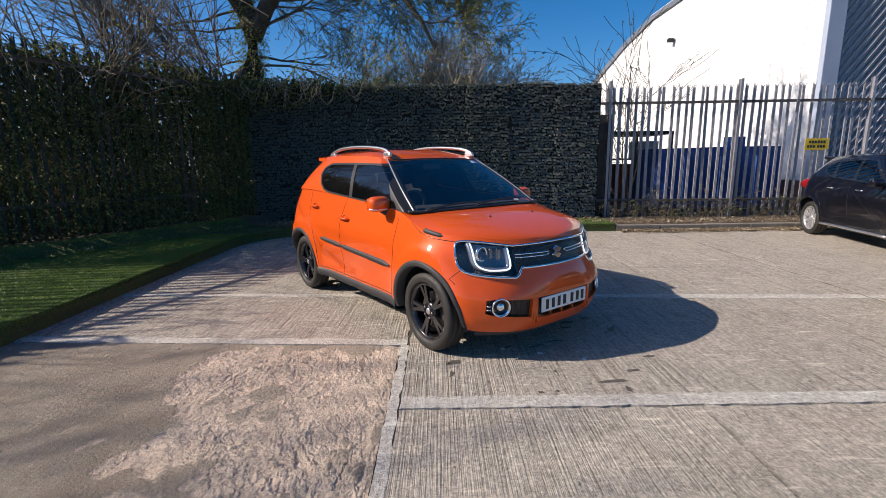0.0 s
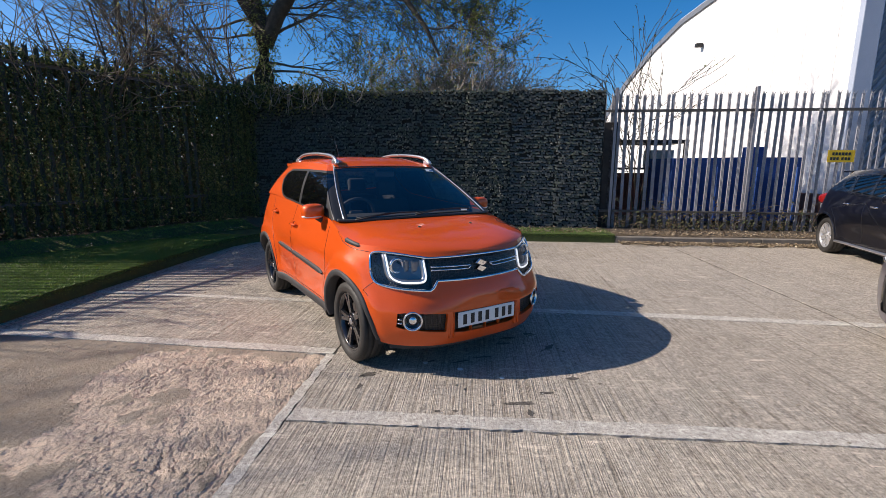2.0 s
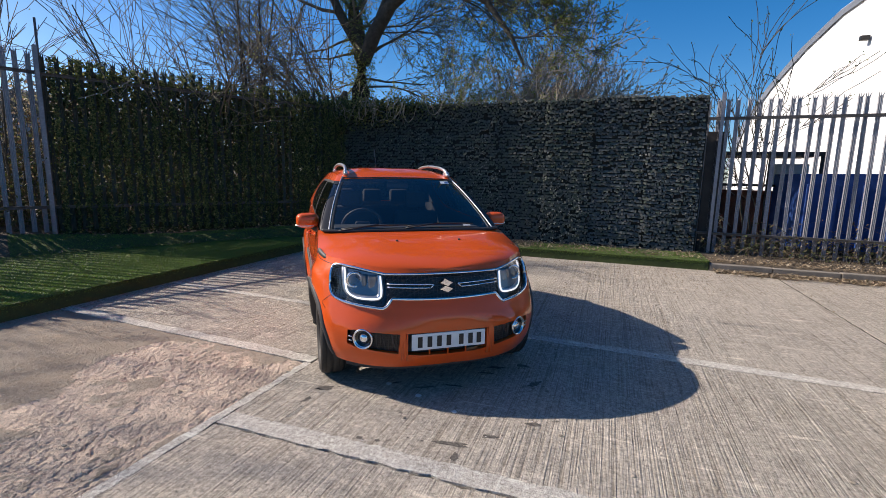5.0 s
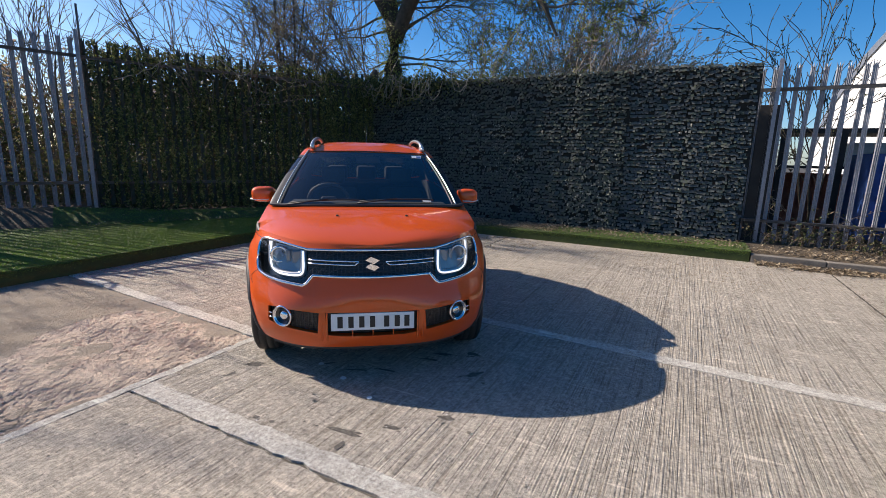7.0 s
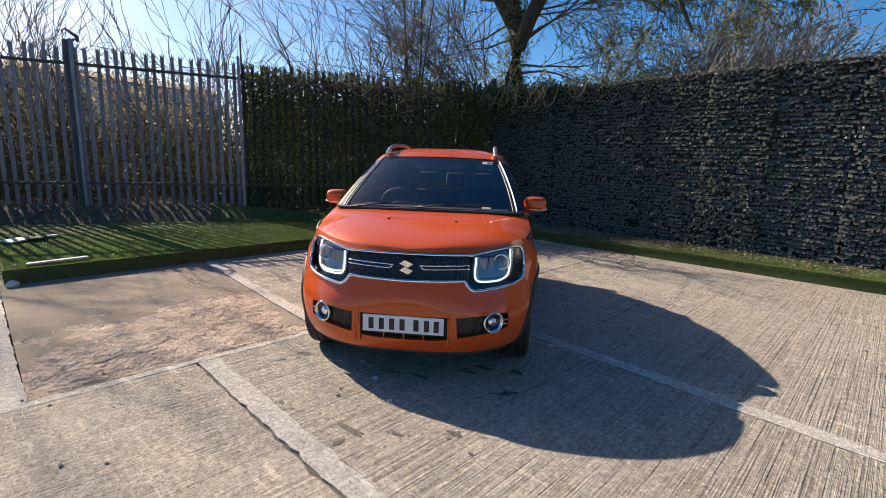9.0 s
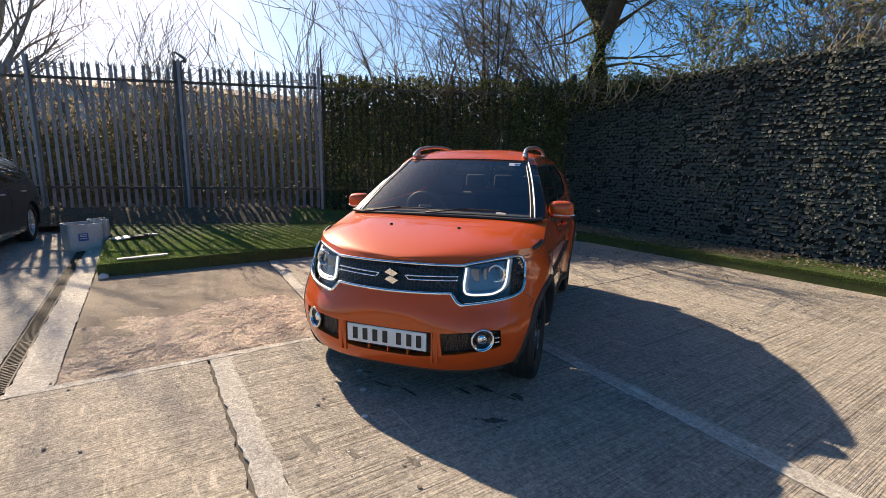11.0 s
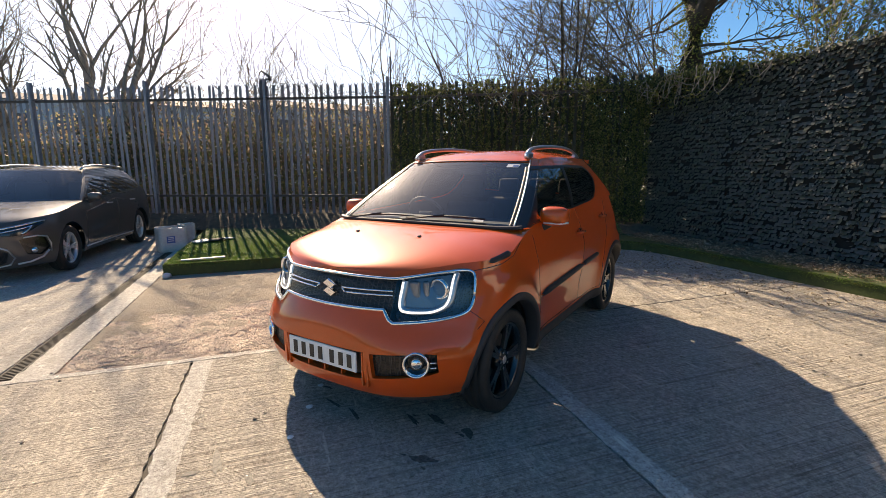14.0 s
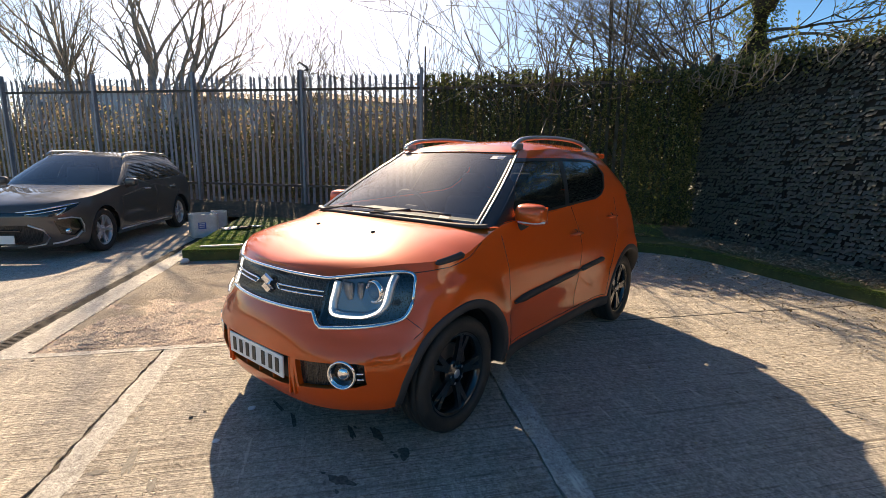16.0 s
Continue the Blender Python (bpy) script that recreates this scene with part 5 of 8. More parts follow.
def pane(name, tint, gloss=1.0, dust=0.0):
    m, t, b = base_mat(name)
    tr = t.nodes.new("ShaderNodeBsdfTransparent")
    tr.inputs[0].default_value = (*tint, 1)
    gl = t.nodes.new("ShaderNodeBsdfGlossy")
    gl.inputs["Roughness"].default_value = 0.012
    gl.inputs["Color"].default_value = (gloss, gloss, gloss, 1)
    lwt = nd(t, "ShaderNodeLayerWeight", Blend=0.5)
    pw = nd(t, "ShaderNodeMath")
    pw.operation = 'POWER'
    pw.inputs[1].default_value = 4.2
    t.links.new(lwt.outputs["Facing"], pw.inputs[0])
    fr = nd(t, "ShaderNodeMapRange")
    fr.inputs[3].default_value = 0.09
    t.links.new(pw.outputs[0], fr.inputs[0])
    mx = t.nodes.new("ShaderNodeMixShader")
    t.links.new(fr.outputs[0], mx.inputs[0])
    t.links.new(tr.outputs[0], mx.inputs[1])
    t.links.new(gl.outputs[0], mx.inputs[2])
    last = mx.outputs[0]
    if dust:
        df_ = t.nodes.new("ShaderNodeBsdfGlossy")
        df_.inputs["Color"].default_value = (0.8, 0.8, 0.78, 1)
        df_.inputs["Roughness"].default_value = 0.33
        m2 = t.nodes.new("ShaderNodeMixShader")
        nn = ramp(t, noise_at(t, place(t, "object"), 5.0, 5.0, 0.7), 0.2, 0.8)
        nn.node.inputs[3].default_value, nn.node.inputs[4].default_value = dust * 0.5, dust * 1.5
        t.links.new(nn, m2.inputs[0])
        t.links.new(last, m2.inputs[1])
        t.links.new(df_.outputs[0], m2.inputs[2])
        last = m2.outputs[0]
    t.links.new(last, t.nodes["Material Output"].inputs[0])
    return m


def plain(name, c, rough, metal=0.0, coat=0.0):
    m, t, b = base_mat(name)
    n = noise_at(t, place(t, "object"), 14.0, 5.0, 0.7)
    t.links.new(mixc(t, ramp(t, n, 0.35, 0.7), c, tuple(x * 0.93 for x in c)), b.inputs["Base Color"])
    rr = ramp(t, n, 0.3, 0.75)
    rr.node.inputs[3].default_value, rr.node.inputs[4].default_value = max(0.02, rough - 0.03), rough + 0.05
    t.links.new(rr, b.inputs["Roughness"])
    b.inputs["Metallic"].default_value = metal
    b.inputs["Coat Weight"].default_value = coat
    return m


ORANGE = paint("orange metallic paint", (0.74, 0.095, 0.009), 0.06, 0.46)
CHARCOAL = paint("charcoal metallic paint", (0.095, 0.09, 0.086), 0.2, 0.42)
NAVY = paint("very dark blue paint", (0.007, 0.008, 0.014), 0.3, 0.3)
SILVERGREY = paint("grey metallic paint", (0.14, 0.13, 0.15), 0.4, 0.36)
BLACK_TRIM = plain("black textured plastic", (0.028, 0.028, 0.03), 0.6)
BLACK_GLOSS = plain("gloss black plastic", (0.012, 0.012, 0.013), 0.18, 0, 0.6)
PILLAR = plain("satin black pillar", (0.014, 0.014, 0.015), 0.4)
CHROME = plain("chrome", (0.82, 0.82, 0.84), 0.1, 1.0)
SATIN = plain("satin silver", (0.66, 0.66, 0.68), 0.3, 0.9)
RUBBER = surf("tyre rubber", (0.018, 0.017, 0.016), (0.032, 0.03, 0.028), 14, 0.62, fine=80, coords="object", relief=0.003)
RIM_BLACK = plain("black alloy", (0.016, 0.016, 0.018), 0.22, 0.3, 0.8)
RIM_SILVER = plain("silver alloy", (0.68, 0.68, 0.69), 0.34, 0.75)
DISC = plain("brake disc steel", (0.14, 0.13, 0.125), 0.5, 0.8)
GLASS = pane("green tinted glass", (0.70, 0.75, 0.745), 1.0, 0.003)
GLASS_SIDE = pane("side glass", (0.42, 0.46, 0.45), 0.9, 0.004)
GLASS_DARK = pane("privacy glass", (0.022, 0.022, 0.026), 1.0, 0.01)
GLASS_CLEAR = pane("clear lens", (0.93, 0.94, 0.95), 0.55)
CABIN = plain("dark cabin trim", (0.045, 0.045, 0.047), 0.6)
CLOTH = plain("dark seat cloth", (0.055, 0.055, 0.058), 0.9)
PALE_TRIM = plain("pale dashboard trim", (0.5, 0.49, 0.46), 0.5)
PLATE_WHITE = plain("reflective white plate", (0.78, 0.78, 0.76), 0.4)
RED_LENS = plain("red lamp lens", (0.22, 0.008, 0.008), 0.15, 0, 0.8)
PAPER = plain("white sticker", (0.7, 0.73, 0.74), 0.6)
LED, lt_, lb_ = base_mat("lit white light guide")
lb_.inputs["Base Color"].default_value = (0.9, 0.92, 0.95, 1)
lb_.inputs["Emission Color"].default_value = (0.93, 0.97, 1.0, 1)
lb_.inputs["Emission Strength"].default_value = 0.8
lb_.inputs["Roughness"].default_value = 0.2
HONEY, ht_, hb_ = base_mat("black honeycomb mesh")
hv = place(ht_, "object")
hm_ = ht_.nodes.new("ShaderNodeMapping")
hm_.inputs["Scale"].default_value = (1, 0.62, 1)
ht_.links.new(hv, hm_.inputs[0])
vo = nd(ht_, "ShaderNodeTexVoronoi", Scale=62.0, Randomness=0.15)
vo.feature = 'DISTANCE_TO_EDGE'
ht_.links.new(hm_.outputs[0], vo.inputs["Vector"])
hc = mixc(ht_, ramp(ht_, vo.outputs["Distance"], 0.06, 0.14), (0.035, 0.035, 0.037), (0.006, 0.006, 0.006))
ht_.links.new(hc, hb_.inputs["Base Color"])
hb_.inputs["Roughness"].default_value = 0.4
hb_.inputs["Coat Weight"].default_value = 0.25
inv = ramp(ht_, vo.outputs["Distance"], 0.16, 0.04)
bump(ht_, hb_, inv, 1.0, 0.012)


# ---- vehicle shell builder ----
def curve_fn(pts):
    """A smooth curve through (x, y) pairs without overshoot."""
    pts = sorted(pts)
    X = np.array([p[0] for p in pts], float)
    Y = np.array([p[1] for p in pts], float)
    h = np.diff(X)
    s = np.diff(Y) / h
    m = np.zeros_like(X)
    m[0], m[-1] = s[0], s[-1]
    for i in range(1, len(X) - 1):
        m[i] = 0 if s[i - 1] * s[i] <= 0 else 2 * s[i - 1] * s[i] / (s[i - 1] + s[i])

    def f(x):
        x = min(max(x, X[0]), X[-1])
        i = min(max(int(np.searchsorted(X, x) - 1), 0), len(h) - 1)
        t = (x - X[i]) / h[i]
        return float((1 + 2 * t) * (1 - t) ** 2 * Y[i] + t * (1 - t) ** 2 * h[i] * m[i] + t * t * (3 - 2 * t) * Y[i + 1] + t * t * (t - 1) * h[i] * m[i + 1])
    return f


class Shell:
    """Half a car body (y > 0): a wrapped lower body, a bonnet, a glasshouse and a roof."""
    def __init__(self, spec):
        self.s = spec
        for k in ("xf", "xr", "w", "ztop", "zbot", "zc"):
            setattr(self, k, curve_fn(spec[k]))

    def flare(self, x, z):
        out = 0.0
        for cx in (self.s["axle_f"], self.s["axle_r"]):
            r = math.hypot(x - cx, z - 0.31)
            out += self.s.get("flare", 0.03) * math.exp(-((r - 0.40) / 0.13) ** 2)
            e = min(1.0, max(0.0, (0.545 - math.hypot((x - cx) * 1.12, z - 0.31)) / 0.05))
            out += self.s.get("blister", 0.0) * e * e * (3 - 2 * e)
        return out

    def sculpt(self, x, z):
        """Hollow of the door skins."""
        a = math.exp(-((x - self.s["mid"]) / 0.75) ** 4)
        return -0.022 * a * math.exp(-((z - 0.47) / 0.12) ** 2) + 0.008 * a * math.exp(-((z - 0.80) / 0.10) ** 2)

    def pf_at(self, z):
        """The bumper below the lamps is squarer in plan than the nose above it."""
        f = min(1.0, max(0.0, (0.62 - z) / 0.16))
        return self.s["pf"] + self.s.get("pf_low", 0.0) * f * f * (3 - 2 * f)

    def ring(self, kind, q, z):
        """A plan point at height z: kind 0 front (q = angle), 1 side (q = 0..1), 2 rear (q = angle)."""
        s = self.s
        w = self.w(z)
        xf, xr = self.xf(z), self.xr(z)
        D, R = s["nose"], s["tail"]
        if kind == 0:
            y = math.sin(q) ** (2 / self.pf_at(z)) * w
            x = xf - D * (1 - math.cos(q))
        elif kind == 1:
            x = (xf - D) + ((xr + R) - (xf - D)) * q
            y = w
        else:
            y = math.sin(q) ** (2 / 3.0) * w
            x = xr + R * (1 - math.cos(q))
        k = min(1.0, (y / w) ** 4)
        return x, y + (self.flare(x, z) + self.sculpt(x, z)) * k

    def side_y(self, x, z):
        w = self.w(z)
        xf, xr, D, R = self.xf(z), self.xr(z), self.s["nose"], self.s["tail"]
        y = w
        if x > xf - D:
            c = min(1.0, max(0.0, 1 - (xf - x) / D))
            y = math.sin(math.acos(c)) ** (2 / self.pf_at(z)) * w
        elif x < xr + R:
            c = min(1.0, max(0.0, 1 - (x - xr) / R))
            y = math.sin(math.acos(c)) ** (2 / 3.0) * w
        k = (y / w) ** 4
        return y + (self.flare(x, z) + self.sculpt(x, z)) * k

    def front_x(self, y, z):
        """The nose at half-width y and height z (without the flare)."""
        y = abs(y)
        lo, hi = 0.0, math.pi / 2
        for _ in range(30):
            m = (lo + hi) / 2
            if self.ring(0, m, z)[1] < y:
                lo = m
            else:
                hi = m
        return self.ring(0, lo, z)[0]

    def stations(self, nf=34, ns=90, nr=22):
        a = [(0, math.pi / 2 * (i / nf)) for i in range(nf)]
        b = [(1, i / ns) for i in range(ns)]
        c = [(2, math.pi / 2 * (1 - i / nr)) for i in range(nr + 1)]
        return a + b + c

    def top_of(self, kind, q):
        s = self.s
        x, y = self.ring(kind, q, 0.9)
        if kind == 0:
            yn = math.sin(q) ** (2 / s["pf"])
            return s["z_nose"] + (self.ztop(x) - s["z_nose"]) * min(1.0, yn / 0.82) ** 1.6
        if kind == 2:
            return s["z_tail"] + (self.ztop(x) - s["z_tail"]) * (math.sin(q)) ** 2
        return self.ztop(x)

    def lower(self, nz=34):
        bm = bmesh.new()
        cols = []
        for kind, q in self.stations():
            zt = self.top_of(kind, q)
            x0, y0 = self.ring(kind, q, 0.5)
            zb = self.zbot(x0)
            col = []
            for j in range(nz + 1):
                z = zb + (zt - zb) * j / nz
                x, y = self.ring(kind, q, z)
                col.append(bm.verts.new((x, y, z)))
            cols.append(col)
        for a, b in zip(cols, cols[1:]):
            for j in range(nz):
                bm.faces.new((a[j], b[j], b[j + 1], a[j + 1]))
        self.edge = [c[-1].co.copy() for c in cols]
        return bm

    def bonnet(self, nt=26):
        x_end, xc_end = self.s["bonnet_end"]
        edge = [e for e in self.edge if e.x >= x_end]
        n = len(edge)
        x0 = edge[0].x
        bm = bmesh.new()
        rows = []
        for i, e in enumerate(edge):
            f = i / (n - 1)
            # even spacing along the spine
            xc = x0 + (xc_end - x0) * ((x0 - e.x) / (x0 - edge[-1].x))
            row = []
            for k in range(nt + 1):
                t = k / nt
                x = xc + (e.x - xc) * t ** 1.6
                z = self.zc(x) + (e.z - self.zc(e.x)) * t ** self.s.get("crown", 4.0)
                row.append(bm.verts.new((x, e.y * t, z)))
            rows.append(row)
        for a, b in zip(rows, rows[1:]):
            for k in range(nt):
                bm.faces.new((a[k], a[k + 1], b[k + 1], b[k]))
        bmesh.ops.remove_doubles(bm, verts=bm.verts, dist=0.0004)
        return bm

    def house_ring(self, v, kind, q):
        h = self.s["house"]
        def outline(o):
            if kind == 0:
                return o["xf"] - o["D"] * (1 - math.cos(q)), math.sin(q) ** (2 / o["p"]) * o["w"]
            if kind == 1:
                a, b = o["xf"] - o["D"], o["xr"] + o["R"]
                x = a + (b - a) * q
                return x, o["w"] + o.get("belly", 0) * math.sin(math.pi * q)
            return o["xr"] + o["R"] * (1 - math.cos(q)), math.sin(q) ** (2 / 3.2) * o["w"]
        bx, by = outline(h["base"])
        tx, ty = outline(h["top"])
        if kind == 0:
            yn = math.sin(q) ** (2 / h["base"]["p"])
            bz = self.zc(bx) * (1 - yn ** 3) + (self.ztop(bx) + 0.0) * yn ** 3
            tz = h["z_ws"] + (h["zroof"](tx) - h["z_ws"]) * yn ** 2
        else:
            bz = self.ztop(bx) if kind == 1 else self.s["z_tail"] + (self.ztop(bx) - self.s["z_tail"]) * math.sin(q) ** 2
            tz = h["zroof"](tx)
        g = 4 * v * (1 - v) * h["bulge"]
        x, y, z = bx + (tx - bx) * v, by + (ty - by) * v, bz + (tz - bz) * v
        n = Vector((math.cos(q) if kind != 1 else 0, math.sin(q) if kind != 1 else 1, 0))
        if kind == 2:
            n.x = -n.x
        if kind == 1:
            n = Vector((0, 1, 0.5)).normalized()
        return Vector((x, y, z)) + n * g

    def house(self, nf=24, ns=70, nr=18, nv=22):
        """The glasshouse; returns its mesh and a map from faces to (column kind, column, row)."""
        st = [(0, math.pi / 2 * i / nf) for i in range(nf)] + [(1, i / ns) for i in range(ns)] + [(2, math.pi / 2 * (1 - i / nr)) for i in range(nr + 1)]
        bm = bmesh.new()
        cols = [[bm.verts.new(self.house_ring(j / nv, k, q)) for j in range(nv + 1)] for k, q in st]
        info = {}
        for i, (a, b) in enumerate(zip(cols, cols[1:])):
            for j in range(nv):
                f = bm.faces.new((a[j], b[j], b[j + 1], a[j + 1]))
                info[f] = (st[i][0], i, j)
        self.rim = [c[-1].co.copy() for c in cols]
        return bm, info

    def roof(self, nt=18):
        r = self.rim
        x0, x1 = r[0].x, r[-1].x
        bm = bmesh.new()
        rows = []
        crown = self.s["house"]["crown"]
        for e in r:
            f = (x0 - e.x) / (x0 - x1)
            row = []
            for k in range(nt + 1):
                t = k / nt
                x = e.x
                y = e.y * t
                lift = crown * (1 - t ** self.s["house"].get("flat", 2.4)) * min(1.0, (math.sin(math.pi * min(1, max(0, f))) * 1.5)) ** 0.6
                row.append(bm.verts.new((x, y, e.z + lift)))
            rows.append(row)
        for a, b in zip(rows, rows[1:]):
            for k in range(nt):
                try:
                    bm.faces.new((a[k], a[k + 1], b[k + 1], b[k]))
                except ValueError:
                    pass
        bmesh.ops.remove_doubles(bm, verts=bm.verts, dist=0.0003)
        return bm


def cut_lines(bm, poly, axis, keep):
    """Cut the faces for which keep(centre) holds along the sides of an outline seen along axis ('x' or 'y')."""
    n = len(poly)
    for i in range(n):
        (a0, a1), (b0, b1) = poly[i], poly[(i + 1) % n]
        d = (b0 - a0, b1 - a1)
        if axis == 'y':
            co, no = Vector((a0, 0, a1)), Vector((d[1], 0, -d[0]))
        else:
            co, no = Vector((0, a0, a1)), Vector((0, d[1], -d[0]))
        lo = (min(a0, b0) - 0.06, min(a1, b1) - 0.06)
        hi = (max(a0, b0) + 0.06, max(a1, b1) + 0.06)
        def near(c):
            p = (c.x if axis == 'y' else c.y, c.z)
            return lo[0] <= p[0] <= hi[0] and lo[1] <= p[1] <= hi[1]
        fs = [f for f in bm.faces if keep(f.calc_center_median()) and near(f.calc_center_median())]
        geom = fs + list({e for f in fs for e in f.edges}) + list({v for f in fs for v in f.verts})
        if fs:
            bmesh.ops.bisect_plane(bm, geom=geom, dist=1e-5, plane_co=co, plane_no=no.normalized())


def take(bm, pick, inset=0.0, remove=True):
    """The faces that pick(centre) chooses, as a mesh of their own, sunk by inset."""
    bm.normal_update()
    fs = [f for f in bm.faces if pick(f.calc_center_median())]
    out = bmesh.new()
    vm = {}
    for f in fs:
        for v in f.verts:
            if v not in vm:
                vm[v] = out.verts.new(v.co - v.normal * inset)
    for f in fs:
        out.faces.new([vm[v] for v in f.verts])
    if remove:
        bmesh.ops.delete(bm, geom=fs, context='FACES')
    return out


def both(bm):
    """Adds the mirrored half."""
    bm.verts.ensure_lookup_table()
    vm = {v: bm.verts.new((v.co.x, -v.co.y, v.co.z)) for v in list(bm.verts)}
    for f in list(bm.faces):
        bm.faces.new([vm[v] for v in reversed(f.verts)])
    bmesh.ops.remove_doubles(bm, verts=bm.verts, dist=0.0008)
    return bm


def flipped(bm):
    o = bmesh.new()
    vm = {v: o.verts.new((v.co.x, -v.co.y, v.co.z)) for v in bm.verts}
    for f in bm.faces:
        o.faces.new([vm[v] for v in reversed(f.verts)])
    return o


def pair(name, bm, mat, parent, label="", smooth=True):
    """Two mirrored parts out of the left one; returns (left, right)."""
    r = part(name, flipped(bm), mat, parent, label, smooth=smooth)
    return part(name, bm, mat, parent, label, smooth=smooth), r


def circle_poly(cx, cz, r, n=28):
    return [(cx + r * math.cos(2 * math.pi * k / n), cz + r * math.sin(2 * math.pi * k / n)) for k in range(n)]


def in_poly(poly, axis):
    return lambda c: inside(c.x if axis == 'y' else c.y, c.z, poly)


def lathe(profile, seg=40):
    """Revolve (radius, y) pairs round the y axis."""
    bm = bmesh.new()
    rings = []
    for k in range(seg):
        a = 2 * math.pi * k / seg
        rings.append([bm.verts.new((r * math.cos(a), y, r * math.sin(a))) for r, y in profile])
    for k in range(seg):
        a, b = rings[k], rings[(k + 1) % seg]
        for j in range(len(profile) - 1):
            bm.faces.new((a[j], a[j + 1], b[j + 1], b[j]))
    bmesh.ops.recalc_face_normals(bm, faces=bm.faces)
    return bm


def wheel(car, x, y, out, R, rim_r, width, spokes, mat, split=False, tyre_mat=RUBBER):
    """A wheel at (x, y); out = +1 or -1 is the outer side."""
    h = width / 2
    rim = lathe([(rim_r * 0.93, -h * 0.8), (rim_r * 0.9, h * 0.25), (rim_r * 0.93, h * 0.72), (rim_r * 1.0, h * 0.80), (rim_r * 1.03, h * 0.78), (rim_r * 1.03, h * 0.6)], 40)
    w = part("wheel", rim, mat, car, "black alloy wheel" if mat is RIM_BLACK else "silver alloy wheel", m=pose(x, y, R) @ Matrix.Diagonal((1, out, 1, 1)), smooth=True)
    ty = lathe([(rim_r * 1.0, -h * 0.85), (rim_r * 1.08, -h), (R * 0.90, -h * 1.03), (R * 0.975, -h * 0.86), (R * 0.995, -h * 0.6), (R * 0.982, -h * 0.56), (R * 0.982, -h * 0.5), (R, -h * 0.46),
                (R, -h * 0.05), (R * 0.985, -h * 0.03), (R * 0.985, h * 0.03), (R, h * 0.05), (R, h * 0.46), (R * 0.982, h * 0.5), (R * 0.982, h * 0.56), (R * 0.995, h * 0.6), (R * 0.975, h * 0.86),
                (R * 0.90, h * 1.03), (rim_r * 1.18, h * 1.02), (rim_r * 1.15, h * 1.0), (rim_r * 1.08, h), (rim_r * 1.03, h * 0.8), (rim_r * 1.0, h * 0.6)], 56)
    part("tyre", ty, tyre_mat, w, smooth=True)
    part("hub", lathe([(0.0, h * 0.72), (0.028, h * 0.71), (0.034, h * 0.62), (0.066, h * 0.58), (0.074, h * 0.45), (0.074, h * 0.1)], 28), mat, w, smooth=True)
    part("centre_cap", lathe([(0.0, h * 0.76), (0.020, h * 0.755), (0.026, h * 0.70)], 20), SATIN if mat is RIM_BLACK else mat, w, smooth=True)
    part("brake_disc", lathe([(0.0, h * 0.0), (rim_r * 0.68, h * 0.0), (rim_r * 0.68, -h * 0.15), (0.0, -h * 0.15)], 32), DISC, w, smooth=False)
    for k in range(spokes):
        a0 = 2 * math.pi * (k + 0.5) / spokes
        for da in ((-0.14, 0.14) if split else (0.0,)):
            b = bmesh.new()
            secs = []
            for f in (0.0, 0.5, 1.0):
                rr = 0.062 + (rim_r * 0.96 - 0.062) * f
                wd = (0.026 - 0.004 * f) if not split else (0.020 - 0.003 * f)
                yo = h * (0.60 + 0.12 * f)
                th = 0.02
                a = a0 + da * (0.55 + 0.45 * f)
                c, s_ = math.cos(a), math.sin(a)
                secs.append([b.verts.new((rr * c - u * wd * s_, yo + dy, rr * s_ + u * wd * c)) for u, dy in ((-1, -th), (-0.75, 0), (0.75, 0), (1, -th))])
            for p_, q_ in zip(secs, secs[1:]):
                for i in range(4):
                    j = (i + 1) % 4
                    b.faces.new((p_[i], p_[j], q_[j], q_[i]))
            b.faces.new(secs[-1])
            bmesh.ops.recalc_face_normals(b, faces=b.faces)
            part("spoke", b, mat, w)
    for k in range(5 if spokes != 8 else 4):
        a = 2 * math.pi * k / (5 if spokes != 8 else 4)
        part("wheel_nut", cyl_bm(0.009, 0.008, 0.02, (0.05 * math.cos(a), h * 0.62, 0.05 * math.sin(a)), 8, 'y'), CHROME, w)
    return w


def arch_trim(sh, cx, r0, r1, a0, a1, proud=0.010, n=36, cz=0.31):
    """Black wheel arch moulding on the left flank."""
    bm = bmesh.new()
    secs = []
    for i in range(n + 1):
        a = a0 + (a1 - a0) * i / n
        c, s = math.cos(a), math.sin(a)
        row = []
        for f, dy in ((1.0, -0.004), (0.985, proud * 0.7), (0.9, proud), (0.5, proud + 0.004), (0.12, proud), (0.0, proud - 0.006), (-0.02, -0.07)):
            r = r0 + (r1 - r0) * f * (1.0 - 0.45 * max(0.0, c) ** 2)
            x, z = cx + r * c, cz + r * s
            row.append(bm.verts.new((x, sh.side_y(x, max(z, 0.2)) + dy, z)))
        secs.append(row)
    for a, b in zip(secs, secs[1:]):
        for j in range(len(a) - 1):
            bm.faces.new((a[j], a[j + 1], b[j + 1], b[j]))
    bmesh.ops.recalc_face_normals(bm, faces=bm.faces)
    return bm


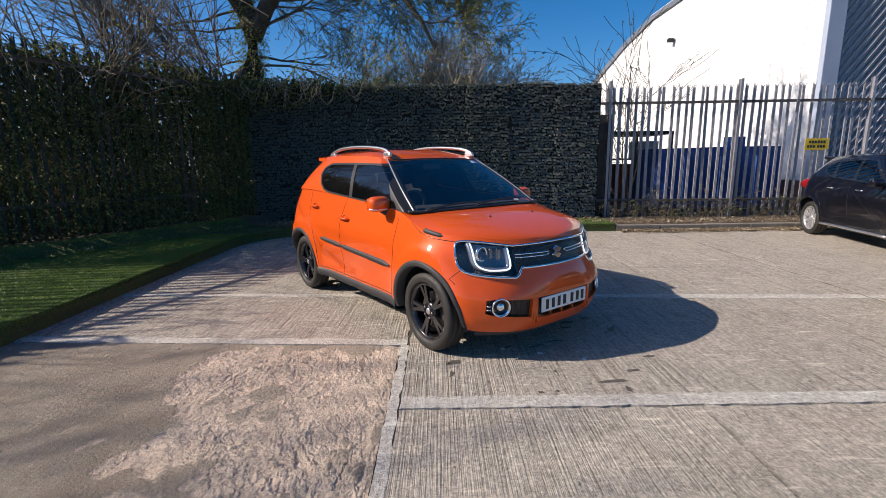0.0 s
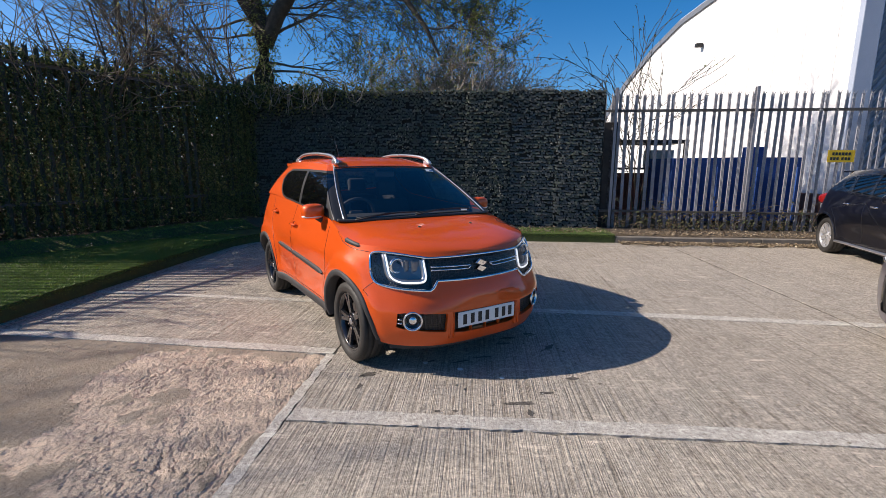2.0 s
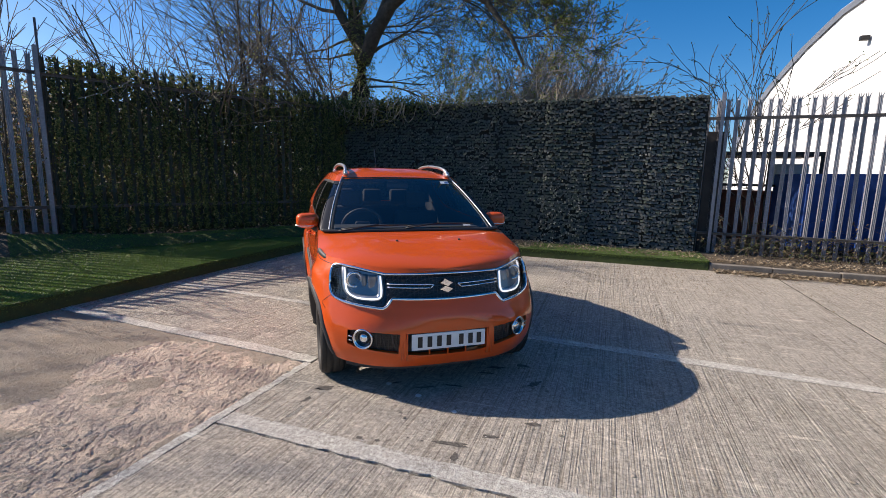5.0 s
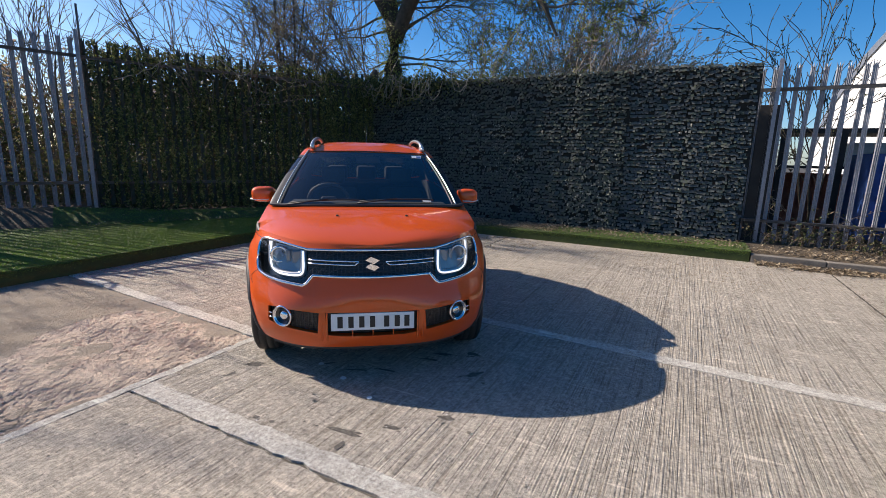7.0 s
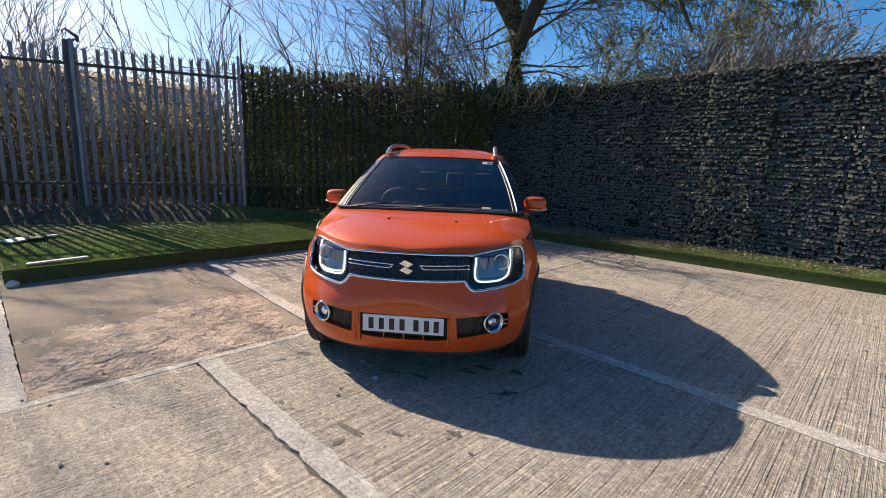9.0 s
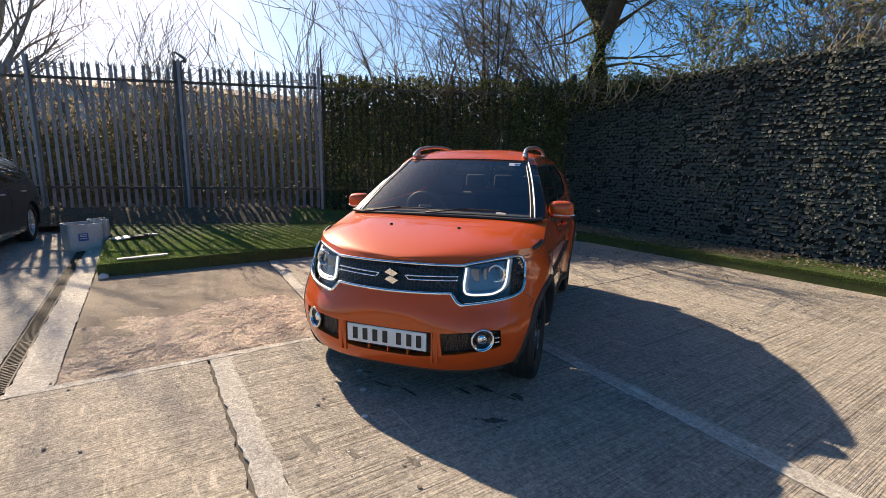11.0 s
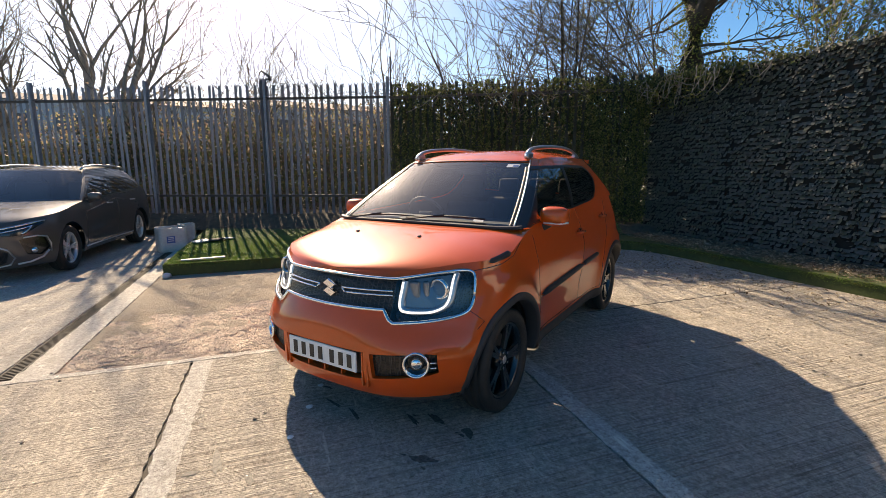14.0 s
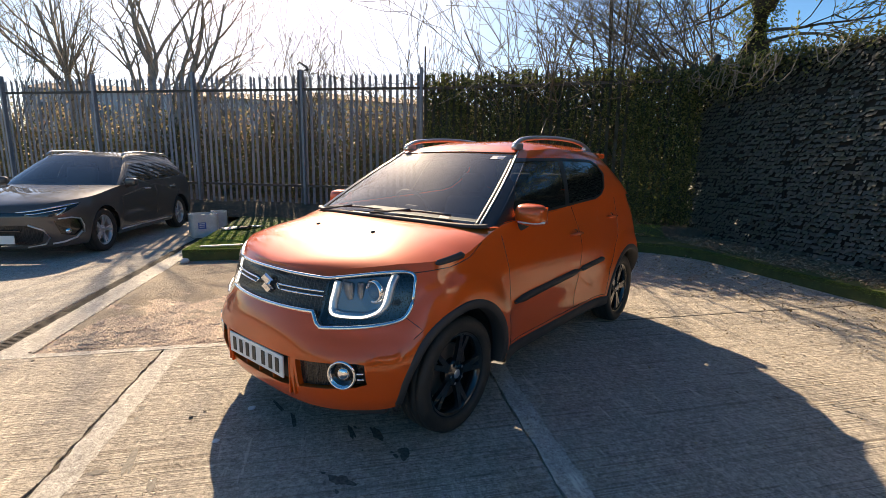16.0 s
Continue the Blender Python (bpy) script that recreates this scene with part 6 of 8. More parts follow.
def seam(sh, car, pts, r=0.0032, mat=None, name="panel_gap"):
    """A dark panel gap along (x, z) points on both flanks."""
    for s in (1, -1):
        path = []
        for (x0, z0), (x1, z1) in zip(pts, pts[1:]):
            m = max(2, int(math.hypot(x1 - x0, z1 - z0) / 0.03))
            for k in range(m):
                x, z = x0 + (x1 - x0) * k / m, z0 + (z1 - z0) * k / m
                path.append((x, s * (sh.side_y(x, z) - r * 0.35), z))
        x, z = pts[-1]
        path.append((x, s * (sh.side_y(x, z) - r * 0.35), z))
        tube_part(name, path, r, mat or BLACK_GLOSS, car, 5)


def wheel_well(car, cx, half, R):
    for s in (1, -1):
        b = bmesh.new()
        rows = []
        for i in range(21):
            a = math.pi * (-0.06 + 1.12 * i / 20)
            rows.append([b.verts.new((cx + R * math.cos(a), s * yy, 0.31 + R * math.sin(a))) for yy in (half, half - 0.36)])
        for p_, q_ in zip(rows, rows[1:]):
            b.faces.new((p_[0], q_[0], q_[1], p_[1]))
        b.faces.new([r[1] for r in rows])
        part("wheel_liner", b, BLACK_TRIM, car)

# ---- the orange hatchback ----
HOUSE = dict(base=dict(xf=-0.19, D=0.12, p=3.0, w=0.778, xr=-2.80, R=0.36), top=dict(xf=-0.90, D=0.10, p=3.4, w=0.572, xr=-2.40, R=0.28, belly=0.012),
             z_ws=1.488, zroof=curve_fn([(-0.9, 1.468), (-1.05, 1.492), (-1.5, 1.512), (-2.1, 1.508), (-2.7, 1.49)]), bulge=0.022, crown=0.062, flat=4.0)
SPEC = dict(
    axle_f=0.02, axle_r=-2.365, mid=-1.2, nose=0.58, tail=0.42, pf=2.4, z_nose=0.862, z_tail=1.10, flare=0.024, blister=0.013, pf_low=0.8,
    xf=[(0.18, 0.60), (0.24, 0.655), (0.33, 0.685), (0.45, 0.692), (0.56, 0.682), (0.63, 0.660), (0.70, 0.628), (0.77, 0.606), (0.83, 0.588), (0.88, 0.555), (0.95, 0.52), (1.2, 0.40)],
    xr=[(0.2, -2.86), (0.35, -2.95), (0.6, -2.985), (0.9, -2.94), (1.1, -2.85), (1.2, -2.80)],
    w=[(0.18, 0.74), (0.26, 0.785), (0.36, 0.815), (0.55, 0.832), (0.78, 0.832), (0.9, 0.818), (1.0, 0.80), (1.1, 0.778), (1.2, 0.755)],
    ztop=[(0.6, 0.90), (0.45, 0.918), (0.25, 0.925), (0.05, 0.935), (-0.10, 0.985), (-0.22, 1.03), (-0.36, 1.062), (-0.8, 1.082), (-1.3, 1.108), (-1.8, 1.142), (-2.3, 1.16), (-2.95, 1.15)],
    zbot=[(0.7, 0.225), (0.5, 0.24), (0.3, 0.27), (-0.4, 0.27), (-2.0, 0.29), (-2.6, 0.31), (-3, 0.33)],
    zc=[(0.60, 0.855), (0.575, 0.872), (0.54, 0.893), (0.48, 0.918), (0.38, 0.950), (0.25, 0.983), (0.1, 1.013), (-0.1, 1.040), (-0.32, 1.056), (-0.6, 1.07)],
    bonnet_end=(-0.36, -0.24), crown=4.5, house=HOUSE)
car = thing("car", "small orange hatchback with black wheel arches and silver roof rails", "car", (0.487, 3.98, 0), math.degrees(math.atan2(-0.792, 0.611)))
sh = Shell(SPEC)
low = sh.lower()
FA, RA = SPEC["axle_f"], SPEC["axle_r"]
# wheel openings
for cx in (FA, RA):
    pl = circle_poly(cx, 0.31, 0.385)
    cut_lines(low, pl, 'y', lambda c: c.y > 0.5)
    take(low, lambda c, pl=pl: c.y > 0.5 and in_poly(pl, 'y')(c)).free()
    take(low, lambda c, cx=cx: c.y > 0.5 and abs(c.x - cx) < 0.375 and c.z < 0.32).free()
# the black band that holds grille and lamps
def rounded(pts, times=2):
    """Cuts the corners of an open line, keeping its ends."""
    for _ in range(times):
        out = [pts[0]]
        for (y0, z0), (y1, z1) in zip(pts, pts[1:]):
            out += [(y0 * 0.75 + y1 * 0.25, z0 * 0.75 + z1 * 0.25), (y0 * 0.25 + y1 * 0.75, z0 * 0.25 + z1 * 0.75)]
        pts = out + [pts[-1]]
    return pts


band_up = [(-0.02, 0.846), (0.20, 0.846), (0.405, 0.846)]
band_out = rounded([(0.405, 0.846), (0.50, 0.862), (0.60, 0.879), (0.70, 0.890), (0.738, 0.865), (0.752, 0.79), (0.752, 0.70), (0.725, 0.668), (0.62, 0.645), (0.435, 0.630)])[1:]
band_low = [(0.41, 0.645), (0.372, 0.692), (0.20, 0.688), (-0.02, 0.686)]
band = band_up + band_out + band_low
far_i = max(range(len(band_out)), key=lambda i: band_out[i][0])
front = lambda c: c.x > 0.22
cut_lines(low, band, 'x', front)
inband = lambda c: front(c) and inside(c.y, c.z, band)
lampx = 0.408
cut_lines(low, [(lampx, 0.60), (lampx, 0.92)], 'x', lambda c: inband(c))
lens = take(low, lambda c: inband(c) and c.y > lampx, 0.0)
grille = take(low, inband, 0.016)
# lower air intake and fog recesses
intake = [(-0.02, 0.470), (0.296, 0.472), (0.290, 0.325), (0.2, 0.313), (-0.02, 0.309)]
fogr = [(0.335, 0.470), (0.62, 0.492), (0.66, 0.485), (0.665, 0.39), (0.62, 0.372), (0.345, 0.335)]
cut_lines(low, intake, 'x', front)
cut_lines(low, fogr, 'x', front)
intake_f = take(low, lambda c: front(c) and inside(c.y, c.z, intake), 0.045)
fog_f = take(low, lambda c: front(c) and inside(c.y, c.z, fogr), 0.028)
# doors
door_f = [(-0.34, 1.30), (-0.355, 1.0), (-0.40, 0.80), (-0.425, 0.60), (-0.43, 0.345), (-1.385, 0.345), (-1.40, 0.60), (-1.39, 0.90), (-1.29, 1.12), (-1.22, 1.30)]
door_r = [(-1.22, 1.30), (-1.29, 1.12), (-1.39, 0.90), (-1.40, 0.60), (-1.385, 0.345), (-1.93, 0.345), (-1.965, 0.56), (-2.06, 0.72), (-2.16, 0.85), (-2.14, 1.30)]
for dp in (door_f, door_r):
    cut_lines(low, dp, 'y', lambda c: c.y > 0.6)
df = take(low, lambda c: c.y > 0.6 and inside(c.x, c.z, door_f))
dr = take(low, lambda c: c.y > 0.6 and inside(c.x, c.z, door_r))
bumper = take(low, lambda c: c.x > 0.30 and c.z < 0.628)
quarter = take(low, lambda c: c.x < -1.88 and c.z > 0.40, 0.022, False)
part("quarter_lining", both(quarter), CABIN, car, smooth=True)
pair("door_lining", take(df, lambda c: c.z > 0.40, 0.022, False), CABIN, car)
pair("door_lining", take(dr, lambda c: c.z > 0.40, 0.022, False), CABIN, car)
part("body", both(low), ORANGE, car, smooth=True)
part("front_bumper", both(bumper), ORANGE, car, smooth=True)
pair("door", df, ORANGE, car)
pair("door", dr, ORANGE, car)
part("bonnet", both(sh.bonnet()), ORANGE, car, smooth=True)
part("grille", both(grille), HONEY, car, "black honeycomb grille", smooth=True)
part("air_intake", both(intake_f), BLACK_TRIM, car, "black lower intake", smooth=True)
pair("fog_lamp_recess", fog_f, HONEY, car, "black honeycomb recess")
# rims that join the skin to the sunk pieces
def lip(poly, depth, mat, name, mirrored=True, skip_first=False):
    for s in ((1, -1) if mirrored else (1,)):
        b = bmesh.new()
        pts = []
        for i, (y, z) in enumerate(poly):
            y2, z2 = poly[(i + 1) % len(poly)]
            m = max(1, int(math.hypot(y2 - y, z2 - z) / 0.02))
            for k in range(m):
                yy, zz = y + (y2 - y) * k / m, z + (z2 - z) * k / m
                pts.append((yy, zz))
        ring = [(b.verts.new((sh.front_x(y, z) + 0.001, s * y, z)), b.verts.new((sh.front_x(y, z) - depth, s * y * (1 - depth * 0.3), z))) for y, z in pts if y >= 0]
        for p_, q_ in zip(ring, ring[1:] + ring[:1]):
            if (p_[0].co - q_[0].co).length < 0.12:
                b.faces.new((p_[0], q_[0], q_[1], p_[1]))
        part(name, b, mat, car)
lip(band, 0.022, BLACK_GLOSS, "band_edge")
lip(intake, 0.055, ORANGE, "intake_edge")
lip(fogr, 0.036, ORANGE, "recess_edge")

# glasshouse: windscreen, roof pillars, side windows
hb, info = sh.house()
ws_faces = {f for f, (k, i, j) in info.items() if k == 0 and i < 16 and 0 <= j < 21}
rear_faces = {f for f, (k, i, j) in info.items() if k == 2 and i >= 24 + 70 + 6 and 3 <= j < 20}
def take_set(bm, fs, inset=0.0):
    bm.normal_update()
    out = bmesh.new()
    vm = {}
    for f in fs:
        for v in f.verts:
            if v not in vm:
                vm[v] = out.verts.new(v.co - v.normal * inset)
    for f in fs:
        out.faces.new([vm[v] for v in f.verts])
    bmesh.ops.delete(bm, geom=list(fs), context='FACES')
    return out
ws = take_set(hb, ws_faces)
rw = take_set(hb, rear_faces)
dlo = [(-0.10, 0.99), (-0.42, 1.068), (-0.80, 1.088), (-1.25, 1.112), (-1.74, 1.142), (-1.86, 1.165), (-1.97, 1.225), (-2.055, 1.33), (-2.02, 1.40), (-1.93, 1.438), (-1.85, 1.445), (-1.40, 1.446), (-1.0, 1.438), (-0.86, 1.435), (-0.86, 1.60), (-0.1, 1.60)]
cut_lines(hb, dlo, 'y', lambda c: c.y > 0.4 and c.x > -2.3)
side_ok = lambda c: c.y > 0.4 and c.x > -2.3
gl_f = [(-0.50, 1.092), (-0.80, 1.104), (-1.215, 1.125), (-1.325, 1.424), (-1.0, 1.42), (-0.80, 1.408), (-0.73, 1.37)]
gl_r = [(-1.275, 1.13), (-1.72, 1.158), (-1.84, 1.178), (-1.94, 1.232), (-2.02, 1.33), (-1.99, 1.39), (-1.90, 1.422), (-1.84, 1.426), (-1.40, 1.428), (-1.385, 1.424)]
for p_ in (gl_f, gl_r):
    cut_lines(hb, p_, 'y', lambda c: side_ok(c) and inside(c.x, c.z, dlo))
gf = take(hb, lambda c: side_ok(c) and inside(c.x, c.z, gl_f), 0.004)
gr_ = take(hb, lambda c: side_ok(c) and inside(c.x, c.z, gl_r), 0.004)
pil = take(hb, lambda c: side_ok(c) and inside(c.x, c.z, dlo), 0.0)
hb.normal_update()
lin = bmesh.new()
lm_ = {v: lin.verts.new(v.co - v.normal * 0.018) for v in hb.verts}
for f in hb.faces:
    lin.faces.new([lm_[v] for v in f.verts])
part("pillar_lining", both(lin), CABIN, car, smooth=True)
part("upper_body", both(hb), ORANGE, car, smooth=True)
pair("window_frame", pil, PILLAR, car, "black pillars")
for o in pair("window", gf, GLASS_SIDE, car, "clear side glass"):
    o.visible_shadow = False
pair("window", gr_, GLASS_DARK, car, "dark rear side glass")
wso = part("windscreen", both(ws), GLASS, car, "tinted windscreen", smooth=True)
wso.visible_shadow = False
rwo = part("rear_window", both(rw), GLASS_SIDE, car, "tinted rear window", smooth=True)
rwo.visible_shadow = False
part("roof", both(sh.roof()), ORANGE, car, smooth=True)
# dark frit, and silver strips that stand in for the sheen on the gloss pillar trim
for s in (1, -1):
    col = [sh.house_ring(v, 0, math.pi / 2 * 16.4 / 24) for v in [k / 14 for k in range(15)]]
    tube_part("pillar_strip", [(p.x + 0.004, s * p.y, p.z + 0.003) for p in col], 0.0062, SATIN, car, 6, label="silver strip for the sheen on the pillar trim")
    col = [sh.house_ring(v, 0, math.pi / 2 * 15.2 / 24) for v in [0.88 * k / 14 for k in range(15)]]
    tube_part("windscreen_seal", [(p.x + 0.001, s * p.y, p.z) for p in col], 0.014, PILLAR, car, 6, flat=0.4)
topl = [sh.house_ring(0.975, 0, math.pi / 2 * i / 24) for i in range(17)]
tube_part("windscreen_seal", [(p.x, -p.y, p.z + 0.001) for p in topl[::-1]] + [(p.x, p.y, p.z + 0.001) for p in topl[1:]], 0.009, BLACK_GLOSS, car, 6, flat=0.5)
basl = [sh.house_ring(0.02, 0, math.pi / 2 * i / 24) for i in range(21)]
tube_part("cowl", [(p.x + 0.012, -p.y, p.z + 0.0) for p in basl[::-1]] + [(p.x + 0.012, p.y, p.z + 0.0) for p in basl[1:]], 0.022, BLACK_TRIM, car, 8, flat=0.6)

# chrome frame round the band, bars and the plain badge shape
def on_nose(y, z, d=0.004):
    return (sh.front_x(y, z) + d, y, z)
def nose_line(pts, step=0.02, d=0.004):
    out = []
    for (y0, z0), (y1, z1) in zip(pts, pts[1:]):
        m = max(1, int(math.hypot(y1 - y0, z1 - z0) / step))
        for k in range(m):
            out.append(on_nose(y0 + (y1 - y0) * k / m, z0 + (z1 - z0) * k / m, d))
    out.append(on_nose(*pts[-1], d))
    return out
half_top = [(0.0, 0.848)] + [(y, z + 0.002) for y, z in band_up[1:] + band_out[:far_i + 1]]
half_low = [(0.0, 0.685)] + band_low[-2::-1] + band_out[:far_i - 1:-1]
def mirrored_line(half, r, mat, name, d=0.004, sides=8, flat=1.0, label=""):
    L = nose_line(half, 0.018, d)
    pts = [(x, -y, z) for x, y, z in L[:0:-1]] + L
    return tube_part(name, pts, r, mat, car, sides, label=label, flat=flat)
mirrored_line(half_top, 0.0085, CHROME, "grille_surround", 0.004)
mirrored_line(half_low, 0.0105, CHROME, "grille_surround", 0.005)
for s in (1, -1):
    for zo, yo in ((0.0, 0.0), (-0.022, 0.02)):
        pts = nose_line([(0.085 + yo * 1.2, 0.778 + zo), (0.40, 0.786 + zo * 1.0)], 0.03, -0.002)
        tube_part("grille_bar", [(x, s * y, z) for x, y, z in pts], 0.0055, CHROME, car, 6)
    pts = nose_line([(0.085, 0.778), (0.109, 0.756)], 0.02, -0.002)
    tube_part("grille_bar", [(x, s * y, z) for x, y, z in pts], 0.0055, CHROME, car, 6)
bx = sh.front_x(0, 0.767)
for dz, flip in ((0.022, 1), (-0.022, -1)):
    b = bmesh.new()
    shape = [(-0.052, 0.0), (-0.012, 0.028), (0.052, 0.0), (0.012, -0.028)] if flip > 0 else [(-0.052, 0.0), (-0.012, 0.028), (0.052, 0.0), (0.012, -0.028)]
    f0 = [b.verts.new((bx - 0.004, y, 0.767 + dz + z)) for y, z in shape]
    f1 = [b.verts.new((bx + 0.010, y * 0.86, 0.767 + dz + z * 0.86)) for y, z in shape]
    b.faces.new(f1)
    for i in range(4):
        j = (i + 1) % 4
        b.faces.new((f0[i], f0[j], f1[j], f1[i]))
    bmesh.ops.recalc_face_normals(b, faces=b.faces)
    part("badge", b, CHROME, car, "plain chrome badge shape")

# headlamps
LAMP_GREY = plain("lamp silver", (0.24, 0.24, 0.25), 0.3, 0.85)
for s in (1, -1):
    lm = flipped(lens) if s < 0 else lens.copy()
    hl = part("headlamp", lm, GLASS_CLEAR, car, "clear headlamp with a lit light guide", smooth=True)
    hl.visible_shadow = False
    house_b = bmesh.new()
    vm = {}
    for v in lens.verts:
        vm[v] = house_b.verts.new((v.co.x - 0.055 - 0.03 * (v.co.y - 0.4), s * v.co.y, v.co.z))
    for f in lens.faces:
        house_b.faces.new([vm[v] for v in (f.verts if s > 0 else list(reversed(f.verts)))])
    part("housing", house_b, HONEY, hl, "black honeycomb lamp housing", smooth=True)
    inner = [(0.447, 0.695), (0.60, 0.695), (0.640, 0.72), (0.643, 0.862), (0.447, 0.838)]
    cells = bmesh.new()
    ring_ = [cells.verts.new((sh.front_x(y, z) - 0.040, s * y, z)) for y, z in inner]
    cells.faces.new(ring_ if s > 0 else ring_[::-1])
    part("reflector_bowl", cells, LAMP_GREY, hl, "silvery reflector bowl")
    U = rounded([(0.655, 0.868), (0.657, 0.80), (0.652, 0.715), (0.60, 0.683), (0.545, 0.680), (0.48, 0.680), (0.440, 0.690), (0.432, 0.74), (0.436, 0.79), (0.437, 0.832)])
    pts = []
    for (y0, z0), (y1, z1) in zip(U, U[1:]):
        for k in range(2):
            y, z = y0 + (y1 - y0) * k / 2, z0 + (z1 - z0) * k / 2
            pts.append((sh.front_x(y, z) - 0.016, s * y, z))
    tube_part("bezel", [(x - 0.022, y, z) for x, y, z in pts], [0.021] * len(pts), SATIN, hl, 8, label="silvery lamp bezel")
    tube_part("light_guide", pts, [0.0066] * len(pts), LED, hl, 8, label="lit white light guide")
    px, pz = 0.597, 0.795
    fx = sh.front_x(px, pz) - 0.045
    part("projector", lathe([(0.0, 0.012), (0.02, 0.010), (0.034, 0.0), (0.037, -0.012)], 24), GLASS_CLEAR, hl, "projector lens", m=pose(fx + 0.012, s * px, pz, 0, 0, -90), smooth=True)
    part("lamp_ring", lathe([(0.037, -0.02), (0.054, -0.016), (0.060, -0.004), (0.052, 0.008), (0.042, 0.004), (0.037, -0.004)], 28), CHROME, hl, m=pose(fx + 0.012, s * px, pz, 0, 0, -90), smooth=True)
    part("reflector", box_bm(0.03, 0.066, 0.09, (sh.front_x(0.48, 0.795) - 0.05, s * 0.480, 0.745), 0.012), LAMP_GREY, hl, "grey reflector")
    part("reflector", box_bm(0.03, 0.035, 0.085, (sh.front_x(0.535, 0.795) - 0.052, s * 0.535, 0.75), 0.01), LAMP_GREY, hl)

# fog lamps with bright rings
for s in (1, -1):
    fy, fz = 0.562, 0.430
    fx = sh.front_x(fy, fz)
    tilt = 90 - 33 * s if s > 0 else 90 + 33
    M = pose(fx - 0.014, s * (fy + 0.006), fz, 0, 0, -90 + s * 28)
    ring = part("fog_lamp", lathe([(0.056, 0.0), (0.060, 0.008), (0.066, 0.010), (0.071, 0.004), (0.071, -0.012), (0.056, -0.016)], 36), CHROME, car, "round fog lamp with a chrome ring", m=M, smooth=True)
    part("bowl", lathe([(0.0, -0.03), (0.035, -0.028), (0.056, -0.008)], 28), BLACK_GLOSS, ring, smooth=True)
    part("lens", lathe([(0.0, -0.002), (0.02, -0.004), (0.032, -0.012), (0.034, -0.024)], 24), CHROME, ring, "clear fog lens", smooth=True)
    for dz in (0.014, -0.014):
        pts = [(sh.front_x(y, fz + dz) + 0.002, s * y, fz + dz) for y in (0.634, 0.645, 0.658)]
        tube_part("fog_bar", pts, 0.005, CHROME, car, 6)

# plate carrier, plate and the bars that stand for its characters
pxx = sh.front_x(0, 0.41)
plate = part("number_plate", box_bm(0.010, 0.522, 0.112, (pxx + 0.002, 0, 0.356), 0.004), PLATE_WHITE, car, "white number plate with dark bars")
for k, y in enumerate((-0.205, -0.138, -0.071, -0.004, 0.085, 0.152, 0.214)):
    part("bar", box_bm(0.003, 0.033, 0.074, (pxx + 0.0085, y, 0.375), 0.001), INK, plate)
for y in (-0.13, 0.0, 0.13):
    part("intake_slat", box_bm(0.03, 0.008, 0.055, (pxx - 0.03, y, 0.306), 0.002), ORANGE, car)
for s in (1, -1):
    for y in (0.287, 0.318):
        part("bumper_fin", box_bm(0.05, 0.012, 0.19, (sh.front_x(y, 0.38) - 0.022, s * y, 0.282), 0.005), ORANGE, car)
lip_poly = [(0.30, -0.62)] + [(sh.front_x(abs(y), 0.22) - 0.035, y) for y in np.linspace(-0.66, 0.66, 15)] + [(0.30, 0.62)]
part("front_lip", prism([(float(x), float(y)) for x, y in lip_poly], 0.195, 0.235), BLACK_TRIM, car)

# flanks: arches, sills, rubbing strips, handles, gaps
for cx, a0, a1 in ((FA, -0.10, math.pi + 0.12), (RA, -0.10, math.pi + 0.05)):
    pair("wheel_arch", arch_trim(sh, cx, 0.362, 0.410, a0, a1), BLACK_TRIM, car, "black arch moulding")
b = bmesh.new()
secs = []
for k in range(25):
    x = -0.38 + (-1.98 + 0.38) * k / 24
    row = [b.verts.new((x, y, z)) for y, z in ((0.70, 0.215), (sh.side_y(x, 0.30) - 0.012, 0.235), (sh.side_y(x, 0.30) + 0.012, 0.255), (sh.side_y(x, 0.31) + 0.014, 0.312), (sh.side_y(x, 0.32) - 0.004, 0.328))]
    secs.append(row)
for p_, q_ in zip(secs, secs[1:]):
    for j in range(4):
        b.faces.new((p_[j], p_[j + 1], q_[j + 1], q_[j]))
bmesh.ops.recalc_face_normals(b, faces=b.faces)
pair("sill", b, BLACK_TRIM, car, "black sill")
def strip(x0, x1, zf, h0, h1, proud):
    b = bmesh.new()
    secs = []
    for k in range(31):
        f = k / 30
        x = x0 + (x1 - x0) * f
        z = zf(x)
        h = (h0 + (h1 - h0) * f) * (0.25 + 0.75 * min(1, f * 9, (1 - f) * 14)) / 2
        row = [b.verts.new((x, sh.side_y(x, z + dz * h) + p_, z + dz * h)) for dz, p_ in ((-1.0, -0.003), (-0.8, proud), (0.75, proud), (1.0, -0.003))]
        secs.append(row)
    for p_, q_ in zip(secs, secs[1:]):
        for j in range(3):
            b.faces.new((p_[j], p_[j + 1], q_[j + 1], q_[j]))
    bmesh.ops.recalc_face_normals(b, faces=b.faces)
    return b
mz = lambda x: 0.594 + (0.662 - 0.594) * (-0.47 - x) / 1.38
pair("rubbing_strip", strip(-0.47, -1.385, mz, 0.052, 0.046, 0.016), BLACK_TRIM, car, "black rubbing strip")
pair("rubbing_strip", strip(-1.40, -1.85, mz, 0.046, 0.040, 0.016), BLACK_TRIM, car, "black rubbing strip")
vz = lambda x: 0.895 + 0.05 * (0.30 - x) / 0.30
pair("side_vent", strip(0.175, -0.0, vz, 0.026, 0.036, 0.006), BLACK_TRIM, car, "dark bonnet vent")
seam(sh, car, [(x, min(z, sh.ztop(x) - 0.004)) for x, z in door_f[1:5]] + [(-1.385, 0.345)])
seam(sh, car, [(-1.385, 0.345), (-1.40, 0.60), (-1.39, 0.90), (-1.295, 1.105)])
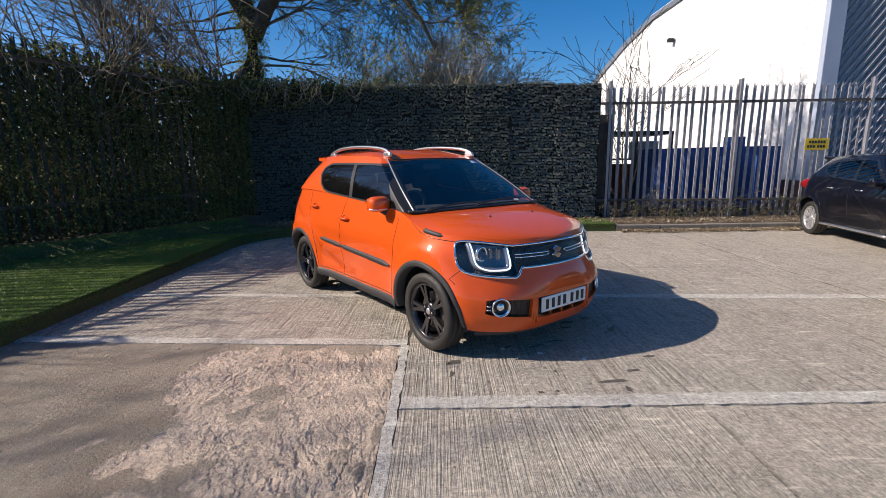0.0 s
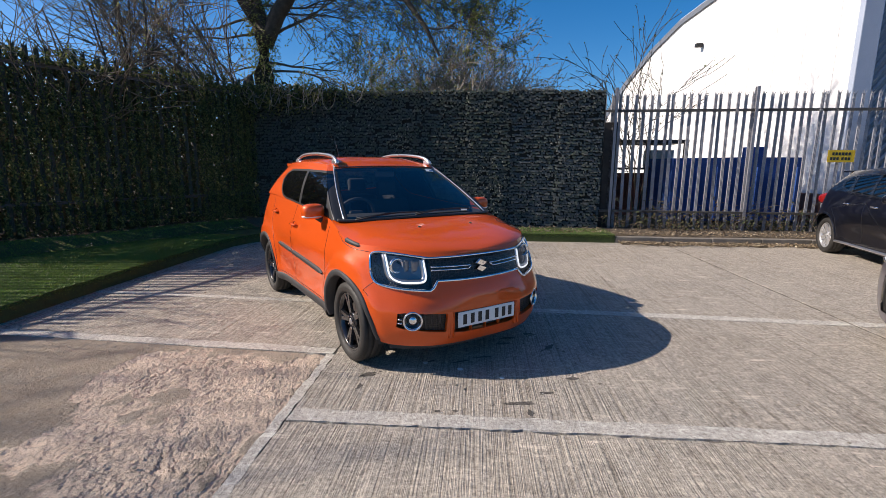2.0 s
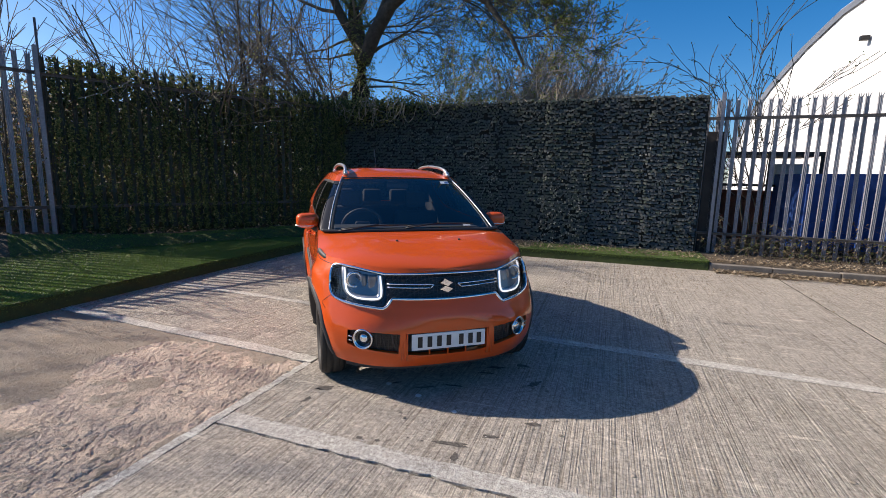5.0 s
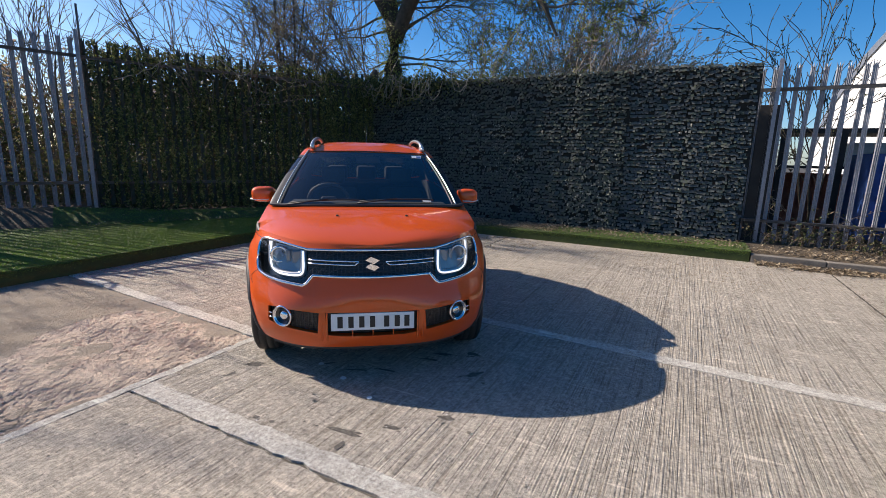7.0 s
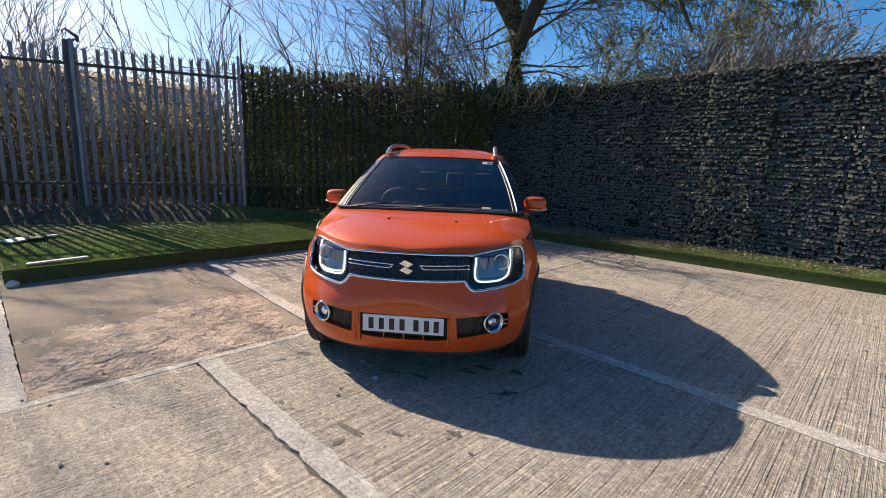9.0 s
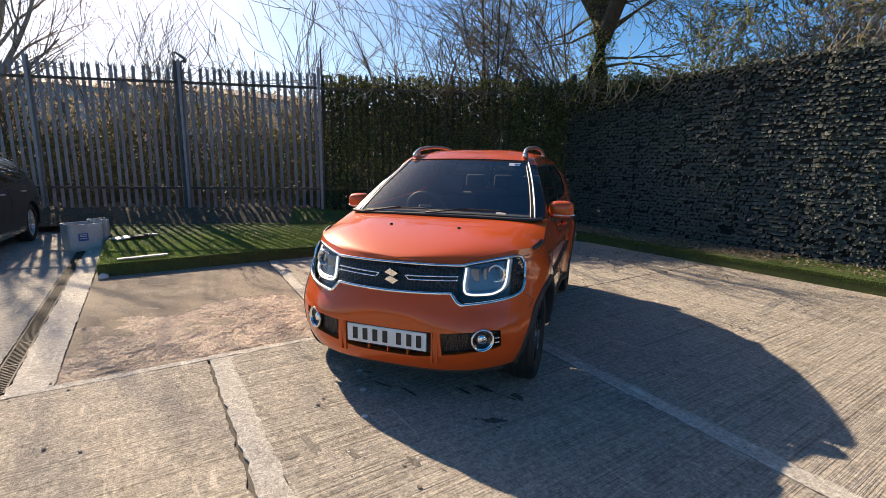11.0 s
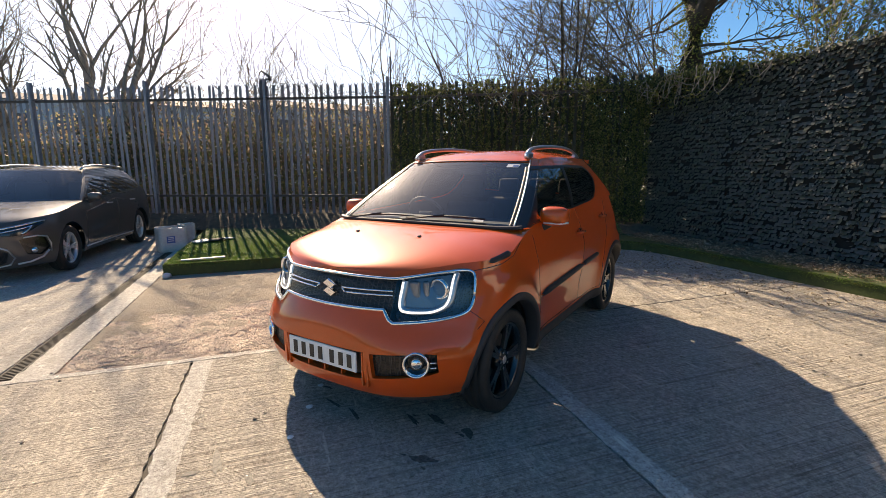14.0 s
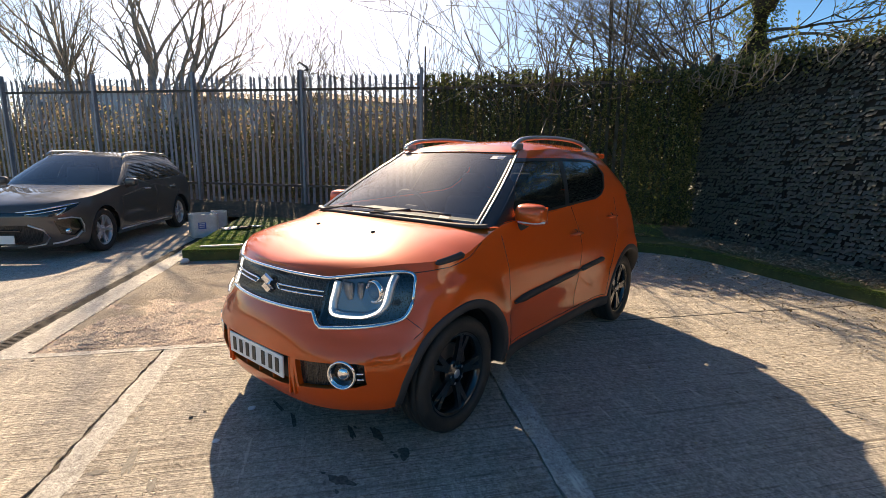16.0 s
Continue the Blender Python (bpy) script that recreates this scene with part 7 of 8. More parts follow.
seam(sh, car, [(-1.385, 0.345), (-1.93, 0.345), (-1.965, 0.56), (-2.06, 0.72), (-2.16, 0.85), (-2.155, 1.14)])
seam(sh, car, [(0.36, 0.70), (0.33, 0.66), (0.30, 0.625), (0.345, 0.59)], 0.0025)
seam(sh, car, [(0.40, 0.888), (0.30, 0.878), (0.1, 0.895), (-0.04, 0.925), (-0.16, 0.985)], 0.0028)
for hx, hz in ((-1.295, 0.915), (-2.02, 0.985)):
    for s in (1, -1):
        y = sh.side_y(hx, hz)
        hdl = part("door_handle", lathe([(0.0, -0.012), (0.03, -0.010), (0.042, 0.001)], 20), BLACK_GLOSS, car, "orange door handle over a dark recess", m=pose(hx, s * (y + 0.001), hz) @ Matrix.Diagonal((1.3, s, 0.8, 1)), smooth=True)
        pts = [(-0.095, 0.002, 0.0), (-0.08, 0.022, 0.001), (0.0, 0.030, 0.004), (0.07, 0.026, 0.003), (0.085, 0.004, 0.002)]
        tube_part("grip", [(x / 1.3, yy, z / 0.8) for x, yy, z in pts], [0.011, 0.013, 0.014, 0.013, 0.010], ORANGE, hdl, 8)

# roof rails, aerial, spoiler
for s in (1, -1):
    pts = [(-0.925, s * 0.507, 1.500), (-0.975, s * 0.501, 1.537), (-1.05, s * 0.496, 1.562), (-1.2, s * 0.494, 1.582), (-1.5, s * 0.496, 1.598), (-1.78, s * 0.498, 1.597), (-1.98, s * 0.50, 1.582), (-2.10, s * 0.502, 1.558), (-2.17, s * 0.504, 1.535), (-2.20, s * 0.505, 1.512)]
    fine = []
    for i in range(len(pts) - 1):
        for k in range(4):
            f = k / 4
            p0, p1, p2, p3 = (Vector(pts[max(i - 1, 0)]), Vector(pts[i]), Vector(pts[i + 1]), Vector(pts[min(i + 2, len(pts) - 1)]))
            fine.append(0.5 * ((2 * p1) + (p2 - p0) * f + (2 * p0 - 5 * p1 + 4 * p2 - p3) * f * f + (3 * p1 - p0 - 3 * p2 + p3) * f ** 3))
    fine.append(Vector(pts[-1]))
    rad = [0.0165 - 0.002 * math.sin(math.pi * i / (len(fine) - 1)) for i in range(len(fine))]
    rail = tube_part("roof_rail", fine, rad, SATIN, car, 10, label="silver roof rail", flat=1.1)
    for x, z in ((-0.985, 1.495), (-2.13, 1.505)):
        part("foot", box_bm(0.11, 0.036, 0.05, (x, s * 0.502, z - 0.005), 0.012), SATIN, rail)
ant = tube_part("aerial", [(-2.18, 0, 1.565), (-2.24, 0, 1.67), (-2.33, 0, 1.81)], [0.006, 0.004, 0.0025], BLACK_GLOSS, car, 6)
part("foot", box_bm(0.06, 0.03, 0.025, (-2.18, 0, 1.555), 0.01), BLACK_TRIM, ant)
sp = bmesh.new()
bmesh.ops.create_grid(sp, x_segments=6, y_segments=18, size=0.5)
for v in sp.verts:
    f = v.co.x + 0.5
    y = v.co.y * 1.16
    v.co = Vector((-2.34 - 0.24 * f + 0.12 * abs(v.co.y * 2) ** 3, y * 0.94, 1.530 + 0.006 * f - 0.035 * abs(v.co.y * 2) ** 2.5))
sgeom = bmesh.ops.extrude_face_region(sp, geom=list(sp.faces))
for e_ in sgeom["geom"]:
    if isinstance(e_, bmesh.types.BMVert):
        e_.co.z -= 0.035
bmesh.ops.recalc_face_normals(sp, faces=sp.faces)
part("spoiler", sp, ORANGE, car, smooth=False)
for s in (1, -1):
    part("tail_lamp", box_bm(0.10, 0.14, 0.24, (-2.86, s * 0.60, 0.80), 0.03), RED_LENS, car)

# door mirrors
def mirror_shell():
    b = bmesh.new()
    bmesh.ops.create_uvsphere(b, u_segments=24, v_segments=16, radius=1)
    for v in b.verts:
        n = v.co.copy()
        f = lambda a, p: math.copysign(abs(a) ** p, a)
        v.co = Vector((f(n.x, 0.8) * 0.075, f(n.y, 0.62) * 0.094, f(n.z, 0.62) * 0.064))
        if v.co.x < -0.02:
            v.co.x = -0.02 - (abs(v.co.x) - 0.02) * 0.5
        v.co.z += -0.10 * (v.co.y) * 0.2
    return b
for s in (1, -1):
    mir = part("door_mirror", mirror_shell(), ORANGE, car, "orange door mirror with indicator strip", m=pose(-0.56, s * 0.868, 1.108, 0, 0, 0) @ Matrix.Diagonal((1, s, 1, 1)), smooth=True)
    tube_part("indicator", [(0.062, -0.05, -0.040), (0.066, 0.0, -0.041), (0.055, 0.06, -0.041), (0.02, 0.098, -0.038)], 0.0065, PAPER, mir, 6)
    part("mirror_glass", box_bm(0.004, 0.16, 0.095, (-0.047, 0, -0.05), 0.0), CHROME, mir)
    base = tube([(-0.02, -0.045, -0.045), (-0.02, -0.10, -0.075), (-0.01, -0.125, -0.11)], [0.035, 0.04, 0.045], 10)
    raw("base", *base, BLACK_TRIM, mir, smooth=True)

# washers, wipers, stickers
for y in (0.262, -0.238):
    part("washer_jet", box_bm(0.024, 0.018, 0.016, (0.115, y, 1.003), 0.005), BLACK_TRIM, car)
for y0, y1, u0 in ((-0.62, -0.02, 0.0), (-0.08, 0.52, 0.02)):
    pts = []
    for k in range(9):
        f = k / 8
        y = y0 + (y1 - y0) * f
        q = math.asin(min(1, (abs(y) / 0.778) ** (3.2 / 2)))
        p = sh.house_ring(0.03 + 0.05 * math.sin(f * 2.2) + u0, 0, q)
        pts.append((p.x + 0.016, y, p.z + 0.014))
    wp = tube_part("wiper", pts, 0.007, BLACK_TRIM, car, 5)
    tube_part("arm", [(pts[0][0] + 0.02, pts[0][1] - 0.02, pts[0][2] - 0.012), (pts[4][0] + 0.008, pts[4][1], pts[4][2] + 0.008)], 0.006, BLACK_TRIM, wp, 5)
def on_glass(y, v, lift=0.003):
    q = math.asin(min(1, (abs(y) / (0.778 + (0.572 - 0.778) * v)) ** (3.3 / 2)))
    p = sh.house_ring(v, 0, q)
    return Vector((p.x + lift, y, p.z + lift * 0.7))
for (y0, y1, v0, v1, mt) in ((0.395, 0.485, 0.875, 0.925, PAPER), (0.43, 0.50, 0.075, 0.105, PAPER)):
    q = [on_glass(y0, v0), on_glass(y1, v0), on_glass(y1, v1), on_glass(y0, v1)]
    raw("sticker", [tuple(p) for p in q], [(0, 1, 2, 3)], mt, car, "small white windscreen sticker")
q = [on_glass(0.44, 0.885, 0.004), on_glass(0.48, 0.885, 0.004), on_glass(0.48, 0.915, 0.004), on_glass(0.44, 0.915, 0.004)]
raw("sticker", [tuple(p) for p in q], [(0, 1, 2, 3)], BLUE_LABEL, car, "small blue mark")

# cabin
part("floor_pan", box_bm(3.0, 1.36, 0.08, (-1.22, 0, 0.2), 0.02), BLACK_TRIM, car)
part("bulkhead", box_bm(0.06, 1.50, 0.73, (-0.37, 0, 0.3)), CABIN, car)
dash = box_bm(0.42, 1.36, 0.30, (-0.60, 0, 0.74), 0.06, 3)
part("dashboard", dash, CABIN, car, smooth=True)
part("dash_top", box_bm(0.30, 1.30, 0.02, (-0.57, 0, 1.032), 0.008), CABIN, car)
part("dash_trim", box_bm(0.05, 1.1, 0.05, (-0.80, 0, 0.93), 0.015), PALE_TRIM, car, "pale dashboard strip")
ring_pts = [(0.185 * math.cos(a), 0.185 * math.sin(a), 0) for a in [2 * math.pi * k / 28 for k in range(28)]]
sw = tube_part("steering_wheel", ring_pts, 0.014, CABIN, car, 8, closed=True)
sw.matrix_basis = pose(-0.88, -0.36, 1.015, 0, -64, 0)
part("boss", box_bm(0.12, 0.14, 0.04, (0, 0, -0.03), 0.02), CABIN, sw)
part("spoke", box_bm(0.03, 0.34, 0.012, (0, 0, -0.005), 0.004), CABIN, sw)
def seat(name, y, x, w):
    b = box_bm(0.50, w, 0.16, (0, 0, 0.42), 0.05, 3)
    st = part(name, b, CLOTH, car, m=pose(x, y, 0), smooth=True)
    part("backrest", box_bm(0.13, w, 0.60, (0, 0, 0), 0.05, 3), CLOTH, st, m=pose(-0.27, 0, 0.52, 0, -14, 0), smooth=True)
    for yy in ((0,) if w < 0.7 else (-0.35, 0, 0.35)):
        part("headrest", box_bm(0.09, 0.24, 0.17, (0, 0, 0), 0.035, 3), CLOTH, st, m=pose(-0.44, yy, 1.145, 0, -10, 0), smooth=True)
    return st
seat("front_seat", -0.36, -1.22, 0.50)
seat("front_seat", 0.36, -1.22, 0.50)
seat("rear_seat", 0.0, -2.05, 1.2)
rm = part("rear_view_mirror", box_bm(0.03, 0.22, 0.06, (0, 0, 0), 0.012), CABIN, car, m=pose(-0.98, 0.0, 1.37))
part("sun_visor", box_bm(0.14, 0.32, 0.012, (-1.09, -0.27, 1.425), 0.005), CABIN, car)
part("sun_visor", box_bm(0.14, 0.32, 0.012, (-1.09, 0.27, 1.425), 0.005), CABIN, car)
part("headlining", box_bm(1.44, 0.94, 0.012, (-1.80, 0, 1.476), 0.004), CABIN, car)
part("tailgate_lining", box_bm(0.03, 1.3, 0.8, (-2.72, 0, 0.3), 0.01), CABIN, car)

# unseen plate added above each front wheel to block light leaking through the body
shield = [(-0.44, 0.58)] + [(x, sh.side_y(x, 0.79) - 0.03) for x in (-0.44, -0.3, -0.15, 0.0, 0.12, 0.22, 0.30)] + [(0.30, 0.58)]
pair("light_shield", prism(shield, 0.775, 0.79), BLACK_TRIM, car, smooth=False)
for cx in (FA, RA):
    wheel_well(car, cx, 0.745, 0.384)
    for s in (1, -1):
        wheel(car, cx, s * 0.735, s, 0.309, 0.220, 0.175, 5, RIM_BLACK, split=True)

# ---- the other parked cars ----
def parked_car(label, at, rz, spec, mat, wheel_r, rim_r, band, dlo, panes, doors, half, spokes, lamp, rim=RIM_SILVER, tail_y=0.62):
    c = thing("car", label, "car", (*at, 0), rz)
    s = Shell(spec)
    lw_ = s.lower(26)
    fa, ra = spec["axle_f"], spec["axle_r"]
    for cx in (fa, ra):
        pl = circle_poly(cx, 0.32, wheel_r + 0.055)
        cut_lines(lw_, pl, 'y', lambda q: q.y > 0.5)
        take(lw_, lambda q, pl=pl: q.y > 0.5 and in_poly(pl, 'y')(q)).free()
        take(lw_, lambda q, cx=cx: q.y > 0.5 and abs(q.x - cx) < wheel_r + 0.05 and q.z < 0.31).free()
    fr = lambda q: q.x > fa + 0.2
    for name_, poly, mt, inset, lab in band:
        cut_lines(lw_, poly, 'x', fr)
        piece = take(lw_, lambda q, poly=poly: fr(q) and inside(q.y, q.z, poly), inset)
        if poly[0][0] > 0.1:
            pair(name_, piece, mt, c, lab)
        else:
            part(name_, both(piece), mt, c, lab, smooth=True)
    for dp in doors:
        cut_lines(lw_, dp, 'y', lambda q: q.y > 0.6)
        pair("door", take(lw_, lambda q, dp=dp: q.y > 0.6 and inside(q.x, q.z, dp)), mat, c)
        seam(s, c, [p for p in dp if p[1] < 1.0] + [next(p for p in dp if p[1] < 1.0)], 0.004)
    part("body", both(lw_), mat, c, smooth=True)
    part("bonnet", both(s.bonnet(18)), mat, c, smooth=True)
    hb_, inf = s.house()
    ws_ = take_set(hb_, {f for f, (k, i, j) in inf.items() if k == 0 and i < 20 and j < 21})
    rw_ = take_set(hb_, {f for f, (k, i, j) in inf.items() if k == 2 and i >= 24 + 70 + 5 and 3 <= j < 20})
    cut_lines(hb_, dlo, 'y', lambda q: q.y > 0.4)
    ok = lambda q: q.y > 0.4
    for p_ in panes:
        cut_lines(hb_, p_, 'y', lambda q: ok(q) and inside(q.x, q.z, dlo))
        pair("window", take(hb_, lambda q, p_=p_: ok(q) and inside(q.x, q.z, p_), 0.004), GLASS_DARK, c, "dark side glass")
    pair("window_frame", take(hb_, lambda q: ok(q) and inside(q.x, q.z, dlo)), BLACK_GLOSS, c, "black pillars")
    part("upper_body", both(hb_), mat, c, smooth=True)
    o = part("windscreen", both(ws_), GLASS, c, smooth=True)
    o.visible_shadow = False
    part("rear_window", both(rw_), GLASS_DARK, c, smooth=True)
    part("roof", both(s.roof()), mat, c, smooth=True)
    part("dashboard", box_bm(0.5, 2 * half - 0.4, 0.25, (spec["bonnet_end"][1] - 0.35, 0, 0.72), 0.05), CABIN, c)
    for y in (-0.38, 0.38):
        st = part("front_seat", box_bm(0.14, 0.5, 0.8, (0, 0, 0.45), 0.05), CLOTH, c, m=pose(ra * 0.52 - 0.2, y, 0, 0, -10, 0))
        part("headrest", box_bm(0.1, 0.26, 0.16, (0.0, 0, 1.26), 0.04), CLOTH, st)
    part("rear_seat", box_bm(0.14, 1.2, 0.75, (ra * 0.9, 0, 0.4), 0.05), CLOTH, c)
    part("floor_pan", box_bm(abs(ra) + 1.1, 2 * half - 0.34, 0.1, (ra / 2, 0, 0.19), 0.02), BLACK_TRIM, c)
    for cx in (fa, ra):
        wheel_well(c, cx, half - 0.04, wheel_r + 0.054)
        for sd in (1, -1):
            wheel(c, cx, sd * (half - 0.11), sd, wheel_r, rim_r, 0.20, spokes, rim, split=True)
    for sd in (1, -1):
        m_ = part("door_mirror", mirror_shell(), mat, c, m=pose(spec["bonnet_end"][0] - 0.12, sd * (half + 0.07), spec["mirror_z"]) @ Matrix.Diagonal((1, sd, 1, 1)), smooth=True)
        raw("base", *tube([(-0.02, -0.045, -0.045), (-0.01, -0.14, -0.09)], [0.03, 0.035], 8), BLACK_TRIM, m_, smooth=True)
    return c, s


def lamp_bits(c, s, y0, y1, z, r):
    for sd in (1, -1):
        pts = [(s.front_x(y, z(y)) - 0.004, sd * y, z(y)) for y in np.linspace(y0, y1, 9)]
        hl = tube_part("headlamp", pts, [r * 0.5] + [r] * 7 + [r * 0.6], CHROME, c, 8, label="slim bright headlamp", flat=1.0)


# charcoal estate car beside the side fence
ES = dict(axle_f=0.0, axle_r=-2.70, mid=-1.3, nose=0.62, tail=0.5, pf=2.5, z_nose=0.74, z_tail=1.02, flare=0.02, mirror_z=1.02,
          xf=[(0.15, 0.80), (0.22, 0.88), (0.4, 0.93), (0.6, 0.94), (0.7, 0.915), (0.78, 0.85), (0.9, 0.74), (1.1, 0.6)],
          xr=[(0.2, -3.58), (0.35, -3.66), (0.6, -3.69), (0.9, -3.66), (1.1, -3.62)],
          w=[(0.15, 0.80), (0.24, 0.85), (0.36, 0.878), (0.6, 0.893), (0.8, 0.885), (0.95, 0.865), (1.1, 0.83)],
          ztop=[(0.9, 0.76), (0.6, 0.80), (0.3, 0.84), (0.0, 0.885), (-0.3, 0.935), (-0.55, 0.965), (-1.3, 0.985), (-2.2, 1.015), (-3.0, 1.05), (-3.7, 1.04)],
          zbot=[(0.95, 0.18), (0.5, 0.19), (-0.4, 0.2), (-2.6, 0.22), (-3.7, 0.28)],
          zc=[(0.9, 0.74), (0.84, 0.775), (0.7, 0.825), (0.4, 0.885), (0.1, 0.925), (-0.2, 0.955), (-0.45, 0.975), (-0.7, 0.99)], bonnet_end=(-0.60, -0.40), crown=4.0,
          house=dict(base=dict(xf=-0.38, D=0.24, p=3.0, w=0.82, xr=-3.55, R=0.35), top=dict(xf=-1.22, D=0.12, p=3.2, w=0.585, xr=-3.18, R=0.2, belly=0.01), z_ws=1.445,
                     zroof=curve_fn([(-1.2, 1.425), (-1.6, 1.46), (-2.2, 1.47), (-2.8, 1.445), (-3.2, 1.40)]), bulge=0.025, crown=0.045))
es_band = [("grille", [(-0.02, 0.50), (0.40, 0.50), (0.56, 0.40), (0.52, 0.27), (0.40, 0.22), (-0.02, 0.22)], HONEY, 0.02, "black honeycomb grille"),
           ("fog_pocket", [(0.66, 0.55), (0.84, 0.58), (0.86, 0.42), (0.80, 0.33), (0.70, 0.36)], BLACK_GLOSS, 0.02, "black fog lamp pocket"),
           ("lamp_band", [(-0.02, 0.665), (0.40, 0.68), (0.60, 0.715), (0.84, 0.785), (0.83, 0.735), (0.72, 0.615), (0.62, 0.60), (0.42, 0.625), (-0.02, 0.62)], BLACK_GLOSS, 0.006, "black band with slim lamps")]
es_dlo = [(-0.70, 0.99), (-1.3, 1.005), (-2.2, 1.035), (-2.9, 1.07), (-3.10, 1.12), (-3.02, 1.22), (-2.8, 1.295), (-2.2, 1.335), (-1.6, 1.33), (-1.25, 1.30)]
es_panes = [[(-0.84, 1.012), (-1.3, 1.02), (-1.72, 1.032), (-1.78, 1.315), (-1.5, 1.312), (-1.28, 1.28)], [(-1.80, 1.035), (-2.2, 1.05), (-2.52, 1.063), (-2.55, 1.30), (-2.2, 1.32), (-1.86, 1.318)],
            [(-2.60, 1.07), (-2.86, 1.085), (-3.02, 1.13), (-2.96, 1.21), (-2.78, 1.275), (-2.62, 1.295)]]
es_doors = [[(-0.50, 0.30), (-1.74, 0.30), (-1.74, 0.95), (-1.70, 1.2), (-0.52, 1.2), (-0.54, 0.8)], [(-1.74, 0.30), (-2.36, 0.32), (-2.46, 0.62), (-2.72, 0.80), (-2.72, 1.2), (-1.70, 1.2), (-1.74, 0.95)]]
estate, ess = parked_car("charcoal grey estate car parked by the fence", (-4.70, -0.47), math.degrees(math.atan2(-0.085, 0.996)), ES, CHARCOAL, 0.325, 0.222, es_band, es_dlo, es_panes, es_doors, 0.89, 5, None)
lamp_bits(estate, ess, 0.30, 0.83, lambda y: 0.672 + 0.10 * ((y - 0.30) / 0.53) ** 1.5, 0.012)
for sd in (1, -1):
    pts = [(ess.front_x(y, z) + 0.002, sd * y, z) for y, z in ((0.40, 0.640), (0.52, 0.655), (0.62, 0.675), (0.70, 0.695), (0.76, 0.715), (0.745, 0.68), (0.715, 0.645), (0.69, 0.622))]
    tube_part("light_guide", pts, [0.008] * 4 + [0.011] * 4, CHROME, estate, 6, label="bright hooked lamp strip")
    pts = [(ess.front_x(y, z) + 0.006, sd * y, z) for y, z in ((0.70, 0.575), (0.80, 0.585), (0.855, 0.56), (0.87, 0.46), (0.86, 0.36))]
    tube_part("bumper_trim", pts, 0.010, SATIN, estate, 6, label="silver fog lamp surround")
for sd in (1, -1):
    pts = [(-1.25, sd * 0.585, 1.445), (-1.35, sd * 0.592, 1.49), (-1.7, sd * 0.6, 1.512), (-2.4, sd * 0.6, 1.515), (-2.85, sd * 0.59, 1.49), (-3.0, sd * 0.582, 1.445)]
    tube_part("roof_rail", pts, 0.016, SATIN, estate, 8, label="silver roof rail")
    pts = [(ess.front_x(y, z) + 0.004, sd * y, z) for y, z in ((0.42, 0.505), (0.56, 0.43), (0.60, 0.32), (0.54, 0.235), (0.35, 0.20))]
    tube_part("bumper_trim", pts, 0.012, SATIN, estate, 6, label="silver bumper blade")
    pts = [(ess.front_x(y, z) + 0.004, sd * y, z) for y, z in ((0.60, 0.235), (0.70, 0.25), (0.80, 0.30), (0.85, 0.38))]
    tube_part("bumper_trim", pts, 0.014, SATIN, estate, 6, label="silver bumper blade")
    part("fog_lamp", lathe([(0.0, 0.006), (0.03, 0.004), (0.036, -0.01)], 18), CHROME, estate, m=pose(ess.front_x(0.76, 0.40), sd * 0.76, 0.40, 0, 0, -90 + sd * 35), smooth=True)
    pts = [(x, sd * (ess.side_y(x, 0.27) + 0.006), 0.27 + 0.01 * abs(x) / 2) for x in np.linspace(-0.45, -2.3, 12)]
    tube_part("sill_strip", pts, 0.012, SATIN, estate, 6)
    for x in (-1.5, -2.52):
        tube_part("door_handle", [(x, sd * (ess.side_y(x, 0.88) + 0.002), 0.88), (x + 0.03, sd * (ess.side_y(x, 0.88) + 0.026), 0.882), (x + 0.16, sd * (ess.side_y(x, 0.88) + 0.026), 0.886), (x + 0.19, sd * (ess.side_y(x, 0.88) + 0.002), 0.887)], 0.011, SATIN, estate, 6)
part("number_plate", box_bm(0.01, 0.52, 0.11, (ess.front_x(0, 0.3) + 0.01, 0, 0.26)), PLATE_WHITE, estate)
part("grille_bar", box_bm(0.02, 0.7, 0.02, (ess.front_x(0, 0.44) - 0.005, 0, 0.42), 0.004), BLACK_GLOSS, estate)

# dark hatchback backed up to the kerb
HT = dict(axle_f=0.0, axle_r=-2.45, mid=-1.2, nose=0.55, tail=0.45, pf=2.5, z_nose=0.80, z_tail=1.02, flare=0.028, mirror_z=1.05,
          xf=[(0.15, 0.70), (0.25, 0.78), (0.45, 0.81), (0.65, 0.80), (0.8, 0.74), (1.0, 0.6)], xr=[(0.2, -2.98), (0.35, -3.04), (0.6, -3.07), (0.85, -3.04), (1.1, -2.98)],
          w=[(0.15, 0.78), (0.25, 0.82), (0.4, 0.845), (0.6, 0.862), (0.8, 0.858), (0.95, 0.84), (1.1, 0.80)],
          ztop=[(0.8, 0.82), (0.4, 0.87), (0.0, 0.92), (-0.3, 0.97), (-0.5, 1.0), (-1.2, 1.02), (-2.0, 1.06), (-2.5, 1.09), (-3.1, 1.06)],
          zbot=[(0.8, 0.2), (-0.4, 0.22), (-2.4, 0.24), (-3.1, 0.3)], zc=[(0.8, 0.80), (0.7, 0.86), (0.4, 0.93), (0, 0.985), (-0.4, 1.02), (-0.7, 1.04)], bonnet_end=(-0.55, -0.38), crown=4.0,
          house=dict(base=dict(xf=-0.36, D=0.2, p=3.0, w=0.80, xr=-2.92, R=0.35), top=dict(xf=-1.05, D=0.1, p=3.2, w=0.58, xr=-2.55, R=0.2, belly=0.01), z_ws=1.45,
                     zroof=curve_fn([(-1.0, 1.43), (-1.4, 1.46), (-2.0, 1.45), (-2.6, 1.41)]), bulge=0.025, crown=0.05))
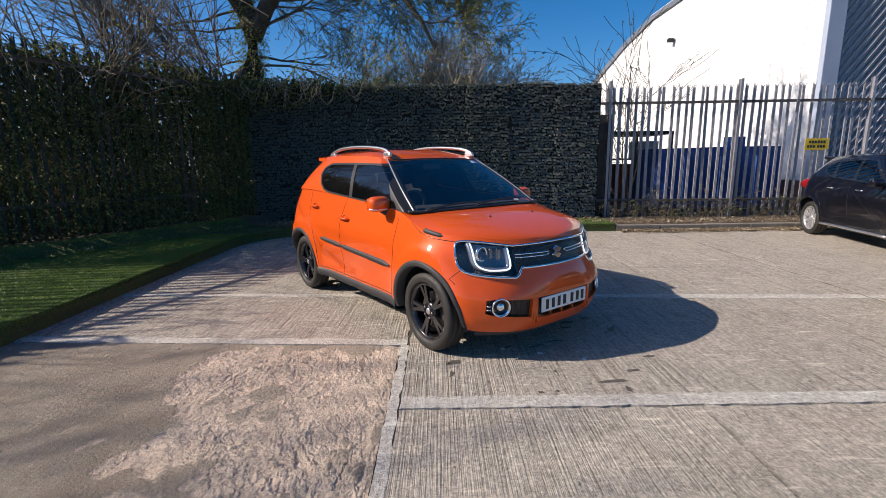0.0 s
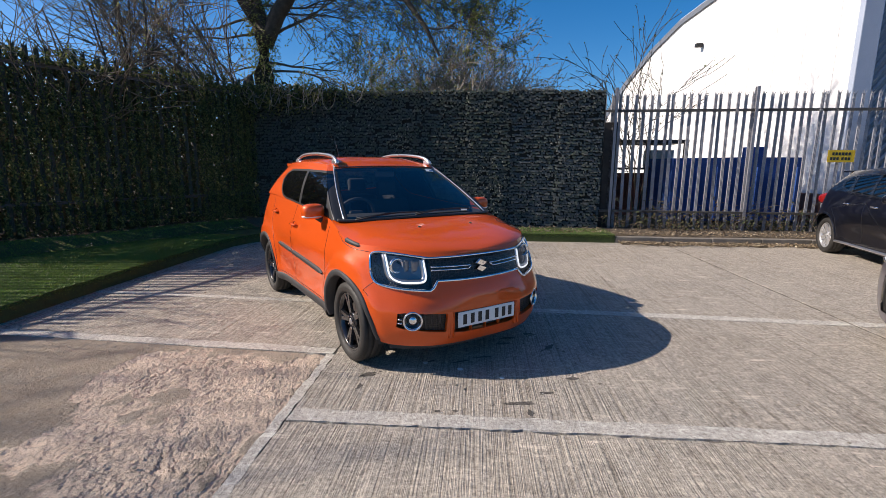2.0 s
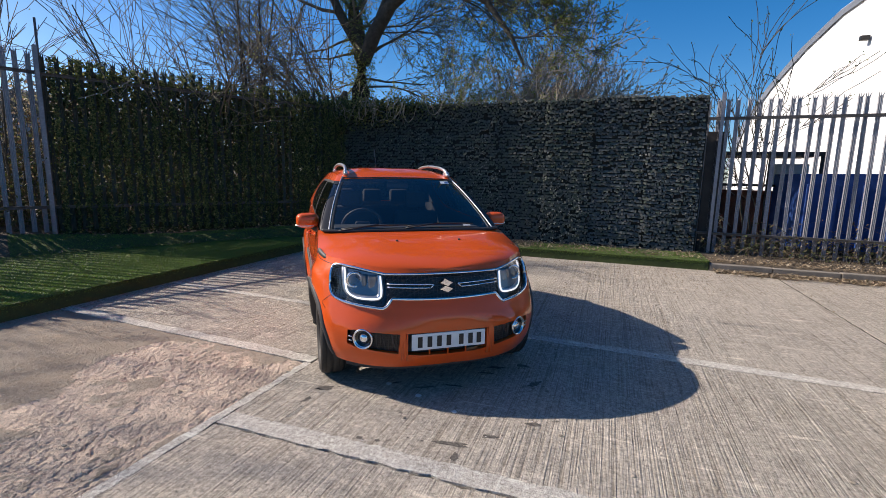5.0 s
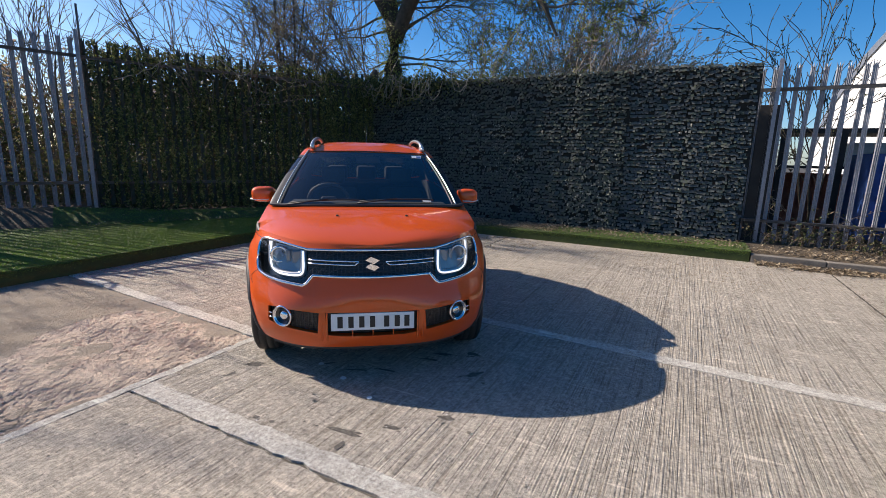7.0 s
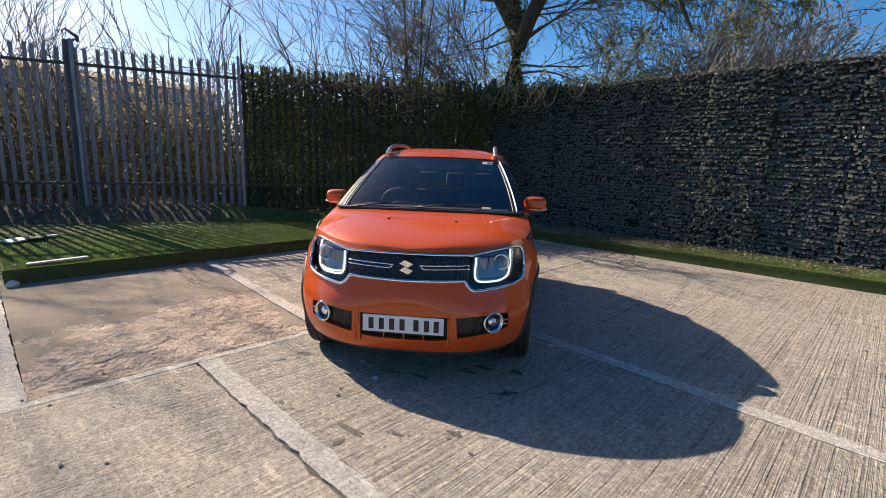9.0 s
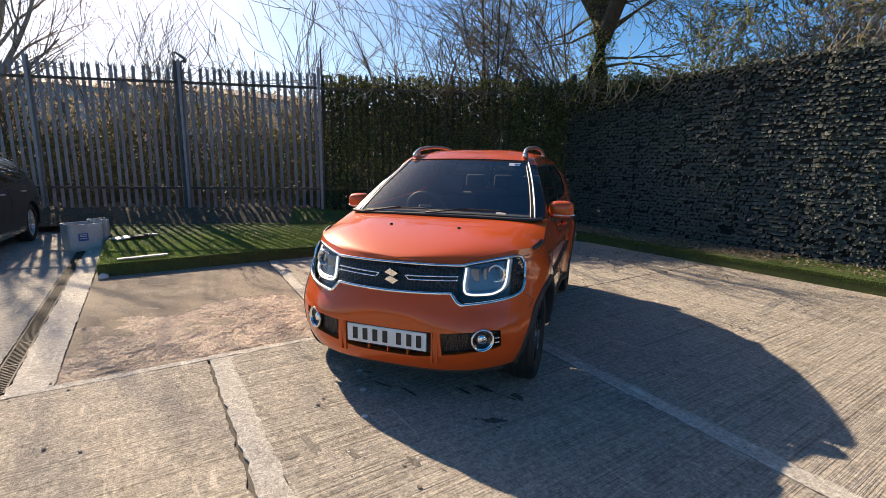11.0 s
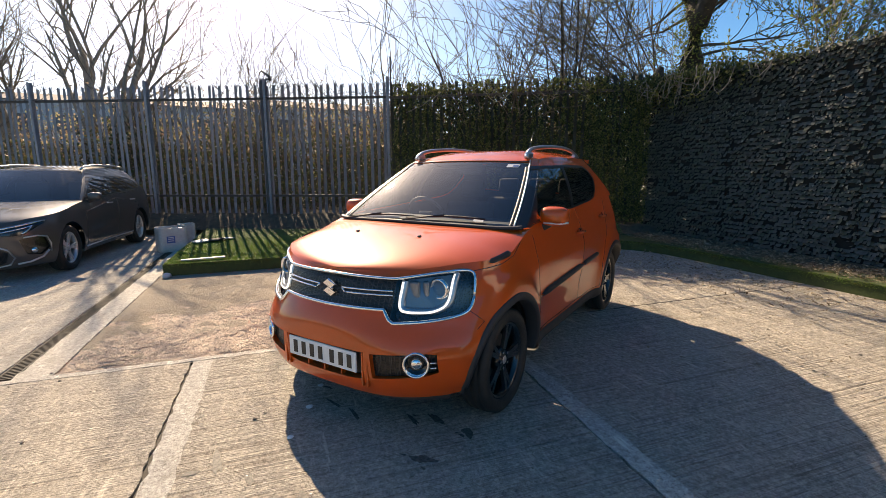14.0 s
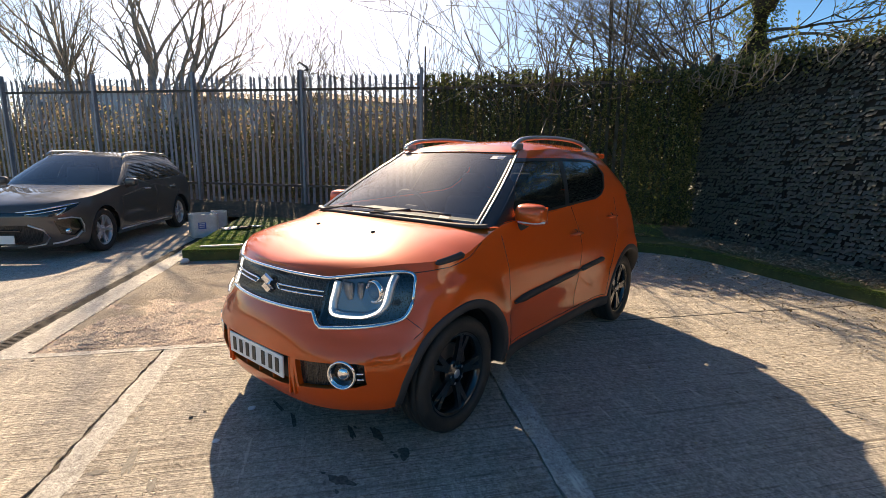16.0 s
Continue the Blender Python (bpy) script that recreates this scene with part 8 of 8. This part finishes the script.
ht_dlo = [(-0.62, 1.025), (-1.2, 1.04), (-1.95, 1.08), (-2.28, 1.16), (-2.30, 1.25), (-2.15, 1.36), (-1.6, 1.395), (-1.15, 1.385)]
ht_panes = [[(-0.76, 1.045), (-1.2, 1.058), (-1.36, 1.065), (-1.44, 1.378), (-1.18, 1.37)], [(-1.44, 1.07), (-1.9, 1.095), (-2.0, 1.345), (-1.6, 1.378), (-1.50, 1.378)], [(-2.03, 1.115), (-2.22, 1.17), (-2.25, 1.24), (-2.12, 1.335), (-2.06, 1.345)]]
ht_doors = [[(-0.45, 0.32), (-1.38, 0.32), (-1.40, 0.95), (-1.36, 1.2), (-0.48, 1.2)], [(-1.38, 0.32), (-2.0, 0.34), (-2.10, 0.62), (-2.3, 0.8), (-2.3, 1.2), (-1.36, 1.2), (-1.40, 0.95)]]
hatch, hts = parked_car("very dark blue hatchback reversed against the kerb", (7.29, 6.17), math.degrees(math.atan2(-0.98, -0.20)), HT, NAVY, 0.31, 0.215,
                        [("grille", [(-0.02, 0.6), (0.5, 0.62), (0.5, 0.32), (-0.02, 0.3)], HONEY, 0.015, "black grille")], ht_dlo, ht_panes, ht_doors, 0.855, 8, None)
for sd in (1, -1):
    b = bmesh.new()
    bmesh.ops.create_uvsphere(b, u_segments=16, v_segments=10, radius=1)
    for v in b.verts:
        v.co = Vector((v.co.x * 0.20, v.co.y * 0.07, v.co.z * 0.11))
    part("tail_lamp", b, RED_LENS, hatch, "red tail lamp", m=pose(-2.76, sd * 0.715, 0.93, 0, 0, sd * -30), smooth=True)
    pts = [(x, sd * (hts.side_y(x, 0.28) + 0.01), 0.265) for x in np.linspace(-0.4, -2.05, 12)]
    tube_part("sill_strip", pts, 0.022, SATIN, hatch, 6, label="silver sill strip")
    for x in (-1.22, -1.98):
        tube_part("door_handle", [(x, sd * (hts.side_y(x, 0.9) + 0.002), 0.9), (x + 0.03, sd * (hts.side_y(x, 0.9) + 0.026), 0.902), (x + 0.15, sd * (hts.side_y(x, 0.9) + 0.026), 0.906), (x + 0.18, sd * (hts.side_y(x, 0.9) + 0.002), 0.907)], 0.012, CHROME, hatch, 6)
    part("spoiler", box_bm(0.3, 0.56, 0.035, (-2.62, sd * 0.28, 1.40), 0.012), NAVY, hatch)
    tube_part("wheel_arch", [(-2.45 + 0.385 * math.cos(a), sd * (hts.side_y(-2.45 + 0.385 * math.cos(a), max(0.25, 0.32 + 0.385 * math.sin(a))) + 0.002), 0.32 + 0.385 * math.sin(a)) for a in np.linspace(-0.1, math.pi + 0.1, 24)], 0.012, NAVY, hatch, 6)

# grey car whose nose just shows
grey, gys = parked_car("grey hatchback parked facing into the yard", (4.91, 3.62), 180, HT, SILVERGREY, 0.31, 0.215,
                       [("grille", [(-0.02, 0.6), (0.5, 0.62), (0.5, 0.32), (-0.02, 0.3)], HONEY, 0.015, "black grille"), ("fog_pocket", [(0.60, 0.45), (0.78, 0.47), (0.78, 0.33), (0.62, 0.32)], BLACK_GLOSS, 0.02, "black fog lamp pocket")],
                       ht_dlo, ht_panes, ht_doors, 0.855, 8, None)
lamp_bits(grey, gys, 0.50, 0.70, lambda y: 0.72 + 0.06 * (y - 0.5), 0.022)

# ---- loose things ----
tub = thing("plastic_tub", "cut-down white plastic tank with a blue label", "tub", (-5.98, 1.42, 0), 22)
def tub_mesh(sx, sy, h, wall):
    b = bmesh.new()
    def loop(x, y, z, r=0.07, n=5):
        pts = []
        for cx, cy, a0 in ((x / 2 - r, y / 2 - r, 0), (-x / 2 + r, y / 2 - r, 90), (-x / 2 + r, -y / 2 + r, 180), (x / 2 - r, -y / 2 + r, 270)):
            for k in range(n):
                a = radians(a0 + 90 * k / (n - 1))
                pts.append(b.verts.new((cx + r * math.cos(a), cy + r * math.sin(a), z + (rnd.uniform(-0.006, 0.006) if z > 0.2 else 0))))
        return pts
    L = [loop(sx * 0.94, sy * 0.94, 0), loop(sx, sy, 0.05), loop(sx, sy, h), loop(sx - wall, sy - wall, h), loop(sx - wall, sy - wall, 0.10)]
    for p_, q_ in zip(L, L[1:]):
        n = len(p_)
        for i in range(n):
            b.faces.new((p_[i], p_[(i + 1) % n], q_[(i + 1) % n], q_[i]))
    b.faces.new(L[0][::-1])
    b.faces.new(L[-1])
    bmesh.ops.recalc_face_normals(b, faces=b.faces)
    return b
part("tank", tub_mesh(0.42, 0.46, 0.42, 0.03), WHITE_PLASTIC, tub)
part("label", box_bm(0.003, 0.13, 0.12, (0.2115, -0.05, 0.16)), BLUE_LABEL, tub, "blue label with pale bars")
for z in (0.19, 0.225, 0.25):
    part("bar", box_bm(0.003, 0.09, 0.012, (0.2140, -0.05, z)), PAPER, tub)
part("soil", box_bm(0.34, 0.38, 0.27, (0, 0, 0.12), 0.05), SOIL, tub, "dark wet contents")
tub2 = thing("plastic_tub", "grey-white plastic box standing behind the cut tank", "tub", (-6.30, 1.62, 0.0), 15)
part("tank", tub_mesh(0.30, 0.28, 0.44, 0.03), WHITE_PLASTIC, tub2)
part("cover", box_bm(0.26, 0.24, 0.02, (0, 0, 0.40), 0.004), DARK, tub2)

def slab_bit(name, label, cat, at, size, rz, mat, tilt=0.0):
    o = part(name, box_bm(*size, (0, 0, 0), min(size) * 0.2), mat, None, m=pose(*at, tilt, 0, rz))
    return tagged(o, label, cat)
slab_bit("board", "narrow white strip lying along the turf edge", "debris", (-3.77, 2.22, 0.182), (0.075, 0.56, 0.016), 4, WHITE_PLASTIC, 1)
slab_bit("board", "torn white panel lying on the turf", "debris", (-5.62, 1.95, 0.182), (0.24, 0.26, 0.02), 30, WHITE_PLASTIC, 3)
slab_bit("board", "dark bent tray on the turf", "debris", (-5.66, 2.16, 0.184), (0.24, 0.26, 0.03), -12, DARK, 4)
slab_bit("board", "small white offcut on the turf", "debris", (-5.86, 2.34, 0.182), (0.16, 0.20, 0.02), 50, WHITE_PLASTIC, -3)
st_b = bmesh.new()
bmesh.ops.create_icosphere(st_b, subdivisions=3, radius=0.055)
for v in st_b.verts:
    v.co *= 1 + 0.22 * noise.noise(v.co * 22)
    v.co.z *= 0.7
stone = part("stone", st_b, WHITE_PLASTIC, None, m=pose(-3.50, 1.80, 0.03), smooth=True)
tagged(stone, "pale rounded lump at the corner of the bed", "stone")
for x, y, r in ((0.72, 3.36, 0.022), (1.02, 3.24, 0.018), (0.45, 3.45, 0.02)):
    b = bmesh.new()
    bmesh.ops.create_icosphere(b, subdivisions=2, radius=r)
    for v in b.verts:
        v.co.z *= 0.25
        v.co *= 1 + 0.3 * noise.noise(v.co * 60)
    tagged(part("paper_scrap", b, PAPER, None, m=pose(x, y, 0.005, 0, 0, rnd.uniform(0, 180))), "small pale scrap on the concrete", "litter")

# lamp bracket on a fence post
lb = Vector((fence_x(3.1), 3.1))
pst = thing("lamp_post", "dark square post with a drooping bracket behind the fence", "post", (lb.x - 0.12, lb.y, 0.2))
part("post", box_bm(0.11, 0.13, 3.22, (0, 0, 0), 0.01), STEEL_DARK, pst)
tube_part("bracket", [(0, -0.045, 3.2), (0, -0.05, 3.36), (0.01, -0.01, 3.40), (0.03, 0.08, 3.34), (0.04, 0.15, 3.29), (0.04, 0.16, 3.20)], [0.016, 0.018, 0.02, 0.026, 0.034, 0.03], STEEL_DARK, pst, 8)
tube_part("brace", [(0.01, 0.03, 3.19), (0.03, 0.09, 3.22), (0.04, 0.14, 3.24)], [0.02, 0.018, 0.018], STEEL_DARK, pst, 6)
pipe = thing("pole", "thin grey pole behind the ivied fence", "pole", (fence_x(5.75) - 0.1, 5.75, 0.2))
part("shaft", cyl_bm(0.018, 0.018, 3.65, (0, 0, 1.825), 10), STEEL_DARK, pipe)
